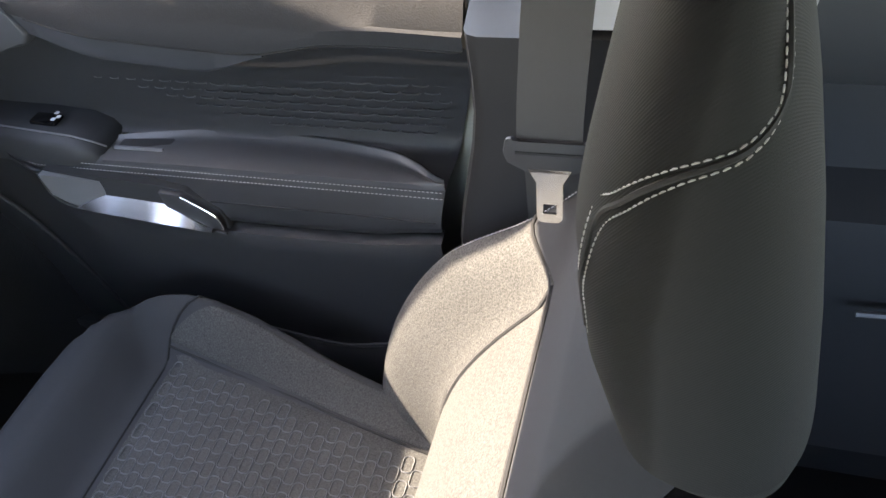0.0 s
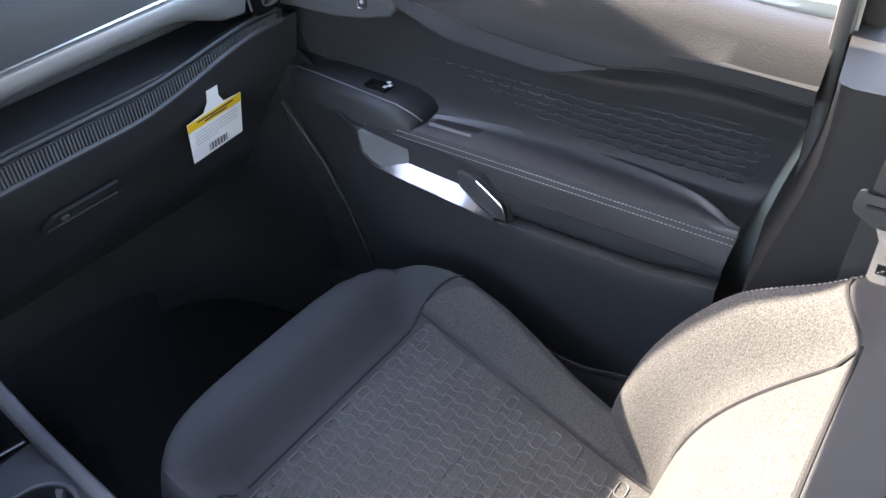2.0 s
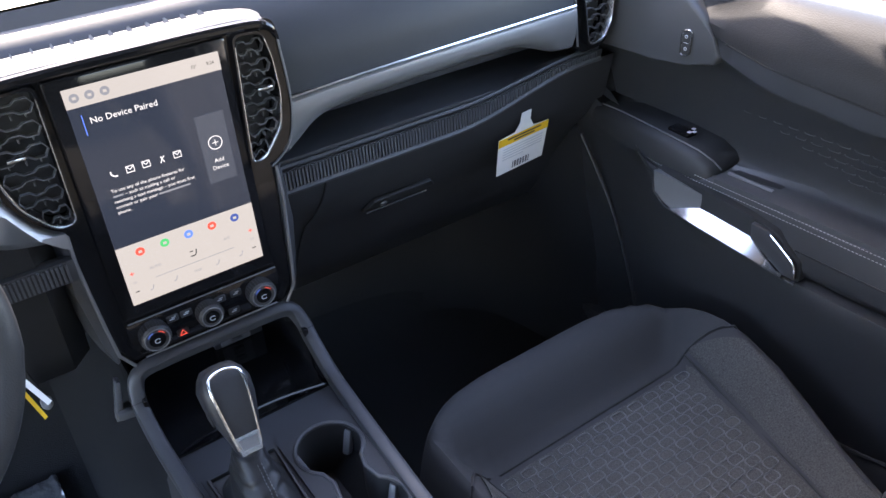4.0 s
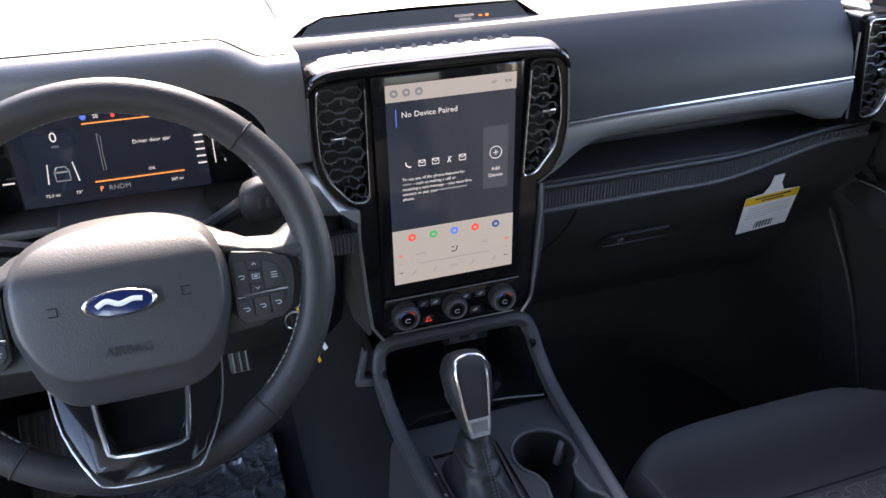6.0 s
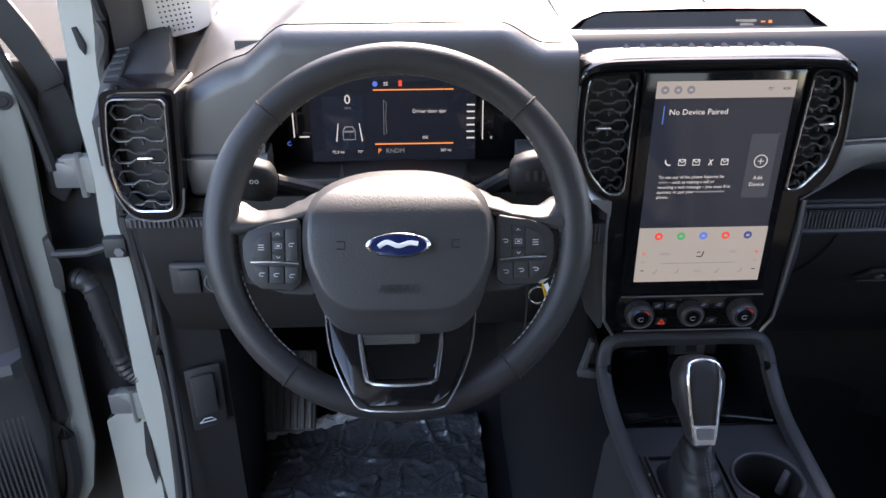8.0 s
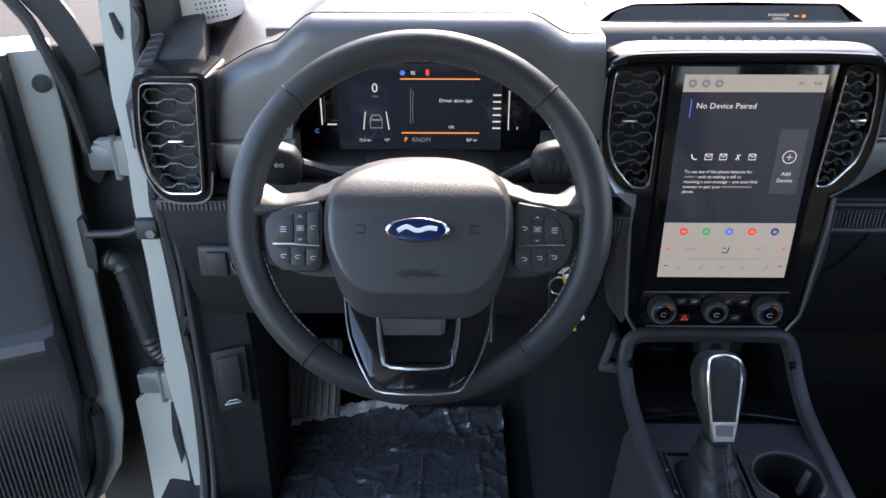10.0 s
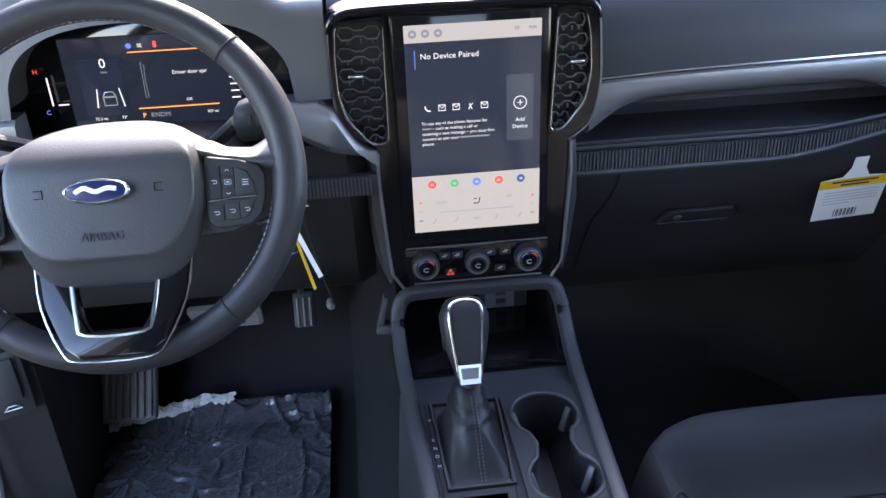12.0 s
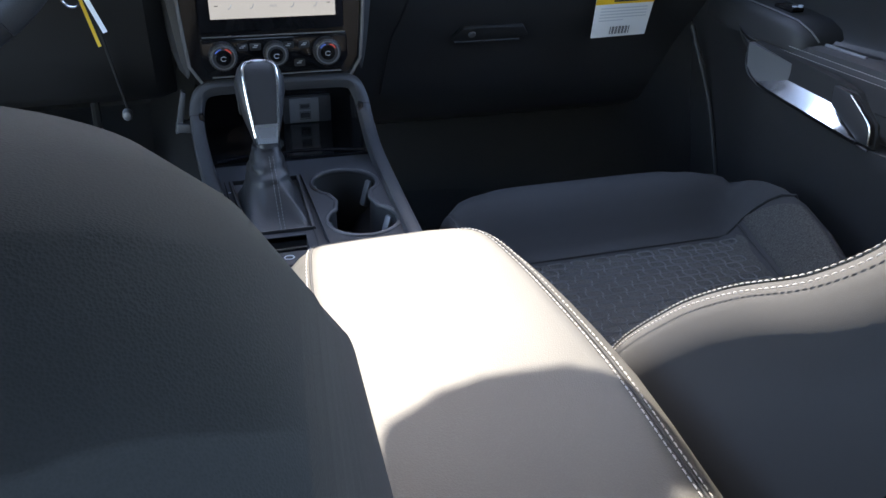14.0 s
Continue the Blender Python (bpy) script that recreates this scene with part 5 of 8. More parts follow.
# ---- steering wheel (its own space: x right, y up the wheel's face, z towards the driver) ----
UPW = Vector((0, 0.423, 0.906))
NOW = Vector((0, -0.906, 0.423))
WHEEL = Matrix(((1, 0, 0, -0.3745), (0, UPW.y, NOW.y, 0.5864), (0, UPW.z, NOW.z, 0.6981), (0, 0, 0, 1)))
SUNK = -0.006            # the hub lies behind the rim's plane
wheel = thing("steering_wheel", "charcoal leather steering wheel with glossy lower spoke", "steering wheel", turn=WHEEL)
R, RV, RISE = 0.1675, 0.1640, 0.0100          # the rim is slightly oval and sits a little above the hub
bm = bmesh.new()
rings = []
for a in span(0, 2 * math.pi, 96)[:-1]:
    c, s = math.cos(a), math.sin(a)
    fat = 1.0 + 0.10 * math.exp(-((abs(c) - 0.93) / 0.12) ** 2) * (1 if s > -0.2 else 0)
    rings.append([((R + 0.0152 * fat * math.cos(b)) * c, (RV + 0.0152 * fat * math.cos(b)) * s + RISE, 0.0150 * fat * math.sin(b)) for b in span(0, 2 * math.pi, 14)[:-1]])
loft(bm, rings, loop=True)
part("rim", bm, "leather", wheel, "charcoal leather rim with seams", local=True)
for a in (0.777, math.pi - 0.777, -0.907, math.pi + 0.907):
    bm = bmesh.new()
    c, s = math.cos(a), math.sin(a)
    tube(bm, [((R + 0.0154 * math.cos(b)) * c, (RV + 0.0154 * math.cos(b)) * s + RISE, 0.0153 * math.sin(b)) for b in span(0, 2 * math.pi, 18)[:-1]], 0.0011, 5, loop=True)
    part("rim_seam", bm, "seam", wheel, local=True)
for a0, a1 in ((0.78, 2.36), (-0.8, 0.62), (2.52, 3.98)):
    bm = bmesh.new()
    stitches(bm, [((R - 0.0153) * math.cos(a), (RV - 0.0153) * math.sin(a) + RISE, 0.003) for a in span(a0, a1, 60)], 0.0062, 0.0042, 0.0007)
    part("rim_stitching", bm, "thread" if a0 < 0.7 or a0 > 2 else "quilt", wheel, local=True)
# hub
bm = bmesh.new()
outer = [(0, 0.072), (0.030, 0.0705), (0.055, 0.064), (0.072, 0.055), (0.082, 0.044), (0.088, 0.030), (0.0905, 0.012), (0.0900, -0.006), (0.0875, -0.0215), (0.082, -0.037), (0.077, -0.052), (0.070, -0.066), (0.060, -0.077), (0.047, -0.0835), (0.030, -0.085), (0, -0.085)]
inner = [(0, 0.066), (0.029, 0.0645), (0.052, 0.058), (0.067, 0.050), (0.076, 0.040), (0.0815, 0.028), (0.0835, 0.012), (0.0832, -0.004), (0.081, -0.0175), (0.0755, -0.031), (0.069, -0.043), (0.060, -0.0525), (0.051, -0.058), (0.042, -0.0605), (0.028, -0.0612), (0, -0.0612)]
whole = lambda half_: smooth([Vector((x, y, 0)) for x, y in half_] + [Vector((-x, y, 0)) for x, y in half_[-2:0:-1]], 2, loop=True)
outer, inner = whole(outer), whole(inner)
fall = lambda y: 16.0 * max(0.0, y - 0.015) ** 2
ringed = lambda shape, k, z: [(p[0] * k, p[1] * k, z - fall(p[1] * k)) for p in shape]
between = lambda t, z: [(a[0] + (b[0] - a[0]) * t, a[1] + (b[1] - a[1]) * t, z - fall(a[1] + (b[1] - a[1]) * t)) for a, b in zip(outer, inner)]
loft(bm, [ringed(outer, 0.99, -0.02), ringed(outer, 1.01, -0.015), ringed(outer, 1.01, 0.007), ringed(outer, 1.003, 0.0110), between(0.04, 0.0135), between(0.15, 0.0160), between(0.5, 0.0212), between(0.85, 0.0262), between(0.95, 0.0282)] + [ringed(inner, k, z) for k, z in ((0.995, 0.0298), (0.975, 0.0308), (0.94, 0.0312), (0.88, 0.0315), (0.80, 0.0317), (0.72, 0.0319), (0.64, 0.0320), (0.56, 0.0321), (0.48, 0.0322), (0.38, 0.0323), (0.28, 0.0324), (0.18, 0.0324))])
hub = part("airbag_cover", bm, "hub", wheel, "grained charcoal airbag cover", local=True, lift=SUNK, sharp=50)
bm = bmesh.new()
loft(bm, [[(0.0292 * k * math.cos(a), 0.0116 * k * math.sin(a), z) for a in span(0, 6.2832, 36)[:-1]] for k, z in ((1.0, 0.030), (1.0, 0.0375), (0.93, 0.039), (0.88, 0.0385))])
emb = part("oval_badge", bm, "chrome", hub, "oval badge with a bright rim", local=True, lift=SUNK)
bm = bmesh.new()
loft(bm, [[(0.0256 * k * math.cos(a), 0.0097 * k * math.sin(a), z) for a in span(0, 6.2832, 36)[:-1]] for k, z in ((1.0, 0.038), (0.98, 0.0398), (0.6, 0.0403), (0.1, 0.0404))])
part("badge_field", bm, "blue", emb, "deep blue enamel field", local=True, lift=SUNK)
bm = bmesh.new()
tube(bm, smooth([(-0.018, -0.001, 0.0408), (-0.010, 0.003, 0.0408), (0.0, -0.0005, 0.0408), (0.010, 0.002, 0.0408), (0.018, 0.001, 0.0408)], 6), 0.0022, 6, flat=0.5, up=(0, 0, 1))
part("badge_mark", bm, "white", emb, local=True, lift=SUNK)
lettering("AIRBAG", 0.011, "plastic", hub, WHEEL @ pose(0, -0.0405, 0.0330 + SUNK, 0, 0, 0), "raised_print", 0.0004)
for s in (-1, 1):
    bm = bmesh.new()
    tube(bm, [(s * 0.056, 0.004, 0.0325), (s * 0.049, 0.004, 0.0328), (s * 0.049, -0.003, 0.0326), (s * 0.056, -0.003, 0.0324)], 0.0006, 5)
    part("horn_symbol", bm, "seam", hub, local=True, lift=SUNK)
    # side spokes: dark body, broad satin wing, switch bezel
    bm = bmesh.new()
    arm = [(0.070, 0.040), (0.100, 0.028), (0.128, 0.020), (0.160, 0.030), (0.166, 0.006), (0.166, -0.024), (0.155, -0.032), (0.132, -0.038), (0.110, -0.046), (0.080, -0.048), (0.060, -0.02)]
    ring = [(s * x, y) for x, y in arm]
    loft(bm, [[(x, y, z) for x, y in ring] for z in (-0.014, 0.002)] + [[(s * 0.113 + (x - s * 0.113) * 0.95, y * 0.94 - 0.001, 0.0065) for x, y in ring]])
    sp = part("side_spoke", bm, "plastic", wheel, "dark grey spoke with switches", local=True, lift=SUNK)
    bm = bmesh.new()
    top_ = lambda x: step(x, [(0.060, 0.0575), (0.078, 0.051), (0.094, 0.043), (0.112, 0.0355), (0.132, 0.034), (0.150, 0.043), (0.158, 0.052)])
    low_ = lambda x: step(x, [(0.060, 0.034), (0.080, 0.0275), (0.112, 0.0215), (0.132, 0.0175), (0.150, 0.014), (0.158, 0.013)])
    sheet(bm, lambda x, v: (s * x, low_(x) + (top_(x) - low_(x)) * v, 0.0165 + 0.10 * max(0.0, x - 0.12) - 0.030 * v ** 1.6 * (0.5 + 0.5 * (top_(x) - low_(x)) / 0.03) - 0.004 * max(0.0, 0.2 - v) / 0.2), span(0.060, 0.158, 16), span(0, 1, 8), thick=(0, -0.004, -0.012))
    part("spoke_wing", bm, "hub", sp, "dark grey upper spoke wing", local=True, lift=SUNK, sharp=50)
    bm = bmesh.new()
    out_ = lambda x: 0.0935 + (x - 0.0805) * 0.88
    pad = [(out_(x), y) for x, y in ((0.080, 0.0268), (0.112, 0.0212), (0.132, 0.0165), (0.1395, 0.006), (0.1385, -0.014), (0.133, -0.030), (0.121, -0.0395), (0.086, -0.041), (0.0775, -0.034), (0.0765, 0.020))]
    prism(bm, [(s * x, y, 0.0062) for x, y in pad], (0, 0, 0.0105), 0.0025, 2)
    part("switch_bezel", bm, "black", sp, "black switch surround", local=True, lift=SUNK)
    y0 = -0.0160
    bm = bmesh.new()
    tube(bm, smooth([(s * 0.093, y0, 0.0172), (s * 0.118, y0 + 0.002, 0.0176), (s * 0.1375, y0 + 0.002, 0.0172)], 5), 0.0013, 6)
    part("switch_line", bm, "chrome", sp, local=True, lift=SUNK)
    tiles = [((0.0805, 0.0175), (0.0935, 0.0165), (0.0935, -0.0135), (0.0805, -0.0145)), ((0.0945, 0.0163), (0.1075, 0.0145), (0.1075, 0.0078), (0.0945, 0.0085)), ((0.0945, 0.0065), (0.1075, 0.0060), (0.1075, -0.0045), (0.0945, -0.0048)), ((0.0945, -0.0065), (0.1075, -0.0062), (0.1075, -0.0126), (0.0945, -0.0134)), ((0.1085, 0.0142), (0.1215, 0.0098), (0.1280, -0.0020), (0.1290, -0.0108), (0.1085, -0.0124)),
             ((0.0805, -0.0190), (0.0945, -0.0184), (0.0945, -0.0345), (0.0850, -0.0345), (0.0805, -0.0300)), ((0.0955, -0.0184), (0.1110, -0.0176), (0.1110, -0.0340), (0.0955, -0.0345)), ((0.1120, -0.0176), (0.1280, -0.0165), (0.1235, -0.0265), (0.1180, -0.0325), (0.1120, -0.0338))]
    for n_, tile in enumerate([[(out_(x), y) for x, y in q] for q in tiles]):
        bm = bmesh.new()
        prism(bm, [(s * x, y, 0.0150) for x, y in tile], (0, 0, 0.0032), 0.0010, 2)
        k = part("switch", bm, "plastic" if n_ == 2 else "black", sp, local=True, lift=SUNK)
        mx, my = sum(p[0] for p in tile) / len(tile), sum(p[1] for p in tile) / len(tile)
        bm = bmesh.new()
        if n_ in (1, 3):
            g = 1 if n_ == 1 else -1
            tube(bm, [(s * (mx - 0.0016), my - 0.0008 * g, 0.0184), (s * mx, my + 0.0010 * g, 0.0184), (s * (mx + 0.0016), my - 0.0008 * g, 0.0184)], 0.00035, 4)
        elif n_ == 4:
            for q in (-0.0022, 0, 0.0022):
                rounded(bm, (s * mx, my + q, 0.0184), (0.0056, 0.0006, 0.0003), 0.0)
        elif n_ == 2:
            tube(bm, [(s * (mx - 0.003), my - 0.002, 0.0184), (s * (mx + 0.003), my - 0.002, 0.0184), (s * (mx + 0.003), my + 0.002, 0.0184), (s * (mx - 0.003), my + 0.002, 0.0184)], 0.0003, 4, loop=True)
            rounded(bm, (s * mx, my, 0.0184), (0.0032, 0.0012, 0.0003), 0.0)
        else:
            tube(bm, [(s * (mx - 0.0024), my + 0.0014, 0.0184), (s * (mx + 0.0018), my + 0.0014, 0.0184), (s * (mx + 0.0026), my, 0.0184), (s * (mx + 0.0018), my - 0.0014, 0.0184), (s * (mx - 0.0010), my - 0.0014, 0.0184)], 0.00035, 4)
        part("switch_mark", bm, "palegrey", k, local=True, lift=SUNK)
# lower spoke
bm = bmesh.new()
U = [(-0.070, -0.062), (-0.064, -0.10), (-0.046, -0.138), (-0.030, -0.150), (0.030, -0.150), (0.046, -0.138), (0.064, -0.10), (0.070, -0.062), (0.040, -0.064), (0.034, -0.108), (0.026, -0.121), (-0.026, -0.121), (-0.034, -0.108), (-0.040, -0.064)]
over = lambda y: 0.30 * max(0.0, -y - 0.070)
prism(bm, [(x, y * (1.07 if abs(x) < 0.041 and y > -0.13 else 1.0), -0.006 + over(y)) for x, y in U], (0, 0, 0.014), 0.003)
low = part("lower_spoke", bm, "gloss", wheel, "glossy black U-shaped lower spoke", local=True, lift=SUNK)
for k, inner in ((0, [(-0.040, -0.066), (-0.0345, -0.107), (-0.026, -0.1205), (0.026, -0.1205), (0.0345, -0.107), (0.040, -0.066)]), (1, [(-0.071, -0.064), (-0.065, -0.102), (-0.047, -0.140), (-0.030, -0.1515), (0.030, -0.1515), (0.047, -0.140), (0.065, -0.102), (0.071, -0.064)])):
    bm = bmesh.new()
    tube(bm, smooth([(x, y * (1.0 if k else 1.07), 0.0085 + over(y)) for x, y in inner], 3), 0.0022 if k == 0 else 0.0012, 6, up=(0, 0, 1))
    part("spoke_line", bm, "chrome", low, "satin chrome spoke outline", local=True, lift=SUNK)
# stalks behind the wheel: a thin arm and a fat dark paddle
for s, cx, cz, w in ((-1, -0.524, 0.735, 0.024), (1, -0.240, 0.737, 0.021)):
    bm = bmesh.new()
    arm = [Vector((-0.372 + s * 0.06, 0.70, 0.69)), Vector((-0.372 + s * 0.085, 0.69, 0.708)), Vector((cx - s * w, 0.672, cz - 0.006))]
    tube(bm, smooth(arm, 5), 0.008, 10)
    loft(bm, [[(cx + s * w * u, 0.666 + 0.016 * k * math.copysign(abs(math.cos(b)) ** 0.55, math.cos(b)), cz + 0.004 * u + 0.021 * k * math.copysign(abs(math.sin(b)) ** 0.55, math.sin(b))) for b in span(0, 2 * math.pi, 18)[:-1]] for u, k in ((-1.1, 0.35), (-1.0, 0.65), (-0.8, 0.9), (-0.3, 1.0), (0.4, 1.0), (0.8, 0.92), (1.0, 0.72), (1.06, 0.4))])
    st = tagged(part("control_stalk", bm, "stalk"), "black control stalk behind the steering wheel", "stalk", group="stalks on the steering column")
    bm = bmesh.new()
    if s < 0:
        for u in (-0.012, -0.006, 0.004, 0.009):
            tube(bm, [(cx + u + 0.0018 * math.cos(b), 0.6497, cz + 0.003 + 0.0018 * math.sin(b)) for b in span(0, 2 * math.pi, 7)[:-1]], 0.0005, 5, loop=True, up=(0, 1, 0))
    else:
        for u in (-0.006, 0.002, 0.010):
            rounded(bm, (cx + u, 0.650, cz + 0.002), (0.0035, 0.002, 0.011), 0.0)
    part("stalk_mark" if s < 0 else "stalk_rib", bm, "palegrey" if s < 0 else "plastic", st)

# ---- seats (own space: x across, y forwards, z up, from the floor under the seat's middle) ----


def cushion_side(y):
    """Half the cushion's width along its straight sides."""
    return 0.2573 * (1 - 0.235 * ease((0.52 - y) / 0.35))


def cushion_q(x, y):
    """How near the cushion's rim a place lies: 1 on the rim."""
    return ((abs(x) / cushion_side(y)) ** 4.87 + (max(0.0, y - 0.25) / 0.419) ** 4.87) ** (1 / 4.87)


def cushion_z(x, y):
    """Top of the cushion at a place on it."""
    side = 0.076 * ease((abs(x) - (0.115 + 0.05 * (y - 0.1) / 0.45)) / 0.07) * (1 - 0.76 * ease((0.52 - y) / 0.35))
    front = 0.059 * ease((y - 0.525) / 0.075)
    dip = -0.020 * ease((0.42 - y) / 0.3)
    a, b = max(side, front), min(side, front)
    return 0.268 + a + 0.1 * b + dip - 0.111 * max(0.0, (cushion_q(x, y) - 0.906) / 0.094) ** 2.2


def cushion_w(y):
    t = max(0.0, y - 0.25) / 0.419
    return cushion_side(y) * max(1e-6, 1 - t ** 4.87) ** (1 / 4.87)


def back_frame(s):
    """The middle of the backrest's front at the way s up it, from 0 at the cushion to 1 at the top."""
    return Vector((0, 0.105 - 0.172 * s, 0.24 + 0.48 * s))


def back_w(s):
    return glide(s, [(-0.1, 0.19), (0.13, 0.212), (0.5, 0.212), (0.68, 0.198), (0.88, 0.158), (0.96, 0.135), (1.0, 0.115)])


def broad_w(s):
    """The driver's wider back, with a flat shoulder."""
    return glide(s, [(-0.1, 0.225), (0.13, 0.250), (0.5, 0.248), (0.66, 0.228), (0.70, 0.222), (0.735, 0.217), (0.758, 0.211), (0.772, 0.203), (0.784, 0.190), (0.794, 0.170), (0.802, 0.148), (0.84, 0.125), (1.0, 0.105)])


def back_pt(u, s):
    """A place on the front of the backrest: u across from -1 to 1, s up."""
    c = back_frame(s)
    rows = [(-0.1, 0.10), (0.1, 0.128), (0.35, 0.130), (0.57, 0.098), (0.70, 0.040), (0.85, 0.006), (1.0, 0.0)] if u > 0 else [(-0.1, 0.11), (0.1, 0.14), (0.27, 0.142), (0.45, 0.104), (0.546, 0.070), (0.627, 0.030), (0.717, 0.008), (1.0, 0.0)]
    wing = glide(s, rows) * ease((abs(u) - 0.48) / 0.42)
    lumbar = 0.045 * math.sin(math.pi * max(0.0, min(1.0, (s + 0.05) / 0.70)))
    wing += lumbar * (1 - ease((abs(u) - 0.48) / 0.42))
    edge = 0.05 * max(0, (abs(u) - 0.90) / 0.10) ** 2.2
    top = 0.022 * max(0, (s - 0.92) / 0.08) ** 2
    return c + Vector((u * back_w(s), wing - edge - top, 0))


def build_seat(place, label, back_at=(0, 0, 0), broad=1.0, reach=0.545):
    """A front seat. back_at: how far its back is set from the cushion; broad: how wide the back is; reach: how far forward the heathered cloth goes."""
    seat = thing("front_seat", label, "car seat", place, group="front seats")
    O = Vector(place)
    bm = bmesh.new()
    rings = []
    for y in [0.06, 0.1, 0.16, 0.22, 0.28, 0.34, 0.40, 0.46, 0.50, 0.53, 0.545, 0.56, 0.575, 0.59, 0.605, 0.62, 0.632, 0.64, 0.647, 0.652, 0.657, 0.661, 0.664, 0.6665, 0.668, 0.6686]:
        w = cushion_w(y)
        top = [O + Vector((u * w, y, cushion_z(u * w, y))) for u in [-1, -0.99, -0.975, -0.96, -0.94, -0.92, -0.9, -0.84, -0.78, -0.7, -0.62, -0.55, -0.48, -0.4, -0.2, 0, 0.2, 0.4, 0.48, 0.55, 0.62, 0.7, 0.78, 0.84, 0.9, 0.92, 0.94, 0.96, 0.975, 0.99, 1]]
        zl = 0.15 + 0.03 * ease((y - 0.55) / 0.12)
        rings.append(top + [O + Vector((w * 0.985, y, 0.20)), O + Vector((w * 0.95, y, zl)), O + Vector((-w * 0.95, y, zl)), O + Vector((-w * 0.985, y, 0.20))])
    loft(bm, rings)
    cus = part("cushion", bm, "fabric", seat, "charcoal cloth seat cushion", sharp=60)
    ins = lambda y: min(0.105 + 0.075 * (y - 0.1) / 0.415, 0.76 * cushion_w(y))
    bm = bmesh.new()
    sheet(bm, lambda u, y: O + Vector((u * ins(y), y, cushion_z(u * ins(y), y) + 0.0035 - 0.003 * max(0, (abs(u) - 0.93) / 0.07) - 0.003 * max(0, (y - reach + 0.03) / 0.015))), span(-1, 1, 24), span(0.08, reach - 0.015, 24), thick=(0, 0, -0.006))
    part("cushion_insert", bm, "insert", seat, "heathered grey quilted insert", sharp=60)
    # heathered strips along the bolsters
    for s in (-1, 1):
        bm = bmesh.new()
        bend = lambda u, y: 0.08 + (y - 0.08) * (1 - 0.165 * u ** 1.4)
        sheet(bm, lambda u, v: (lambda y: O + Vector((s * (ins(y) + 0.006 + u * (0.86 * cushion_w(y) - ins(y))), y, cushion_z(ins(y) + 0.006 + u * (0.86 * cushion_w(y) - ins(y)), y) + 0.0035 - 0.003 * max(0, (abs(u - 0.5) - 0.42) / 0.08))))(bend(u, v)), span(0, 1, 20), span(0.08, reach - 0.008, 30), thick=(0, 0, -0.006))
        part("bolster_strip", bm, "insert", seat, "heathered grey bolster cloth", sharp=60)
        for off in (0.80, 0.835):
            bm = bmesh.new()
            stitches(bm, [O + Vector((s * off * cushion_w(y), y, cushion_z(off * cushion_w(y), y) + 0.0008)) for y in span(reach - 0.065, 0.12, 36)], 0.0055, 0.0036, 0.0006)
            part("stitching", bm, "thread", cus)
        bm = bmesh.new()
        tube(bm, [O + Vector((s * (ins(y) + 0.002), y, cushion_z(ins(y) + 0.002, y) + 0.0005)) for y in span(reach - 0.008, 0.08, 20)], 0.0022, 6)
        part("seam", bm, "seam", cus)
    bm = bmesh.new()
    edge_y = lambda x: reach - 0.006 - 0.062 * ease((abs(x) - 0.180) / 0.075)
    tube(bm, [O + Vector((xx, edge_y(xx), cushion_z(xx, edge_y(xx)) + 0.0008)) for xx in span(-0.238, 0.238, 48)], 0.0022, 6)
    part("seam", bm, "seam", cus)
    # quilted links on the insert
    bm = bmesh.new()
    for j in range(29):
        y0 = 0.105 + j * 0.0142
        for i in range(-9, 10):
            x0 = (i + 0.5 * (j % 2)) * 0.0315
            if abs(x0) > ins(y0) - 0.017 or y0 > reach - 0.024:
                continue
            ring = []
            for a in span(0, 2 * math.pi, 14)[:-1]:
                px = x0 + 0.0104 * math.copysign(abs(math.cos(a)) ** 0.45, math.cos(a))
                py = y0 + 0.0066 * math.copysign(abs(math.sin(a)) ** 0.6, math.sin(a))
                ring.append(O + Vector((px, py, cushion_z(px, py) + 0.0039)))
            tube(bm, ring, 0.0011, 4, loop=True)
    part("quilting", bm, "quilt", cus, "raised quilted link pattern", kind="stuff")
    # backrest
    cushion_at = O
    O = O + Vector(back_at)
    half = (lambda s: broad_w(s)) if broad > 1 else back_w
    wide = lambda u, s: Vector((u * half(s), back_pt(u, s).y, back_pt(u, s).z))
    us_ = [-1, -0.97, -0.92, -0.86, -0.8, -0.74, -0.68, -0.6, -0.52, -0.4, -0.2, 0, 0.2, 0.4, 0.52, 0.6, 0.68, 0.74, 0.8, 0.86, 0.92, 0.97, 1]
    bm = bmesh.new()
    rings = []
    for s in span(-0.10, 0.73, 60) + span(0.74, 0.82, 24) + span(0.835, 1.0, 11):
        front = [O + wide(u, s) for u in us_]
        c = back_frame(s)
        deep = 0.105 - 0.045 * ease((s - 0.5) / 0.5)
        w = half(s)
        end = 0.012 * max(0, (s - 0.9) / 0.1) ** 2
        rear = [O + c + Vector((u * w, -deep + 0.02 * abs(u) ** 3 + end, -0.02)) for u in (0.98, 0.8, 0.4, 0, -0.4, -0.8, -0.98)]
        rings.append(front + rear)
    loft(bm, rings)
    back = part("backrest", bm, "fabric", seat, "charcoal cloth backrest", sharp=60)
    bm = bmesh.new()
    sheet(bm, lambda u, s: O + wide(u, s) + Vector((0, 0.003 - 0.003 * max(0, (abs(u) / 0.50 - 0.93) / 0.07), 0.001)), span(-0.50, 0.50, 16), span(-0.02, 0.70, 18), thick=(0, -0.006, 0))
    part("back_insert", bm, "insert", seat, "heathered grey backrest insert", sharp=60)
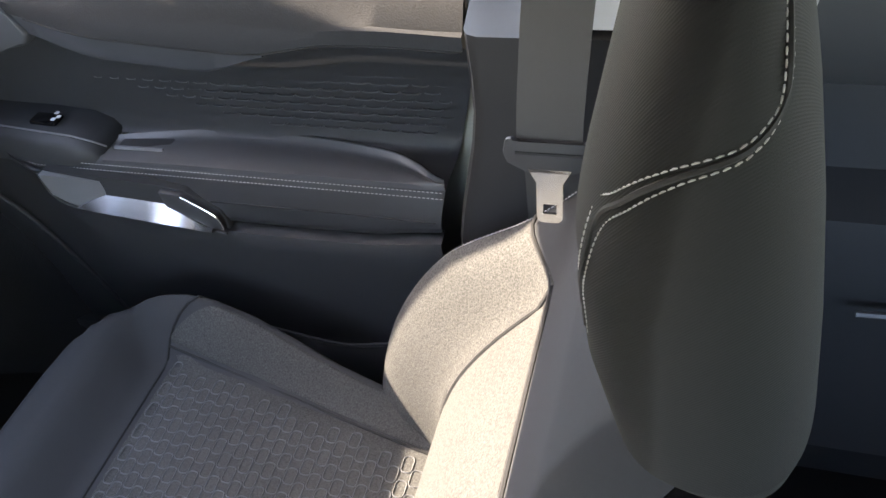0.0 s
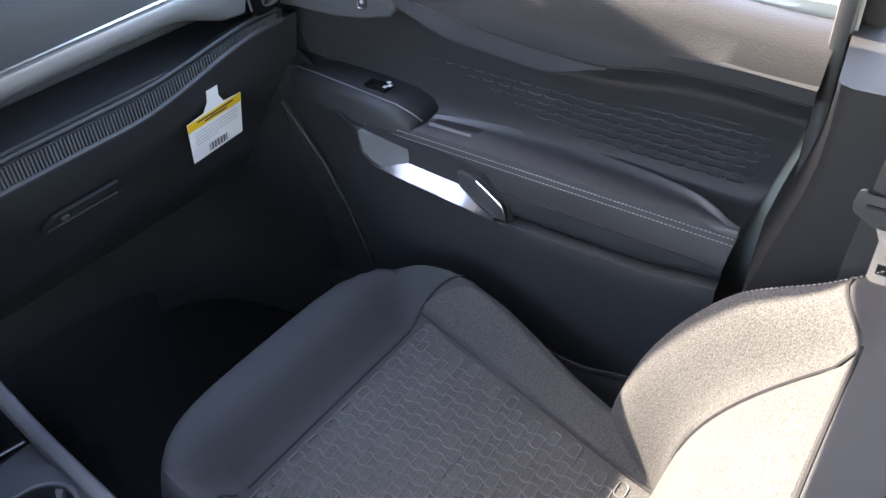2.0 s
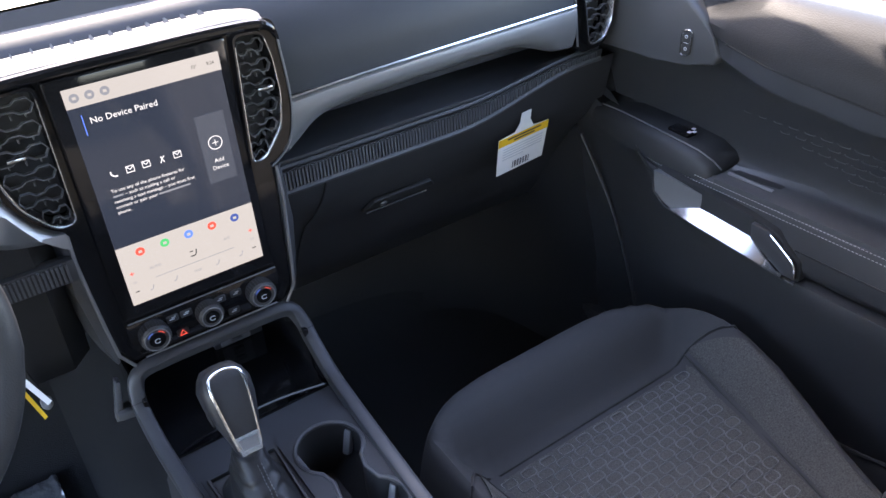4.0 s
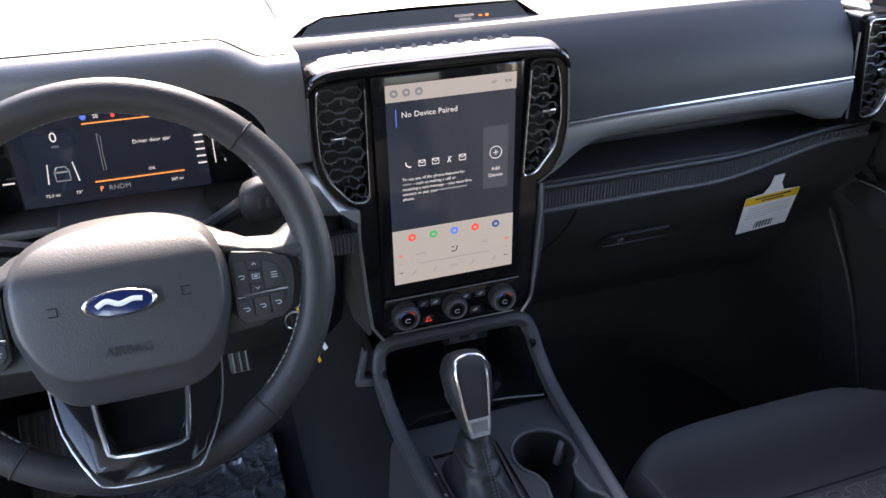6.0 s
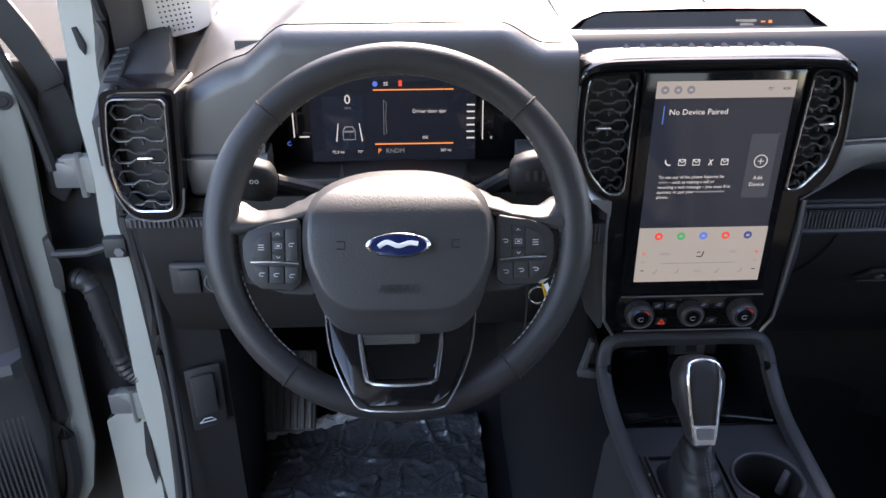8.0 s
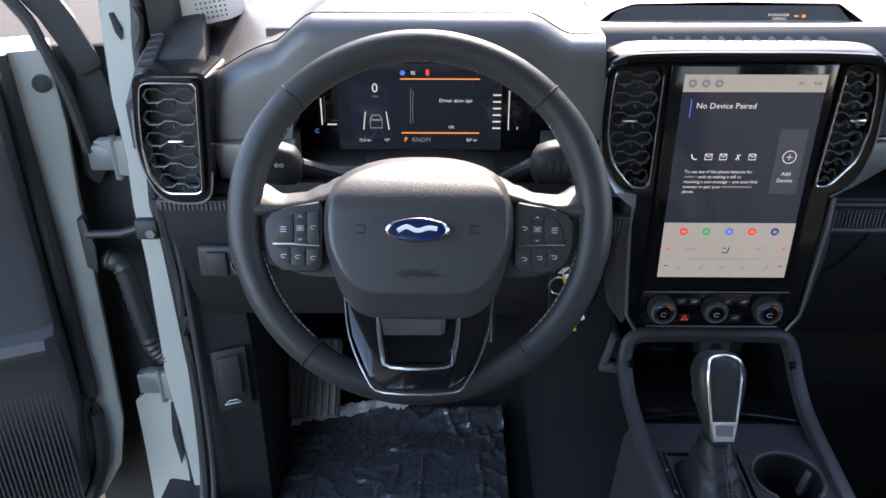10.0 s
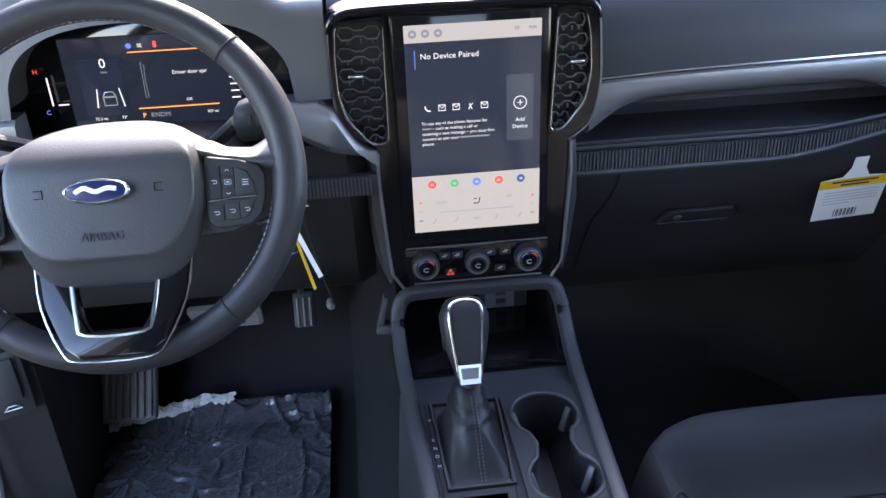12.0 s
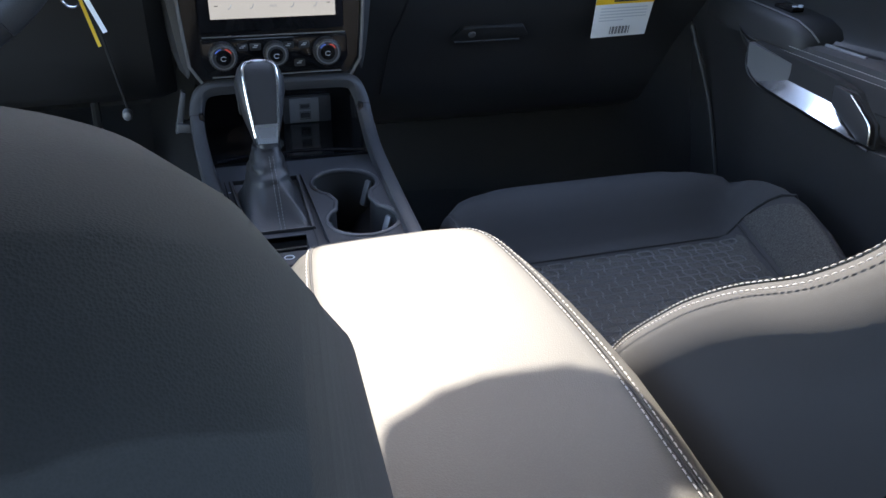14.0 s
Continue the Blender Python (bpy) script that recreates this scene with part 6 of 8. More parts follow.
    for s_ in (-1, 1):
        bm = bmesh.new()
        sheet(bm, lambda u, s: O + wide(s_ * u, s) + Vector((0, 0.002, 0.001)), span(0.515, 0.90, 12), span(-0.02, 0.72, 48), thick=(0, -0.004, 0))
        part("bolster_strip", bm, "insert", seat, sharp=60)
        bm = bmesh.new()
        tube(bm, [O + wide(s_ * 0.507, s) + Vector((0, 0.0015, 0)) for s in span(-0.02, 0.72, 20)], 0.0022, 6)
        part("seam", bm, "seam", back)
        for off in (0.915, 0.945):
            bm = bmesh.new()
            stitches(bm, [O + wide(s_ * off, s) + Vector((0, 0.0012, 0.0006)) for s in span(0.0, 0.86 if broad == 1 else 0.62, 40)], 0.0055, 0.0036, 0.0006)
            part("stitching", bm, "thread", back)
    bm = bmesh.new()
    tube(bm, [O + wide(u, 0.71 + 0.02 * (abs(u) / 0.92) ** 2) + Vector((0, 0.0015, 0)) for u in span(-0.92, 0.92, 30)], 0.0022, 6)
    part("seam", bm, "seam", back)
    # headrest
    H = O + Vector((0, -0.115, 0.0))
    bm = bmesh.new()
    prof = [(0.700, 0.50, 0.018), (0.705, 0.70, 0.029), (0.722, 0.86, 0.040), (0.755, 0.96, 0.047), (0.81, 1.0, 0.0485), (0.862, 1.0, 0.0455), (0.903, 1.0, 0.037), (0.944, 0.985, 0.0265), (0.976, 0.93, 0.0175), (0.99, 0.84, 0.011), (0.995, 0.66, 0.005)]
    lean = lambda z: step(z, [(0.716, -0.024), (0.765, -0.0145), (0.81, -0.006), (0.862, 0.0), (0.995, 0.0015)])
    rings = [[H + Vector((0.165 * k * math.copysign(abs(math.cos(a)) ** 0.40, math.cos(a)), lean(z) + d * math.copysign(abs(math.sin(a)) ** 0.8, math.sin(a)), z)) for a in span(0, 2 * math.pi, 96)[:-1]] for z, k, d in prof]
    loft(bm, rings)
    hr = part("headrest", bm, "headcloth", seat, "charcoal cloth headrest with double stitching", sharp=70)

    def on_rest(sx, y, z):
        """A place on the headrest's side, from its y and z."""
        k = step(z, [(p[0], p[1]) for p in prof])
        d = step(z, [(p[0], p[2]) for p in prof])
        q = min(0.995, abs(y - lean(z)) / d) ** (1 / 0.8)
        return H + Vector((sx * (0.165 * k * max(0.02, 1 - q * q) ** 0.20 + 0.0008), y, z))

    outer_row = ((-0.012, 0.985), (-0.019, 0.947), (-0.016, 0.933), (0.005, 0.921), (0.018, 0.906), (0.029, 0.882), (0.0345, 0.851), (0.034, 0.822), (0.025, 0.797))
    inner_row = ((-0.010, 0.985), (-0.015, 0.949), (-0.011, 0.939), (0.010, 0.929), (0.0255, 0.911), (0.036, 0.884), (0.0405, 0.850), (0.038, 0.822))
    outer_row, inner_row = [tuple((1 - k) * p + k * q for p, q in zip(m, n)) for m, n, k in [(m, n, 0.25) for m, n in zip(outer_row, inner_row)]], [tuple((1 - k) * p + k * q for p, q in zip(m, n)) for m, n, k in [(m, n, 0.75) for m, n in zip(outer_row, inner_row)]]
    middle_row = [((a + c) / 2, (b + d) / 2) for (a, b), (c, d) in zip(outer_row, inner_row)]
    rows = (outer_row, inner_row, middle_row)
    for sx in (-1, 1):
        for n_, row in enumerate(rows):
            path = [on_rest(sx, p.x, p.y) for p in smooth([(y, z, 0) for y, z in row], 8)]
            bm = bmesh.new()
            if n_ < 2:
                stitches(bm, path, 0.0031, 0.0022, 0.00036)
                part("stitching", bm, "thread", hr)
            else:
                tube(bm, path, 0.0011, 6)
                part("seam", bm, "seam", hr)
        bm = bmesh.new()
        tube(bm, [H + Vector((sx * 0.065, 0.01, 0.62)), H + Vector((sx * 0.065, -0.012, 0.74))], 0.006, 10)
        part("post", bm, "black", hr, "black headrest post")
    bm = bmesh.new()
    rounded(bm, cushion_at + Vector((0, 0.32, 0.10)), (0.40, 0.52, 0.12), 0.02)
    part("base", bm, "black", seat, "black seat base")
    return seat


build_seat((0.388, 0.0, 0.0), "charcoal and heathered grey cloth passenger seat, backrest in sun", reach=0.530)
build_seat((-0.372, -0.19, 0.055), "charcoal cloth driver's seat in shade", (0.0527, 0.0624, 0.047), 1.18, 0.36)

# ---- passenger door ----
pdoor = thing("passenger_door", "closed charcoal moulded front door with padded armrest", "car door", (0.76, 0.5, 0.0))


def ledge_low(y):
    """Height of the leather top's lower edge, which dips where the satin strip runs out."""
    return glide(y, [(0.10, 0.676), (0.18, 0.680), (0.25, 0.678), (0.32, 0.667), (0.40, 0.670), (0.48, 0.677), (0.60, 0.686), (0.72, 0.692)])


def lip_z(y):
    """Height of the edge under the armrest, which sweeps up towards the hinge."""
    return glide(y, [(0.10, 0.432), (0.16, 0.426), (0.25, 0.419), (0.45, 0.417), (0.56, 0.423), (0.62, 0.436), (0.70, 0.462), (0.78, 0.492), (0.86, 0.525), (0.92, 0.54)])


def rear(y, z):
    """The door's rear edge slants, so places near it move forwards the lower they lie."""
    return y + 0.050 * ease((0.70 - z) / 0.27) * ease((0.26 - y) / 0.15)


def door_crest(y):
    """Height of the crest of the door top."""
    return 0.736 + 0.019 * ease((y - 0.10) / 0.30)


def door_profile(y):
    """Outline of the inner face at y, from the window down."""
    l, q, b = ledge_low(y), lip_z(y), door_crest(y)
    f = ease((y - 0.70) / 0.17)          # the armrest dies into the panel towards the hinge
    arm = 0.686 + 0.062 * f
    low = 0.668 + 0.055 * ease((y - 0.56) / 0.34)
    e = 0.042 * ease((y - 0.50) / 0.22)      # the ledge stops short of the lock switch
    top = 0.500 + 0.03 * f
    g = step(y, [(0.30, 0.0), (0.48, 1.0)])      # the hollow under the leather top deepens with the satin strip
    shape = [(0.760, b - 0.006), (0.735, b), (0.716, b - 0.004), (0.699, b - 0.018), (0.686, b - 0.040), (0.680, l + 0.018), (0.681, l + 0.006), (0.686, l), (0.700 - 0.006 * g, l - 0.004 - 0.026 * g), (0.722, l - 0.020 - 0.020 * g), (0.744, l - 0.055 - 0.005 * g), (0.752, 0.575), (0.757, 0.535), (0.754, top + 0.008), (0.744, top + 0.001), (arm + 0.012, top), (arm + 0.003, top - 0.006), (arm, top - 0.018), (arm - 0.008, 0.5 * (top + q) + 0.004), (arm - 0.010, q + 0.020), (arm - 0.006, q + 0.008), (arm + 0.004, q + 0.003), (low + 0.012, q + 0.001), (low + 0.002, q - 0.001), (low, q - 0.006), (low + 0.002, q - 0.03), (low + 0.008, 0.33), (low + 0.016, 0.25), (low + 0.020, 0.20), (low + 0.024, 0.08)]
    return [(x + (e if n in (3, 4, 5, 6, 7, 8) else 0.5 * e if n in (2, 9) else 0), rear(y, z), z) for n, (x, z) in enumerate(shape)]


ys = sorted(set(span(0.100, 0.93, 72)))
bm = bmesh.new()
loft(bm, [door_profile(y) for y in ys], closed=False, caps=False)
bmesh.ops.solidify(bm, geom=bm.faces[:], thickness=0.006)
part("door_panel", bm, "panel", pdoor, "moulded charcoal door panel", sharp=50)
bm = bmesh.new()
ledge_in = lambda y: 0.042 * ease((y - 0.50) / 0.22)
sheet(bm, lambda k, y: Vector(((0.7605, 0.735, 0.7155 + 0.4 * ledge_in(y), 0.698 + ledge_in(y), 0.685 + ledge_in(y), 0.679 + ledge_in(y), 0.680 + ledge_in(y))[k], y, (door_crest(y) - 0.003, door_crest(y) + 0.003, door_crest(y) - 0.001, door_crest(y) - 0.015, door_crest(y) - 0.038, ledge_low(y) + 0.020, ledge_low(y) + 0.004)[k])), range(7), span(0.098, 0.93, 60))
part("top_ledge", bm, "ledge", pdoor, "leather-grained padded door top")
bm = bmesh.new()
tube(bm, [(0.6815 + ledge_in(y), y, ledge_low(y) + 0.002) for y in span(0.10, 0.62, 48)], 0.0016, 6)
part("seam", bm, "seam", pdoor)
# tapering satin strip under the ledge
bm = bmesh.new()
loft(bm, [[(0.683 + ledge_in(y), y, ledge_low(y) + 0.001), (0.683 + 0.003 * k + ledge_in(y), y, ledge_low(y) - 0.006 - 0.019 * k), (0.690 + ledge_in(y), y, ledge_low(y) - 0.008 - 0.022 * k), (0.705 + ledge_in(y), y, ledge_low(y) - 0.006 - 0.02 * k), (0.705 + ledge_in(y), y, ledge_low(y))] for y, k in [(y, step(y, [(0.31, -0.2), (0.40, 1.0), (0.55, 1.05), (0.65, 0.8)])) for y in span(0.315, 0.655, 30)]])
part("satin_strip", bm, "satin", pdoor, "satin dark strip under the leather door top")
bm = bmesh.new()
pad_in = lambda y: glide(y, [(0.142, 0.692), (0.158, 0.700), (0.178, 0.716), (0.22, 0.736), (0.325, 0.753), (0.44, 0.758), (0.50, 0.752), (0.60, 0.735)])
pad_up = lambda u, y: 0.5025 + 0.0025 * math.sin(min(1.0, u * 1.3) * 3.14) + 0.007 * max(0.0, (u - 0.72) / 0.28) ** 2
sheet(bm, lambda u, y: Vector((0.6905 + u * (pad_in(y) - 0.6905), y, pad_up(u, y) - 0.002 * max(0.0, (y - 0.50) / 0.1))), span(0, 1, 10), span(0.143, 0.60, 36), thick=(0, 0, -0.008))
part("armrest_pad", bm, "panel", pdoor, "padded armrest top", sharp=60)
for d in (0.0, 0.0075):
    bm = bmesh.new()
    stitches(bm, [(0.6865 - d * 0.25 + 0.062 * ease((y - 0.70) / 0.17), y, 0.4955 - d + 0.03 * ease((y - 0.70) / 0.17)) for y in span(0.735, 0.146, 90)], 0.0052, 0.0034, 0.0006)
    part("stitching", bm, "thread", pdoor)
bm = bmesh.new()
tube(bm, [(pad_in(y) + 0.0006, y, pad_up(1.0, y) + 0.0006) for y in span(0.45, 0.144, 40)], 0.0014, 6)
part("seam", bm, "seam", pdoor)
# window switch pod
bm = bmesh.new()
podp = [(0.90, 0.505, 0.0), (0.87, 0.523, 0.3), (0.80, 0.535, 0.8), (0.70, 0.533, 1.0), (0.64, 0.528, 1.0), (0.615, 0.518, 0.9), (0.605, 0.505, 0.7)]
loft(bm, [[(0.766, y, 0.498), (0.764, y, z), (0.750 - 0.02 * k, y, z + 0.0015), (0.742 - 0.038 * k, y, z), (0.735 - 0.044 * k, y, z - 0.004), (0.731 - 0.046 * k, y, z - 0.012), (0.730 - 0.045 * k, y, 0.490)] for y, z, k in podp])
swp = part("window_switch_pod", bm, "black", pdoor, "black window switch pod", sharp=60)
bm = bmesh.new()
tube(bm, [(0.740 - 0.040 * k, y, z + 0.0002) for y, z, k in podp[1:]], 0.0012, 6)
part("pod_edge", bm, "grey", swp)
bm = bmesh.new()
rounded(bm, (0.722, 0.69, 0.535), (0.022, 0.04, 0.008), 0.003, 2)
part("window_switch", bm, "gloss", swp)
bm = bmesh.new()
for p in ((0.716, 0.672, 0.5405), (0.722, 0.668, 0.5405), (0.73, 0.676, 0.5405)):
    rounded(bm, p, (0.006, 0.006, 0.0015), 0.001, 1)
part("switch_mark", bm, "palegrey", swp)
# map slot behind it and the bright pull cup
bm = bmesh.new()
rounded(bm, (0.728, 0.555, 0.5005), (0.03, 0.075, 0.006), 0.002)
slot_ = part("grip_slot", bm, "black", pdoor, "black grip slot in the armrest")
bm = bmesh.new()
tube(bm, [(0.712, 0.592, 0.505), (0.713, 0.520, 0.505)], 0.0028, 6)
part("slot_edge", bm, "grey", slot_)
# uncarved opening: a near-black block carries the hollow's shade in its colour
bm = bmesh.new()
cupo = [(0.690, 0.490), (0.684, 0.452), (0.646, 0.431), (0.540, 0.423), (0.434, 0.416), (0.434, 0.432), (0.438, 0.446), (0.480, 0.475), (0.52, 0.481), (0.60, 0.487)]
prism(bm, [(0.673, y, z) for y, z in cupo], (0.02, 0, 0), 0.002)
pull = part("pull_cup", bm, "seam", pdoor, "door pull with a bright frame, its hollow's shade painted dark")
bm = bmesh.new()
loft(bm, [[(0.6560, yo - 0.005, zo + 0.005), (0.6725, yi, zi), (0.676, yi, zi - 0.004), (0.6600, yo - 0.004, zo - 0.001)] for yo, zo, yi, zi in ((0.652, 0.4385, 0.640, 0.4430), (0.630, 0.4350, 0.604, 0.4560), (0.590, 0.4310, 0.575, 0.4545), (0.550, 0.4275, 0.545, 0.4525), (0.510, 0.4240, 0.513, 0.4500), (0.480, 0.4210, 0.483, 0.4350), (0.456, 0.4190, 0.458, 0.4215))])
part("bright_lip", bm, "chrome", pull, "satin chrome pull lip")
bm = bmesh.new()
loft(bm, [[(0.6640, yo, zo), (0.6690, 0.5 * (yo + yi), 0.5 * (zo + zi)), (0.6725, yi, zi), (0.677, yi, zi), (0.677, yo, zo)] for yo, zo, yi, zi in ((0.688, 0.489, 0.604, 0.479), (0.686, 0.472, 0.603, 0.471), (0.683, 0.456, 0.603, 0.464), (0.668, 0.446, 0.6035, 0.460), (0.650, 0.440, 0.605, 0.456))])
part("grey_cheek", bm, "band", pull, "brushed grey inner cheek")
bm = bmesh.new()
prism(bm, [(0.6655, y, z) for y, z in ((0.515, 0.476), (0.483, 0.474), (0.441, 0.444), (0.437, 0.420), (0.456, 0.420), (0.512, 0.451))], (0.01, 0, 0), 0.003)
lever = part("release_lever", bm, "plastic", pull, "dark inner release lever")
bm = bmesh.new()
tube(bm, smooth([(0.6650, 0.482, 0.472), (0.6648, 0.458, 0.457), (0.6646, 0.441, 0.443), (0.6646, 0.437, 0.423)], 5), 0.0013, 6)
part("lever_edge", bm, "chrome", lever, "fine bright edge of the lever")
bm = bmesh.new()
tube(bm, smooth([(0.6665, 0.690, 0.490), (0.6655, 0.686, 0.456), (0.6650, 0.650, 0.4345), (0.6650, 0.545, 0.4245), (0.6655, 0.436, 0.4155)], 6), 0.0020, 6)
part("pull_rim", bm, "black", pull)
# lock switch block
bm = bmesh.new()
prism(bm, [(0.708, y, z) for y, z in ((0.88, 0.632), (0.752, 0.636), (0.686, 0.643), (0.642, 0.651), (0.631, 0.667), (0.646, 0.692), (0.662, 0.713), (0.70, 0.738), (0.88, 0.735))], (0.035, 0, 0), 0.006, 3)
lockb = part("lock_switch_block", bm, "panel", pdoor, "charcoal raised lock switch block")
bm = bmesh.new()
ring = [Vector((0.7068, 0.6885 + y, 0.6745 + z)) for y, z in soft([(-0.0085, 0.019), (0.0085, 0.017), (0.0095, -0.019), (-0.0075, -0.017)], 0.006, 4)]
tube(bm, ring, 0.0014, 6, loop=True, up=(1, 0, 0))
part("switch_frame", bm, "chrome", lockb, "bright switch frame")
bm = bmesh.new()
rounded(bm, (0.7085, 0.689, 0.6745), (0.004, 0.016, 0.034), 0.0015, 2)
part("lock_switch", bm, "black", lockb)
bm = bmesh.new()
for z in (0.666, 0.6835):
    tube(bm, [(0.7062, 0.689 + 0.0022 * math.cos(b), z + 0.0022 * math.sin(b)) for b in span(0, 2 * math.pi, 7)[:-1]], 0.0006, 5, loop=True, up=(1, 0, 0))
rounded(bm, (0.7064, 0.689, 0.6745), (0.0008, 0.008, 0.0006), 0.0)
part("lock_symbol", bm, "palegrey", lockb)
# embossed links on the middle panel
bm = bmesh.new()
for j in range(11):
    for i in range(26):
        y0, z0 = 0.150 + (i + 0.5 * (j % 2)) * 0.0245, 0.530 + j * 0.0112
        lim = ease((y0 - 0.11) / 0.09) * ease((0.64 - y0) / 0.30)
        if abs(z0 - (0.578 + 0.05 * (y0 - 0.3))) > 0.050 * lim + 0.006:
            continue
        k = 0.5 + 0.5 * lim
        xf = 0.7535 - 0.085 * max(0.0, z0 - 0.55)
        tube(bm, [Vector((xf - 0.0002, y0 + 0.0108 * k * math.copysign(abs(math.cos(a)) ** 0.5, math.cos(a)), z0 + 0.0046 * k * math.copysign(abs(math.sin(a)) ** 0.6, math.sin(a)))) for a in span(3.3, 6.1, 8)], 0.0004 + 0.0010 * lim, 5)
part("embossed_link_field", bm, "panel", pdoor, "embossed link pattern", kind="stuff")
# map pocket low on the door: a bellied front under a thin lip
pocket_z = lambda y: glide(y, [(0.15, 0.235), (0.25, 0.205), (0.33, 0.185), (0.42, 0.195), (0.55, 0.225), (0.66, 0.25)])
bm = bmesh.new()
loft(bm, [[(0.715, y, pocket_z(y)), (0.689, y, pocket_z(y)), (0.685, y, pocket_z(y) - 0.006), (0.684, y, pocket_z(y) - 0.03), (0.692, y, 0.06), (0.72, y, 0.06)] for y in span(0.17, 0.60, 20)])
pocket = part("door_pocket", bm, "panel", pdoor, "moulded door pocket")
bm = bmesh.new()
tube(bm, [(0.6865, y, pocket_z(y) + 0.001) for y in span(0.17, 0.60, 30)], 0.0032, 6)
part("pocket_lip", bm, "satin", pocket)
bm = bmesh.new()
tube(bm, [(0.6765, y, 0.455 + 0.004 * math.sin(y * 5)) for y in span(0.45, 0.155, 20)], 0.0010, 5)
part("seam", bm, "seam", pdoor)
bm = bmesh.new()
rounded(bm, (0.80, 0.51, 0.32), (0.07, 0.84, 0.86), 0.02)
part("door_shell", bm, "paint", pdoor, "pale grey-green painted outer skin")
bm = bmesh.new()
sheet(bm, lambda y, z: (0.775 - 0.12 * max(0, z - 0.74), y, z), [0.05, 0.9], [0.735, HEADER_Z + 0.02])
g = part("window_pane", bm, "glass", pdoor, "clear side window")
g.visible_shadow = False
bm = bmesh.new()
rounded(bm, (0.757, 0.0955, 0.42), (0.105, 0.018, 0.72), 0.006)
part("edge_seal", bm, "rubber", pdoor, "black rubber door seal")
bm = bmesh.new()
rounded(bm, (0.752, 0.085, 0.96), (0.04, 0.045, 0.44), 0.006)
part("window_frame", bm, "black", pdoor, "black rear upright of the door's window frame")
# ---- kick panels and pillars beside the footwells ----
for s in (-1, 1):
    bm = bmesh.new()
    if s < 0:
        loft(bm, [[(-0.73, y, 0.02), (-x, y, 0.02), (-x, y, 0.36), (-x - 0.012, y, 0.60), (-0.745, y, 0.62)] for y, x in ((0.868, 0.722), (0.883, 0.68), (0.895, 0.645), (0.93, 0.64), (1.4, 0.67))])
    else:
        bend = smooth([(0.765, 0.84), (0.742, 0.87), (0.722, 0.91), (0.705, 0.98), (0.690, 1.06), (0.662, 1.13), (0.61, 1.185), (0.53, 1.22), (0.43, 1.235), (0.30, 1.24), (0.16, 1.24)], 4)
        loft(bm, [[(x - 0.05 * max(0.0, (x - 0.16) / 0.6), y - 0.06, 0.012), (x - 0.02 * max(0.0, (x - 0.16) / 0.6), y - 0.025, 0.035), (x, y, 0.09), (x + 0.004, y, 0.36), (x + 0.012, y, 0.60), (x + 0.02, y + 0.03, 0.60), (x + 0.02, y + 0.03, 0.0)] for x, y in bend])
    part("kick_panel", bm, "kneeplastic" if s < 0 else "carpet", kind="structure", label="dark plastic kick panel at the side of the footwell", category="trim")
    bm = bmesh.new()
    tube(bm, smooth([(s * 0.718, 0.862, 0.60), (s * 0.716, 0.862, 0.45), (s * 0.714, 0.855, 0.30), (s * 0.712, 0.83, 0.15), (s * 0.71, 0.76, 0.02)] if s < 0 else [(0.702, 0.885, 0.468), (0.708, 0.85, 0.41), (0.716, 0.82, 0.35), (0.719, 0.79, 0.28), (0.720, 0.76, 0.20), (0.720, 0.72, 0.06)], 6), 0.005 if s < 0 else 0.004, 8)
    part("sill_trim", bm, "plastic" if s < 0 else "black", kind="structure", label="dark curved trim edge beside the footwell", category="trim")
bm = bmesh.new()
rounded(bm, (0.762, 1.0, 0.38), (0.05, 0.19, 0.80), 0.01)
part("hinge_pillar", bm, "carpet", kind="structure", label="dark covered pillar ahead of the passenger door", category="pillar")
# door post on the driver's side, painted, with its seal
POST = ((0.00, -0.765, -0.745), (0.20, -0.772, -0.741), (0.31, -0.780, -0.737), (0.41, -0.777, -0.736), (0.50, -0.775, -0.739), (0.59, -0.778, -0.749), (0.66, -0.774, -0.743), (0.74, -0.778, -0.736), (0.81, -0.774, -0.731))
bm = bmesh.new()
loft(bm, [[(r, 0.882, z), (r - 0.004, 0.876, z), (l + 0.004, 0.876, z), (l, 0.882, z), (l, 0.99, z), (r, 0.99, z)] for z, l, r in POST] + [[(x + dx, y + dy, z) for dx, dy in ((0.012, 0.006), (0.008, 0), (-0.026, 0), (-0.034, 0.006), (-0.034, 0.09), (0.012, 0.09))] for x, y, z in ((-0.735, 0.872, 0.88), (-0.725, 0.80, 0.97), (-0.715, 0.70, 1.06), (-0.71, 0.6, 1.10))])
part("door_post", bm, "paint", kind="structure", label="pale grey-green painted hinge post of the door opening", category="pillar")
bm = bmesh.new()
tube(bm, smooth([(-0.735, 0.74, 0.03), (-0.736, 0.84, 0.10), (-0.732, 0.868, 0.25), (-0.730, 0.872, 0.45), (-0.737, 0.873, 0.56), (-0.740, 0.873, 0.63), (-0.730, 0.873, 0.76), (-0.727, 0.872, 0.81), (-0.718, 0.868, 0.88), (-0.708, 0.79, 0.97), (-0.70, 0.69, 1.06)], 6), 0.008, 8)
part("door_seal", bm, "rubber", kind="structure", label="black rubber seal round the door opening", category="seal")
# body side ahead of the door: black sheet, the hinge recess's shade put into its colour
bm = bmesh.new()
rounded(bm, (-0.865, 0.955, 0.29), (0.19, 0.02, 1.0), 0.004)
part("hinge_shade", bm, "seam", kind="structure", label="black sheet with the shade behind the door hinges in its colour", category="wall")
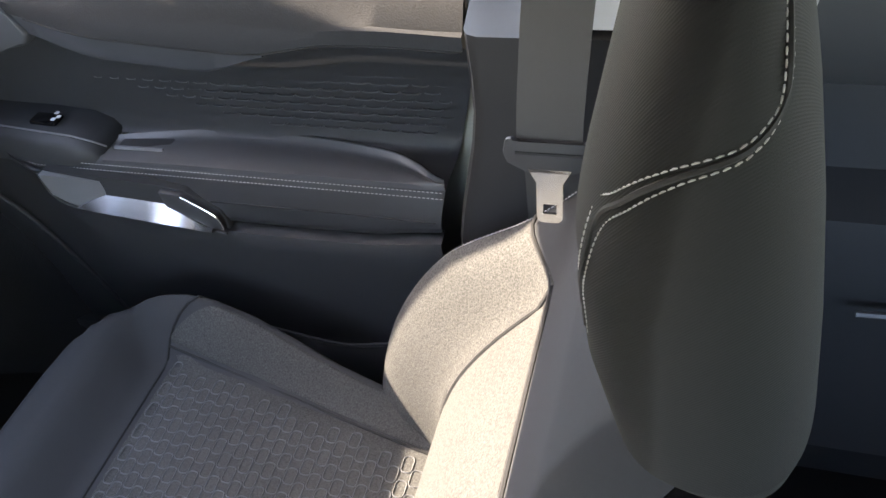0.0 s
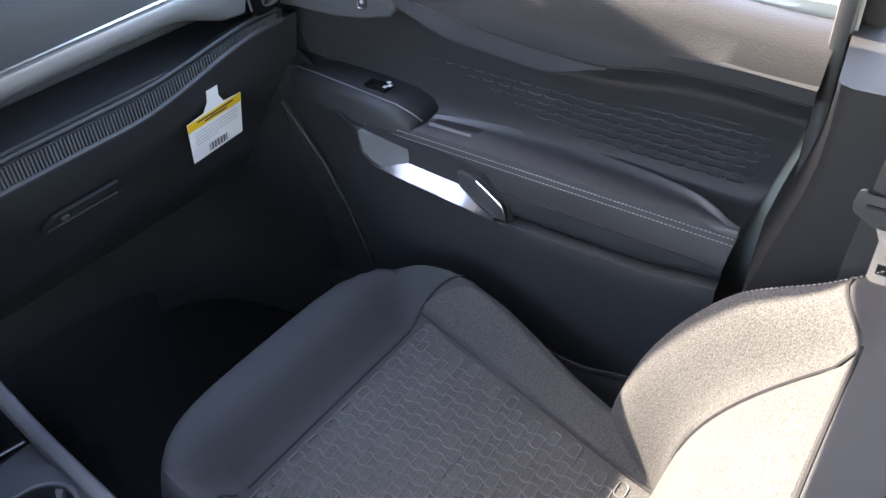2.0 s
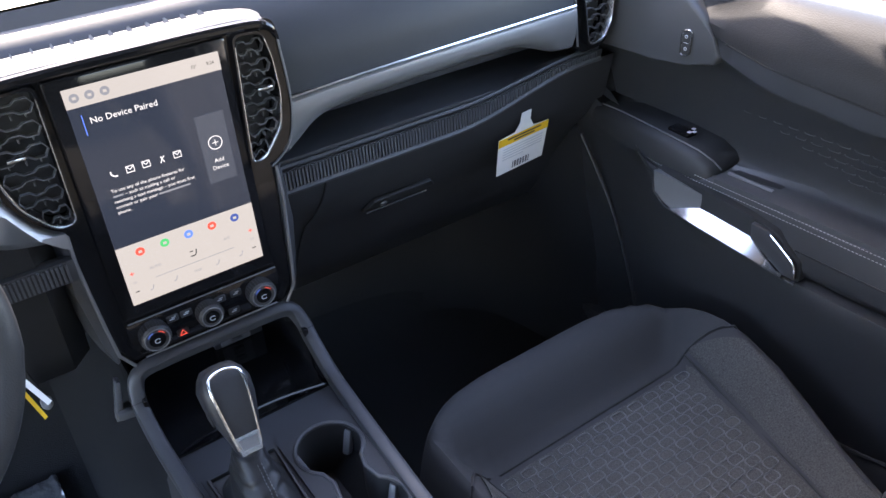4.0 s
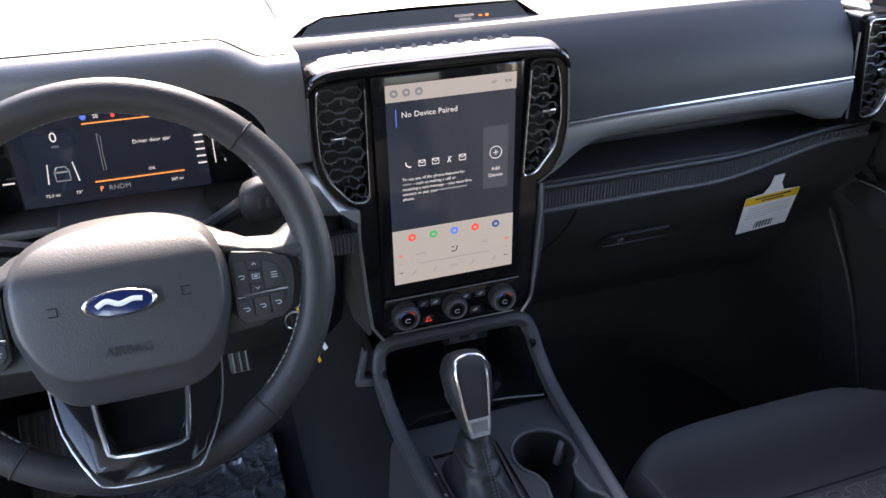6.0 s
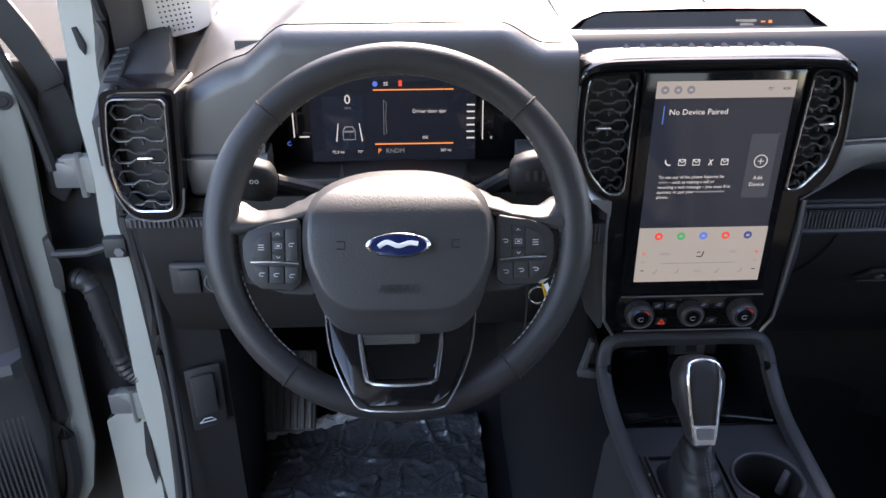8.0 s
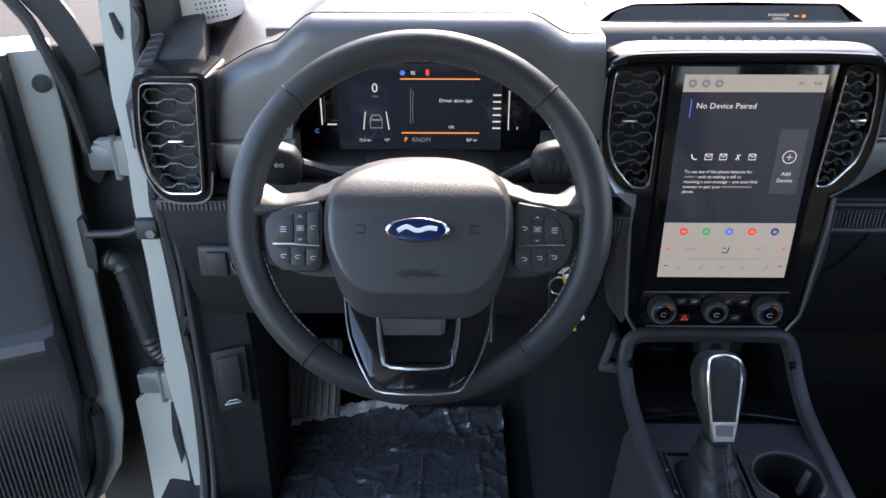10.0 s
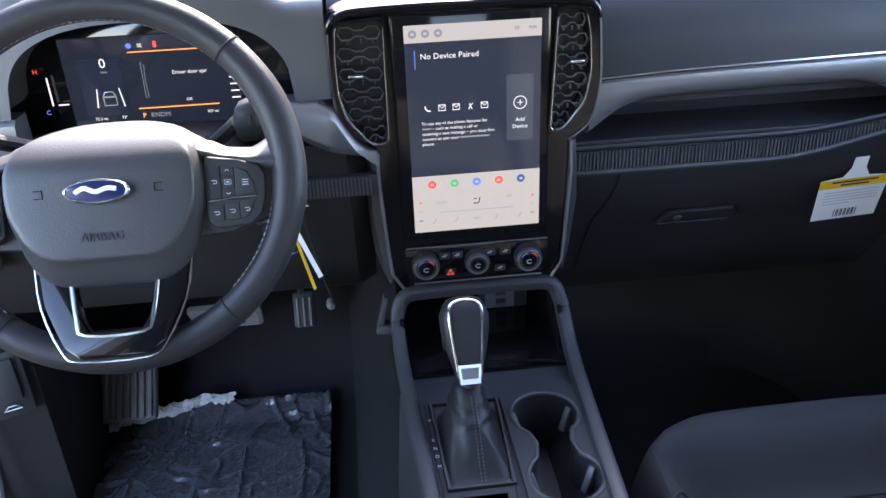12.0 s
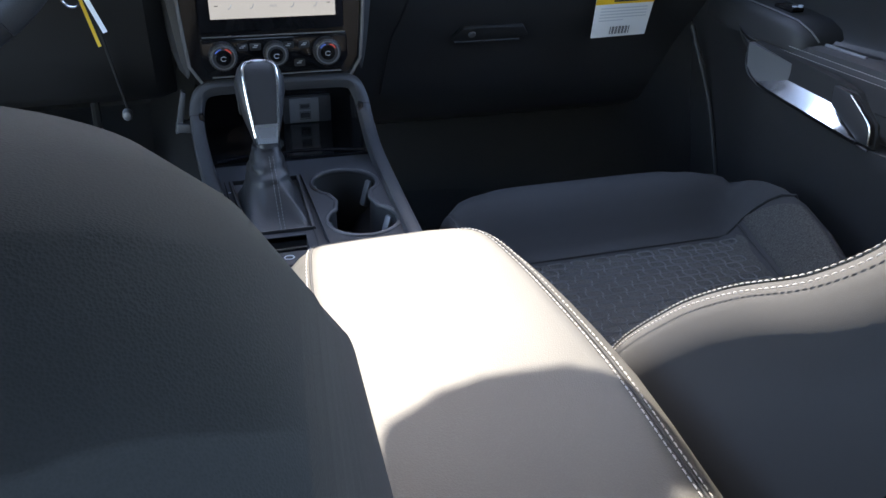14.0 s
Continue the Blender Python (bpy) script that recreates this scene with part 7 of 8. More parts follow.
# painted lower corner of the body under the hinges, with a drain slot
bm = bmesh.new()
loft(bm, [[(-0.775, y, z) for y, z in ((0.895, 0.29), (0.94, 0.29), (0.94, -0.05), (0.86, -0.05), (0.885, 0.08), (0.893, 0.18))], [(-0.80, y, z) for y, z in ((0.897, 0.28), (0.94, 0.28), (0.94, -0.05), (0.87, -0.05), (0.89, 0.08), (0.896, 0.18))], [(-0.845, y, z) for y, z in ((0.905, 0.24), (0.94, 0.24), (0.94, -0.05), (0.885, -0.05), (0.897, 0.07), (0.903, 0.15))]])
part("wall_corner", bm, "paint", kind="structure", label="pale grey-green painted lower body corner below the hinges", category="car body")
bm = bmesh.new()
prism(bm, [(-0.782, 0.886, 0.25), (-0.776, 0.886, 0.25), (-0.774, 0.880, 0.15), (-0.781, 0.880, 0.13), (-0.788, 0.884, 0.19)], (0, 0.004, 0), 0.001)
part("drain_slot", bm, "seam", kind="structure", label="dark slot in the painted door post", category="car body")
bm = bmesh.new()
prism(bm, [(-0.757, 0.8715, 0.845), (-0.751, 0.8715, 0.846), (-0.744, 0.8715, 0.826), (-0.747, 0.8715, 0.812), (-0.753, 0.8715, 0.822)], (0, 0.003, 0), 0.001)
part("drain_slot", bm, "seam", kind="structure", label="dark slot in the painted door post", category="car body")
# inner and outer covers of the driver's windscreen pillar
bm = bmesh.new()
loft(bm, [[(-0.712 + k, y, z), (-0.697 + k, y + 0.02, z + 0.004), (-0.690 + k, y + 0.06, z), (-0.70 + k, y + 0.12, z - 0.02), (-0.73 + k, y + 0.10, z - 0.02)] for y, z, k in ((0.875, 0.80, 0.0), (0.865, 0.86, 0.004), (0.80, 0.94, 0.014), (0.70, 1.03, 0.02))])
part("pillar_edge", bm, "black", kind="structure", label="black inner edge of the windscreen pillar", category="trim")
bm = bmesh.new()
loft(bm, [[(-0.705 + k, y, z), (-0.690 + k, y - 0.012, z + 0.001), (-0.660 + k, y + 0.0, z), (-0.640 + k, y + 0.03, z), (-0.630 + k, y + 0.075, z), (-0.645 + k, y + 0.11, z), (-0.70 + k, y + 0.12, z)] for y, z, k in ((0.945, 0.818, 0.0), (0.935, 0.86, 0.002), (0.885, 0.93, 0.008), (0.79, 1.02, 0.02), (0.70, 1.09, 0.03))])
cover = tagged(part("pillar_cover", bm, "trimlight"), "light grey trim cover of the windscreen pillar with speaker holes", "pillar trim", kind="structure")
bm = bmesh.new()
for i in range(7):
    for j in range(9):
        disc(bm, (-0.668 + 0.0045 * i + 0.001 * j, 0.934 + 0.0052 * i - 0.0055 * j, 0.826 + 0.007 * j), 0.0011, (0.55, -0.83, 0), 0.002, 6)
part("speaker_hole", bm, "seam", cover, kind="stuff")
# bonnet release on the kick panel
bm = bmesh.new()
prism(bm, [(-0.700, 0.868, 0.36), (-0.652, 0.884, 0.362), (-0.652, 0.884, 0.255), (-0.700, 0.868, 0.250)], (0.002, -0.006, 0), 0.003)
rel = tagged(part("bonnet_release", bm, "black"), "black bonnet release lever on the kick panel", "lever")
bm = bmesh.new()
prism(bm, [(-0.691, 0.862, 0.352), (-0.660, 0.8725, 0.353), (-0.660, 0.8725, 0.285), (-0.691, 0.862, 0.280)], (0.002, -0.006, 0), 0.003)
part("lever", bm, "plastic", rel)
bm = bmesh.new()
tube(bm, [(-0.687, 0.8595, 0.268), (-0.680, 0.861, 0.275), (-0.670, 0.8645, 0.275), (-0.664, 0.867, 0.269)], 0.0009, 5, loop=True, up=(0, 1, 0))
part("lever_symbol", bm, "palegrey", rel)

for s in (-1, 1):
    bm = bmesh.new()
    rounded(bm, (s * 0.7175, 0.0885, 0.62), (0.005, 0.010, 1.10), 0.001)
    part("door_frame_edge", bm, "paint", kind="structure", label="pale painted edge of the centre pillar", category="car body")

# ---- open driver's door (own space: y runs back from the hinge edge as minus, x out of its inner face) ----
HINGE = Matrix.Translation((-0.85, 0.88, 0.0)) @ Matrix.Rotation(radians(-66), 4, "Z")
ddoor = thing("driver_door", "open driver's door with pale painted edge and black seal", "car door", turn=HINGE)


def door_edge(z):
    """How far back the door's front edge lies at a height."""
    return step(z, [(0.05, 0.11), (0.09, 0.055), (0.14, 0.022), (0.22, 0.006), (0.40, 0.0), (0.60, -0.004), (0.70, -0.010), (0.82, -0.006)])


bm = bmesh.new()
levels = [0.05, 0.07, 0.09, 0.115, 0.14, 0.18, 0.22, 0.3, 0.4, 0.5, 0.6, 0.7, 0.76, 0.80]
loft(bm, [[(-0.010, -door_edge(z) - 0.0, z), (-0.003, -door_edge(z) - 0.003, z), (0.0, -door_edge(z) - 0.009, z), (0.0, -1.0, z), (-0.09, -1.0, z), (-0.09, -door_edge(z) - 0.02, z), (-0.06, -door_edge(z), z)] for z in levels])
part("door_shell", bm, "paint", ddoor, "pale grey-green painted door shell", local=True)
bm = bmesh.new()
prof_ = [(0.08, 0.035), (0.14, 0.05), (0.30, 0.056), (0.385, 0.060), (0.41, 0.075), (0.425, 0.082), (0.438, 0.078), (0.445, 0.058), (0.52, 0.046), (0.62, 0.05), (0.68, 0.066), (0.74, 0.066), (0.775, 0.04)]
loft(bm, [[(0.004, -0.054 - c, z), (x * 0.5, -0.056 - c, z), (x * 0.85, -0.062 - c, z), (x, -0.075 - c, z), (x, -0.97, z), (0.004, -0.97, z)] for z, x, c in [(z, x, max(0.0, door_edge(z) - 0.004)) for z, x in prof_]])
dpanel = part("door_panel", bm, "panel", ddoor, "charcoal door panel", local=True)
bm = bmesh.new()
for i in range(34):
    rounded(bm, (0.0565, -0.082 - 0.0062 * i, 0.25), (0.003, 0.0028, 0.24), 0.0)
part("speaker_grille", bm, "plastic", dpanel, "finely ribbed speaker grille", local=True, kind="stuff")
bm = bmesh.new()
tube(bm, smooth([(0.006, -0.10, 0.065), (0.008, -0.068, 0.12), (0.010, -0.044, 0.2), (0.010, -0.043, 0.40), (0.010, -0.045, 0.60), (0.010, -0.048, 0.72), (0.010, -0.05, 0.80)], 6), 0.0115, 8)
part("edge_seal", bm, "rubber", ddoor, "black rubber door seal", local=True)
bm = bmesh.new()
tube(bm, smooth([(-0.006, 0.026, 0.66), (-0.006, 0.022, 0.70), (-0.006, 0.014, 0.75), (-0.006, 0.0, 0.80), (-0.006, -0.012, 0.84), (-0.006, -0.05, 0.90)], 6), 0.008, 8)
part("edge_seal", bm, "rubber", ddoor, local=True)
bm = bmesh.new()
prism(bm, [(-0.012, y, z) for y, z in ((0.064, 0.769), (0.057, 0.791), (0.041, 0.834), (0.020, 0.875), (-0.03, 0.945), (-0.10, 1.01), (-0.18, 1.06), (-0.18, 1.02), (-0.08, 0.94), (-0.02, 0.875), (0.002, 0.835), (0.018, 0.80), (0.032, 0.757))], (-0.03, 0, 0), 0.004)
part("window_frame", bm, "black", ddoor, "black front corner of the door's window frame", local=True)
bm = bmesh.new()
prism(bm, [(-0.03, y, z) for y, z in ((0.075, 0.70), (0.062, 0.765), (0.030, 0.757), (0.020, 0.70), (0.012, 0.62), (0.03, 0.60), (0.05, 0.63))], (-0.03, 0, 0), 0.006)
part("edge_flange", bm, "black", ddoor, "black flange along the door's edge", local=True)
bm = bmesh.new()
disc(bm, (0.0, -0.010, 0.7585), 0.0115, (1, 0, 0), 0.004, 18, 0.001)
plug = part("plug", bm, "rubber", ddoor, "round black rubber plug", local=True)
bm = bmesh.new()
disc(bm, (0.004, -0.010, 0.7585), 0.0065, (1, 0, 0), 0.002, 16, 0.001)
part("plug_centre", bm, "rubber", plug, local=True)
bm = bmesh.new()
tube(bm, smooth([(-0.06, -0.22, 1.02), (-0.07, -0.40, 1.12), (-0.08, -0.75, 1.16), (-0.08, -0.95, 1.14)], 5), 0.022, 8)
part("window_frame", bm, "black", ddoor, "black door window frame", local=True)
bm = bmesh.new()
sheet(bm, lambda u, v: (-0.035 - 0.045 * v, -0.10 - 0.86 * u, 0.785 + 0.34 * v * min(1, 0.3 + 2 * u)), span(0, 1, 6), span(0, 1, 4))
g = part("window_pane", bm, "glass", ddoor, "clear door window", local=True)
g.visible_shadow = False
# hinges in darkened body paint, knuckles grey: the shade there is in the colours
for z in (0.655, 0.283):
    bm = bmesh.new()
    prism(bm, [(-0.768, 0.884, z + 0.026), (-0.768, 0.884, z - 0.026), (-0.790, 0.884, z - 0.024), (-0.797, 0.884, z - 0.006), (-0.790, 0.884, z), (-0.797, 0.884, z + 0.008), (-0.80, 0.884, z + 0.018), (-0.815, 0.884, z + 0.018), (-0.815, 0.884, z + 0.024)], (0, 0.02, 0), 0.003)
    h = part("hinge", bm, "shadedpaint", ddoor, "pale painted door hinge")
    bm = bmesh.new()
    prism(bm, [(-0.83, 0.892, z + 0.016), (-0.796, 0.892, z + 0.016), (-0.788, 0.892, z), (-0.796, 0.892, z - 0.021), (-0.83, 0.892, z - 0.021)], (0, 0.02, 0), 0.004)
    part("knuckle", bm, "grey", h, "hinge knuckle in grey, its shade put into the colour")
    bm = bmesh.new()
    tube(bm, [(-0.790, 0.888, z - 0.03), (-0.790, 0.888, z + 0.03)], 0.005, 10)
    part("pin", bm, "band", h)
bm = bmesh.new()
tube(bm, smooth([(-0.835, 0.895, 0.50), (-0.81, 0.885, 0.49), (-0.80, 0.885, 0.42), (-0.79, 0.885, 0.36), (-0.775, 0.89, 0.335)], 9), [0.013 + 0.0022 * (i % 2) for i in range(37)], 12)
tagged(part("wiring_boot", bm, "rubber"), "ribbed black rubber wiring boot between door and post", "cable boot")
strap = thing("check_strap", "black door check strap bolted to the post", "check strap", (-0.80, 0.88, 0.55))
bm = bmesh.new()
tube(bm, [(-0.845, 0.872, 0.549), (-0.80, 0.874, 0.550), (-0.765, 0.874, 0.560)], 0.006, 8)
part("strap", bm, "black", strap)
bm = bmesh.new()
rounded(bm, (-0.758, 0.870, 0.560), (0.032, 0.016, 0.030), 0.005)
br_ = part("bracket", bm, "black", strap)
bm = bmesh.new()
disc(bm, (-0.752, 0.864, 0.556), 0.007, (0, -1, 0), 0.005, 6)
part("bolt", bm, "grey", br_)
bm = bmesh.new()
prism(bm, [(-0.842, 0.868, 0.575), (-0.834, 0.868, 0.53), (-0.838, 0.868, 0.49), (-0.852, 0.868, 0.50), (-0.852, 0.868, 0.57)], (-0.01, 0.02, 0), 0.002)
part("strap_housing", bm, "black", strap)

# ---- seat belt on the passenger side ----
belt = thing("seat_belt", "charcoal seat belt with a metal tongue hanging by the pillar", "seat belt", (0.60, 0.0, 0.6))
bm = bmesh.new()
line = smooth([(0.533, -0.009, 0.688), (0.538, -0.011, 0.73), (0.551, -0.018, 0.82), (0.563, -0.035, 0.98), (0.572, -0.055, 1.10)], 6)
loft(bm, [[p + Vector((0.004 * s, 0.0255 * w, 0)) for s, w in ((1, -1), (1, 1), (0.6, 1), (0.6, -1))] for p in line])
part("webbing", bm, "belt", belt, "woven charcoal webbing")
bm = bmesh.new()
loft(bm, [[p + Vector((0.004 * s, 0.024 * w, 0)) for s, w in ((1, -1), (1, 1), (0.6, 1), (0.6, -1))] for p in smooth([(0.538, -0.01, 0.683), (0.585, 0.0, 0.60), (0.62, 0.01, 0.30), (0.63, 0.02, 0.12)], 5)])
part("webbing", bm, "belt", belt)
T_ = Matrix.Translation((0.530, -0.011, 0.684)) @ Matrix.Rotation(radians(-90), 4, "Z") @ Matrix.Rotation(radians(80), 4, "X")
flat = lambda u, v, w=0.0: T_ @ Vector((u, v, w))
bm = bmesh.new()
prism(bm, [flat(u, v, -0.002) for u, v in ((-0.037, 0.002), (-0.035, 0.014), (-0.029, 0.016), (-0.025, 0.011), (0.025, 0.011), (0.029, 0.016), (0.035, 0.014), (0.037, 0.002), (0.034, -0.006), (0.016, -0.015), (-0.016, -0.015), (-0.034, -0.006))], (T_.to_3x3() @ Vector((0, 0, 0.0055))), 0.002)
tong = part("tongue_grip", bm, "plastic", belt, "dark plastic belt tongue grip")
bm = bmesh.new()
fr = [(-0.017, -0.010), (0.017, -0.010), (0.0105, -0.022), (0.0105, -0.054), (0.007, -0.058), (-0.007, -0.058), (-0.0105, -0.054), (-0.0105, -0.022)]
hole = [(-0.0055, -0.041), (0.0055, -0.041), (0.0055, -0.050), (-0.0055, -0.050)]
plate(bm, fr, [hole], lambda u, v: flat(u, v, 0.0035), T_.to_3x3() @ Vector((0, 0, -0.003)))
part("tongue_plate", bm, "chrome", tong, "bright steel tongue plate")
bm = bmesh.new()
rounded(bm, (0, 0, 0), (0.054, 0.003, 0.0012), 0.0006, 1)
bmesh.ops.transform(bm, matrix=T_ @ Matrix.Translation((0, 0.0035, 0.0040)), verts=bm.verts)
part("belt_slot", bm, "seam", tong)

# ---- rear bench and rear doors, dimly seen behind the front seats ----
bench = thing("rear_bench", "dark cloth rear bench seat", "bench seat", (0, -1.0, 0))
bm = bmesh.new()
rounded(bm, (0, -0.95, 0.22), (1.24, 0.5, 0.16), 0.05, 4)
part("cushion", bm, "fabric", bench)
bm = bmesh.new()
rounded(bm, (0, -1.26, 0.55), (1.24, 0.14, 0.62), 0.05, 4, Matrix.Rotation(0.2, 3, "X"))
part("backrest", bm, "fabric", bench)
for s in (-1, 1):
    rd = thing("rear_door", "closed charcoal rear door panel with a pale pull", "car door", (s * 0.74, -0.7, 0), group="rear doors")
    bm = bmesh.new()
    loft(bm, [[(s * x, y, z) for x, z in ((0.76, 0.75), (0.70, 0.755), (0.685, 0.70), (0.70, 0.655), (0.745, 0.62), (0.75, 0.52), (0.69, 0.50), (0.69, 0.41), (0.71, 0.38), (0.71, 0.08), (0.76, 0.08))] for y in (-0.17, -0.6, -1.3)])
    part("door_panel", bm, "panel", rd)
    bm = bmesh.new()
    tube(bm, [(s * 0.686, -0.30, 0.375), (s * 0.686, -0.62, 0.39)], 0.004, 6)
    part("pull_lip", bm, "band", rd, "satin chrome pull lip")

# ---- floor mat film, pedals ----
bm = bmesh.new()
crease = lambda x, y: max(0.0, 1 - 9 * abs(noise.noise((x * 7 + 1.5 * noise.noise((x * 5, y * 4, 9.0)), y * 16, 2.0)))) ** 2
sheet(bm, lambda x, y: (x, y, 0.018 + 0.003 * noise.noise((x * 9, y * 12, 0.3)) + 0.0012 * noise.noise((x * 34, y * 38, 5.0)) + 0.0055 * crease(x * 1.6 + y, y * 0.9 - 0.5 * x) + 0.0060 * crease(y * 1.3 + 4, x * 1.1) + 0.0022 * abs(noise.noise((x * 70 + 20 * y, y * 60, 5.0))) + 0.02 * ease((y - 1.09) / 0.06)), span(-0.685, -0.245, 130), span(0.62, 1.15, 150), thick=(0, 0, -0.004))
mat_ = tagged(part("floor_mat", bm, "film", sharp=80), "black floor mat under crinkled clear protective film", "floor mat")
# fold of the clear film; pale base colour stands in for its highlights
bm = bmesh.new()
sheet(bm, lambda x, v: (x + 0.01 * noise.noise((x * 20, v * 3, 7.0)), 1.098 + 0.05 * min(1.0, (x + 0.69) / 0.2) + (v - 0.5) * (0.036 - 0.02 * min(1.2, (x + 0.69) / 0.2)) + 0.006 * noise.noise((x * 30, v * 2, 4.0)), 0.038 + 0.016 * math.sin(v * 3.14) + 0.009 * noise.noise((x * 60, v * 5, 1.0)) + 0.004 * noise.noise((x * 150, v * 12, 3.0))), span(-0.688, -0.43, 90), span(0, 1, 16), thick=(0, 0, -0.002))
part("film_fold", bm, "fold", mat_, "crinkled fold of the film, its shine painted pale", sharp=25)
bm = bmesh.new()
prism(bm, [Vector((-0.426 + 1.12 * u, 1.190 - 0.45 * v, 0.196 + 0.88 * v)) for u, v in ((-0.060, 0.030), (-0.052, 0.035), (0.056, 0.036), (0.062, 0.030), (0.060, -0.026), (0.052, -0.033), (-0.045, -0.034), (-0.053, -0.028))], (0, 0.012, 0.006), 0.003)
br = tagged(part("brake_pedal", bm, "pedal"), "wide grey rubber brake pedal on its arm", "pedal")
bm = bmesh.new()
tube(bm, [(-0.42, 1.21, 0.20), (-0.42, 1.30, 0.42)], 0.009, 8)
part("arm", bm, "seam", br)
for i in range(9):
    bm = bmesh.new()
    v = -0.026 + i * 0.0066
    rounded(bm, (-0.425, 1.1885 - 0.45 * v, 0.197 + 0.88 * v), (0.116, 0.003, 0.0028), 0.0008, 1)
    part("rib", bm, "pedal", br)
bm = bmesh.new()
rounded(bm, (-0.281, 1.21, 0.19), (0.042, 0.014, 0.068), 0.005, 2, Matrix.Rotation(-0.5, 3, "X"))
ac = tagged(part("accelerator_pedal", bm, "black"), "narrow ribbed black accelerator pedal on its arm", "pedal")
for i in range(3):
    bm = bmesh.new()
    rounded(bm, (-0.293 + i * 0.012, 1.2, 0.19), (0.004, 0.006, 0.056), 0.001, 1, Matrix.Rotation(-0.5, 3, "X"))
    part("rib", bm, "pedal", ac)
bm = bmesh.new()
tube(bm, [(-0.285, 1.22, 0.20), (-0.285, 1.29, 0.42)], 0.008, 8)
part("arm", bm, "seam", ac)
bm = bmesh.new()
rounded(bm, (-0.61, 1.13, 0.12), (0.11, 0.02, 0.15), 0.006, 2, Matrix.Rotation(-0.75, 3, "X"))
fr_ = tagged(part("footrest", bm, "footgrey"), "grey ribbed footrest beside the pedals", "footrest")
for i in range(8):
    bm = bmesh.new()
    rounded(bm, (-0.655 + i * 0.013, 1.121, 0.127), (0.006, 0.012, 0.14), 0.001, 1, Matrix.Rotation(-0.75, 3, "X"))
    part("rib", bm, "footgrey", fr_)

# ---- joint beside the knee panel ----
bm = bmesh.new()
tube(bm, smooth([(-0.222, 0.796, 0.575), (-0.213, 0.823, 0.50), (-0.206, 0.872, 0.42), (-0.204, 0.893, 0.393)], 5), 0.0022, 6)
part("panel_joint", bm, "seam", dash)
bm = bmesh.new()
loft(bm, [[(-0.205 + 0.007 * k * math.cos(a), 0.895 - 0.016 * h, 0.385 + 0.008 * k * math.sin(a)) for a in span(0, 2 * math.pi, 14)[:-1]] for h, k in ((0, 0.6), (0.3, 1.0), (0.8, 1.0), (1.1, 0.7), (1.2, 0.2))])
part("trim_clip", bm, "grey", dash, "small round grey trim clip")

# ---- key with its tags in the ignition ----
key = thing("ignition_key", "key with white and yellow paper tags in the ignition lock", "key", (-0.235, 0.70, 0.60))
bm = bmesh.new()
disc(bm, (-0.262, 0.715, 0.618), 0.018, (0.6, -0.8, 0.1), 0.02, 20, 0.003)
part("lock", bm, "grey", key, "round grey ignition lock")
bm = bmesh.new()
tube(bm, [(-0.225 + 0.010 * math.cos(a), 0.675, 0.586 + 0.011 * math.sin(a)) for a in span(0, 6.2832, 16)[:-1]], 0.0015, 5, loop=True, up=(0, 1, 0))
part("key_ring", bm, "chrome", key)
bm = bmesh.new()
rounded(bm, (-0.242, 0.69, 0.602), (0.03, 0.012, 0.022), 0.005)
part("key_head", bm, "black", key)
for dx, mat, ln in ((0.012, "white", 0.06), (0.004, "yellow", 0.075)):
    bm = bmesh.new()
    a, b = Vector((-0.222 + dx * 0.4, 0.672, 0.612 - 0.01)), Vector((-0.208 + dx, 0.662, 0.61 - ln))
    n_ = Vector((0.0022, 0.0013, 0.0006)) * (1 if mat == "white" else 0.7)
    loft(bm, [[a - n_, a + n_, a + n_ + Vector((0, 0.0008, 0)), a - n_ + Vector((0, 0.0008, 0))], [b - n_, b + n_, b + n_ + Vector((0, 0.0008, 0)), b - n_ + Vector((0, 0.0008, 0))]])
    part("paper_tag", bm, mat, key, f"{mat} paper tag")

for a, b, w in ((Vector((-0.222, 0.670, 0.618)), Vector((-0.212, 0.664, 0.642)), 0.005), (Vector((-0.212, 0.664, 0.642)), Vector((-0.204, 0.668, 0.634)), 0.004), (Vector((-0.224, 0.668, 0.606)), Vector((-0.218, 0.666, 0.622)), 0.003)):
    bm = bmesh.new()
    loft(bm, [[p + Vector((q * w, -0.4 * q * w, 0.2 * q * w)) + Vector((0, d, 0)) for q, d in ((-1, 0), (0, -0.0015), (1, 0), (1, 0.0008), (0, -0.0007), (-1, 0.0008))] for p in (a, (a + b) / 2 + Vector((0.002, -0.003, 0)), b)])
    part("paper_tag", bm, "white", key, "white paper tag")

# ---- passenger's door mirror, outside the window ----
dm = thing("door_mirror", "black door mirror outside the passenger window", "mirror", (0.93, 0.86, 0.80))
bm = bmesh.new()
prism(bm, [(x, 0.86, z - 0.045) for x, z in ((0.85, 0.80), (0.87, 0.775), (1.08, 0.775), (1.10, 0.80), (1.09, 0.97), (1.06, 1.0), (0.88, 1.0), (0.86, 0.98))], (0, 0.10, 0), 0.02, 3)
dmc = part("housing", bm, "black", dm)
bm = bmesh.new()
prism(bm, [(x, 0.857, z - 0.045) for x, z in ((0.865, 0.805), (0.88, 0.79), (1.07, 0.79), (1.085, 0.805), (1.075, 0.965), (1.055, 0.985), (0.885, 0.985), (0.873, 0.972))], (0, 0.002, 0))
part("mirror_glass", bm, "chrome", dmc, "silvered mirror glass")
bm = bmesh.new()
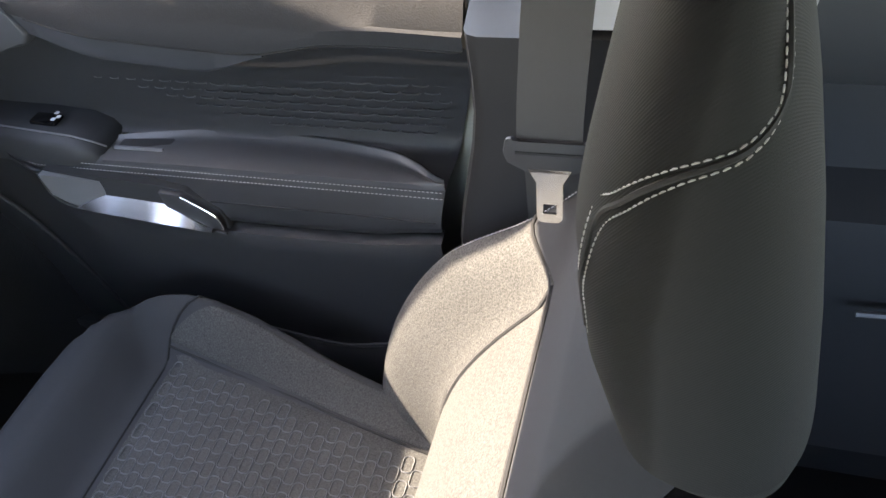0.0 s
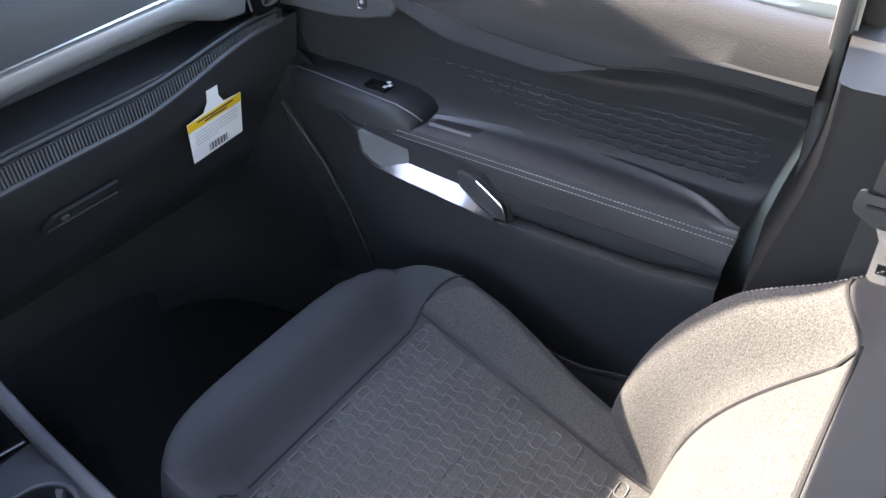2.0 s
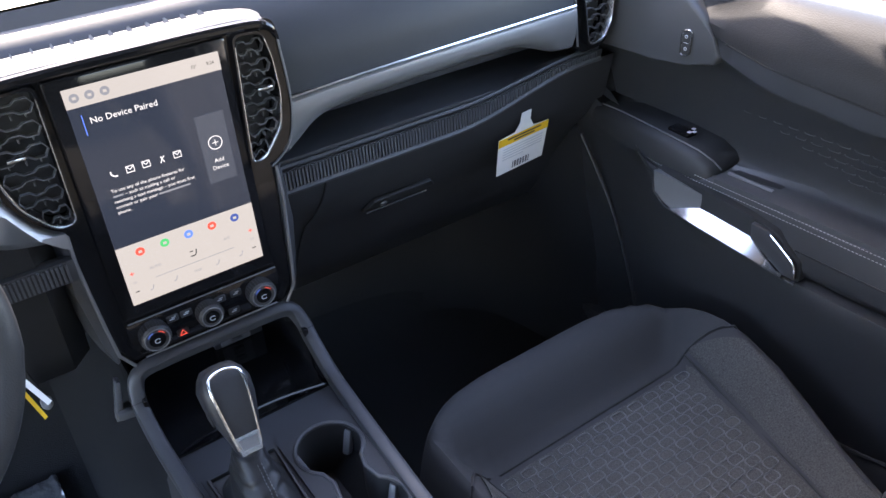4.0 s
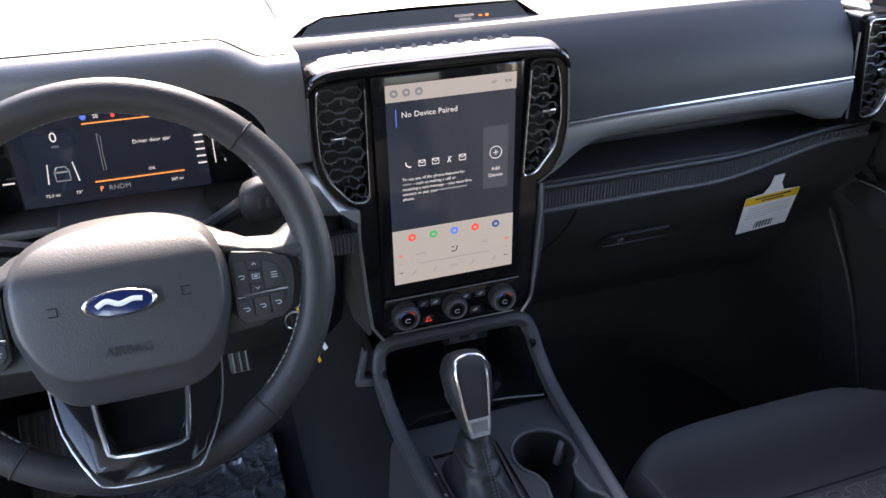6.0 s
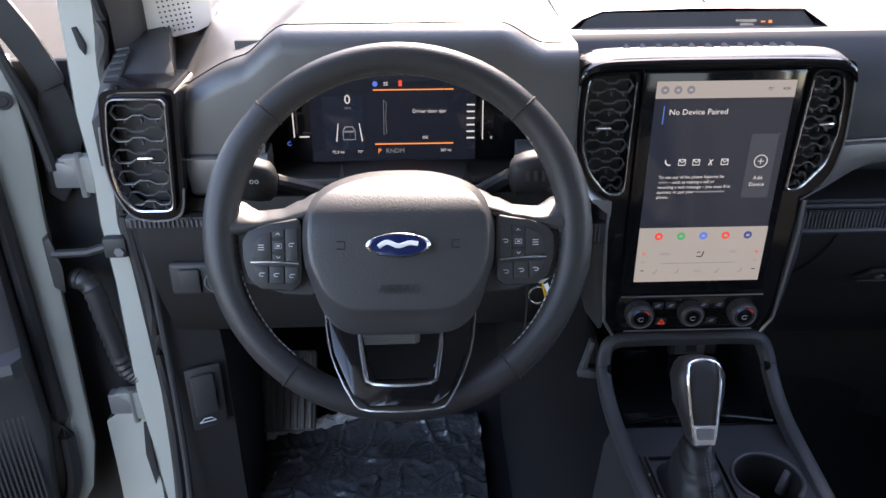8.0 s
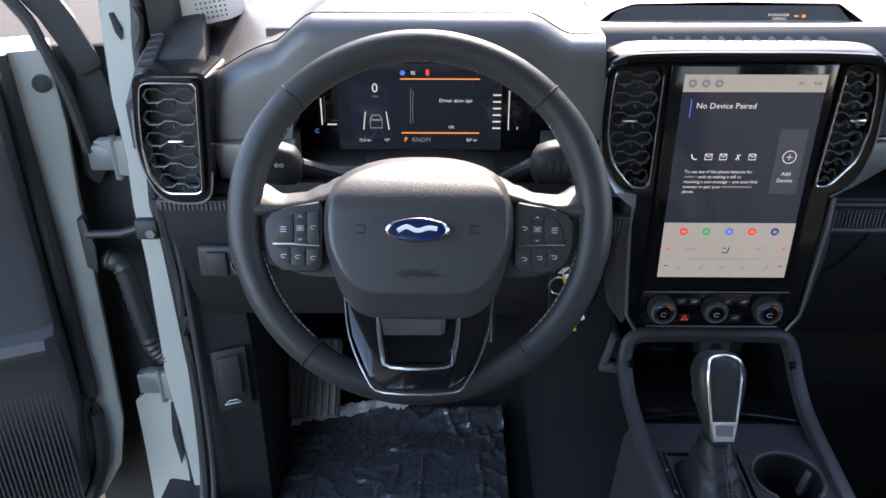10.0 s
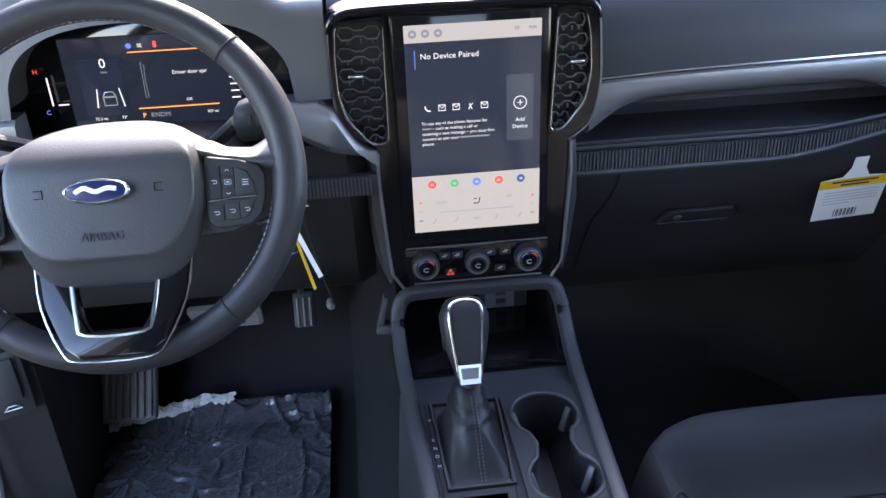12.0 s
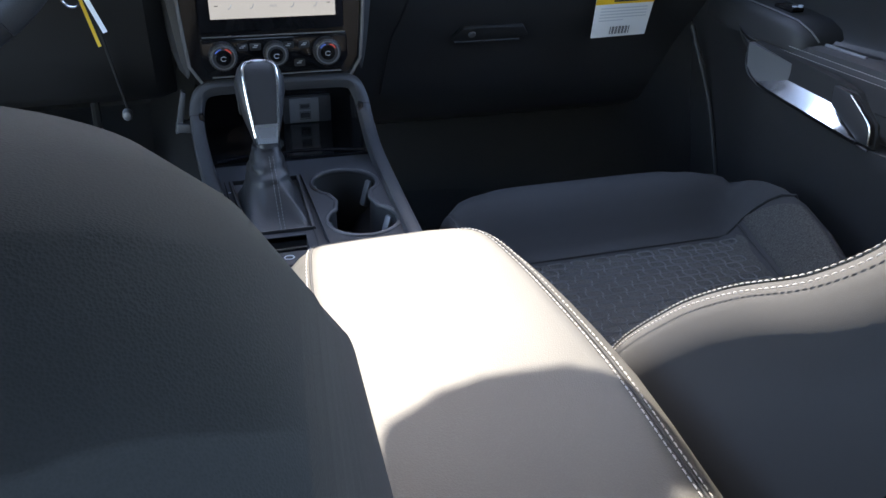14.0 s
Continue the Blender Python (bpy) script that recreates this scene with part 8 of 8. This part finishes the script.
loft(bm, [[(x, y0 + 0.5 * (y1 - y0) + 0.5 * (y1 - y0) * math.cos(b), (z0 + z1) / 2 + 0.5 * (z1 - z0) * math.sin(b)) for b in span(0, 2 * math.pi, 15)[:-1]] for x, y0, y1, z0, z1 in ((0.772, 0.835, 0.97, 0.735, 0.90), (0.79, 0.845, 0.965, 0.738, 0.88), (0.815, 0.858, 0.955, 0.742, 0.83), (0.84, 0.868, 0.95, 0.745, 0.80), (0.88, 0.872, 0.945, 0.745, 0.79))])
part("arm", bm, "grey", dm, "dark grey mirror arm and base")

# ---- airbag notice tag on the glovebox ----
tag = thing("hang_tag", "white card tag with a yellow printed stripe on the glovebox", "tag", (0.572, 0.875, 0.53))
ax, dn = Vector((0.118, 0.012, 0.0)).normalized(), Vector((0, 0.18, -0.98)).normalized()
tp = lambda u, v, w=0.0: Vector((0.503, 0.859, 0.5275)) + ax * (0.95 * u) + dn * (0.96 * v) + Vector((0, -w, 0))
bm = bmesh.new()
prism(bm, [tp(u, v) for u, v in ((0, 0), (0.036, -0.003), (0.046, -0.018), (0.047, -0.036), (0.070, -0.036), (0.070, -0.018), (0.080, -0.003), (0.117, 0), (0.113, 0.072), (0.003, 0.072))], (0, 0.0012, 0))
part("card", bm, "white", tag, "white card")
bm = bmesh.new()
prism(bm, [tp(u, v, 0.0006) for u, v in ((0.0, 0.0), (0.117, 0.0), (0.1165, 0.015), (0.0, 0.015))], (0, 0.0004, 0))
part("stripe", bm, "yellow", tag)
for v, a, b in ((0.0045, 0.020, 0.098), (0.0098, 0.035, 0.083)):
    bm = bmesh.new()
    prism(bm, [tp(u, q, 0.0012) for u, q in ((a, v - 0.0013), (b, v - 0.0013), (b, v + 0.0013), (a, v + 0.0013))], (0, 0.0004, 0))
    part("print_bar", bm, "ink", tag)
for i in range(18):
    if i % 3 != 1:
        bm = bmesh.new()
        prism(bm, [tp(u, q, 0.0012) for u, q in ((0.038 + i * 0.0022, 0.054), (0.0392 + i * 0.0022, 0.054), (0.0392 + i * 0.0022, 0.067), (0.038 + i * 0.0022, 0.067))], (0, 0.0004, 0))
        part("print_bar", bm, "ink", tag)
for i in range(5):
    bm = bmesh.new()
    v = 0.022 + i * 0.0052
    prism(bm, [tp(u, q, 0.0012) for u, q in ((0.012, v - 0.0008), (0.105 if i < 4 else 0.06, v - 0.0008), (0.105 if i < 4 else 0.06, v + 0.0008), (0.012, v + 0.0008))], (0, 0.0004, 0))
    part("print_line", bm, "palegrey", tag)
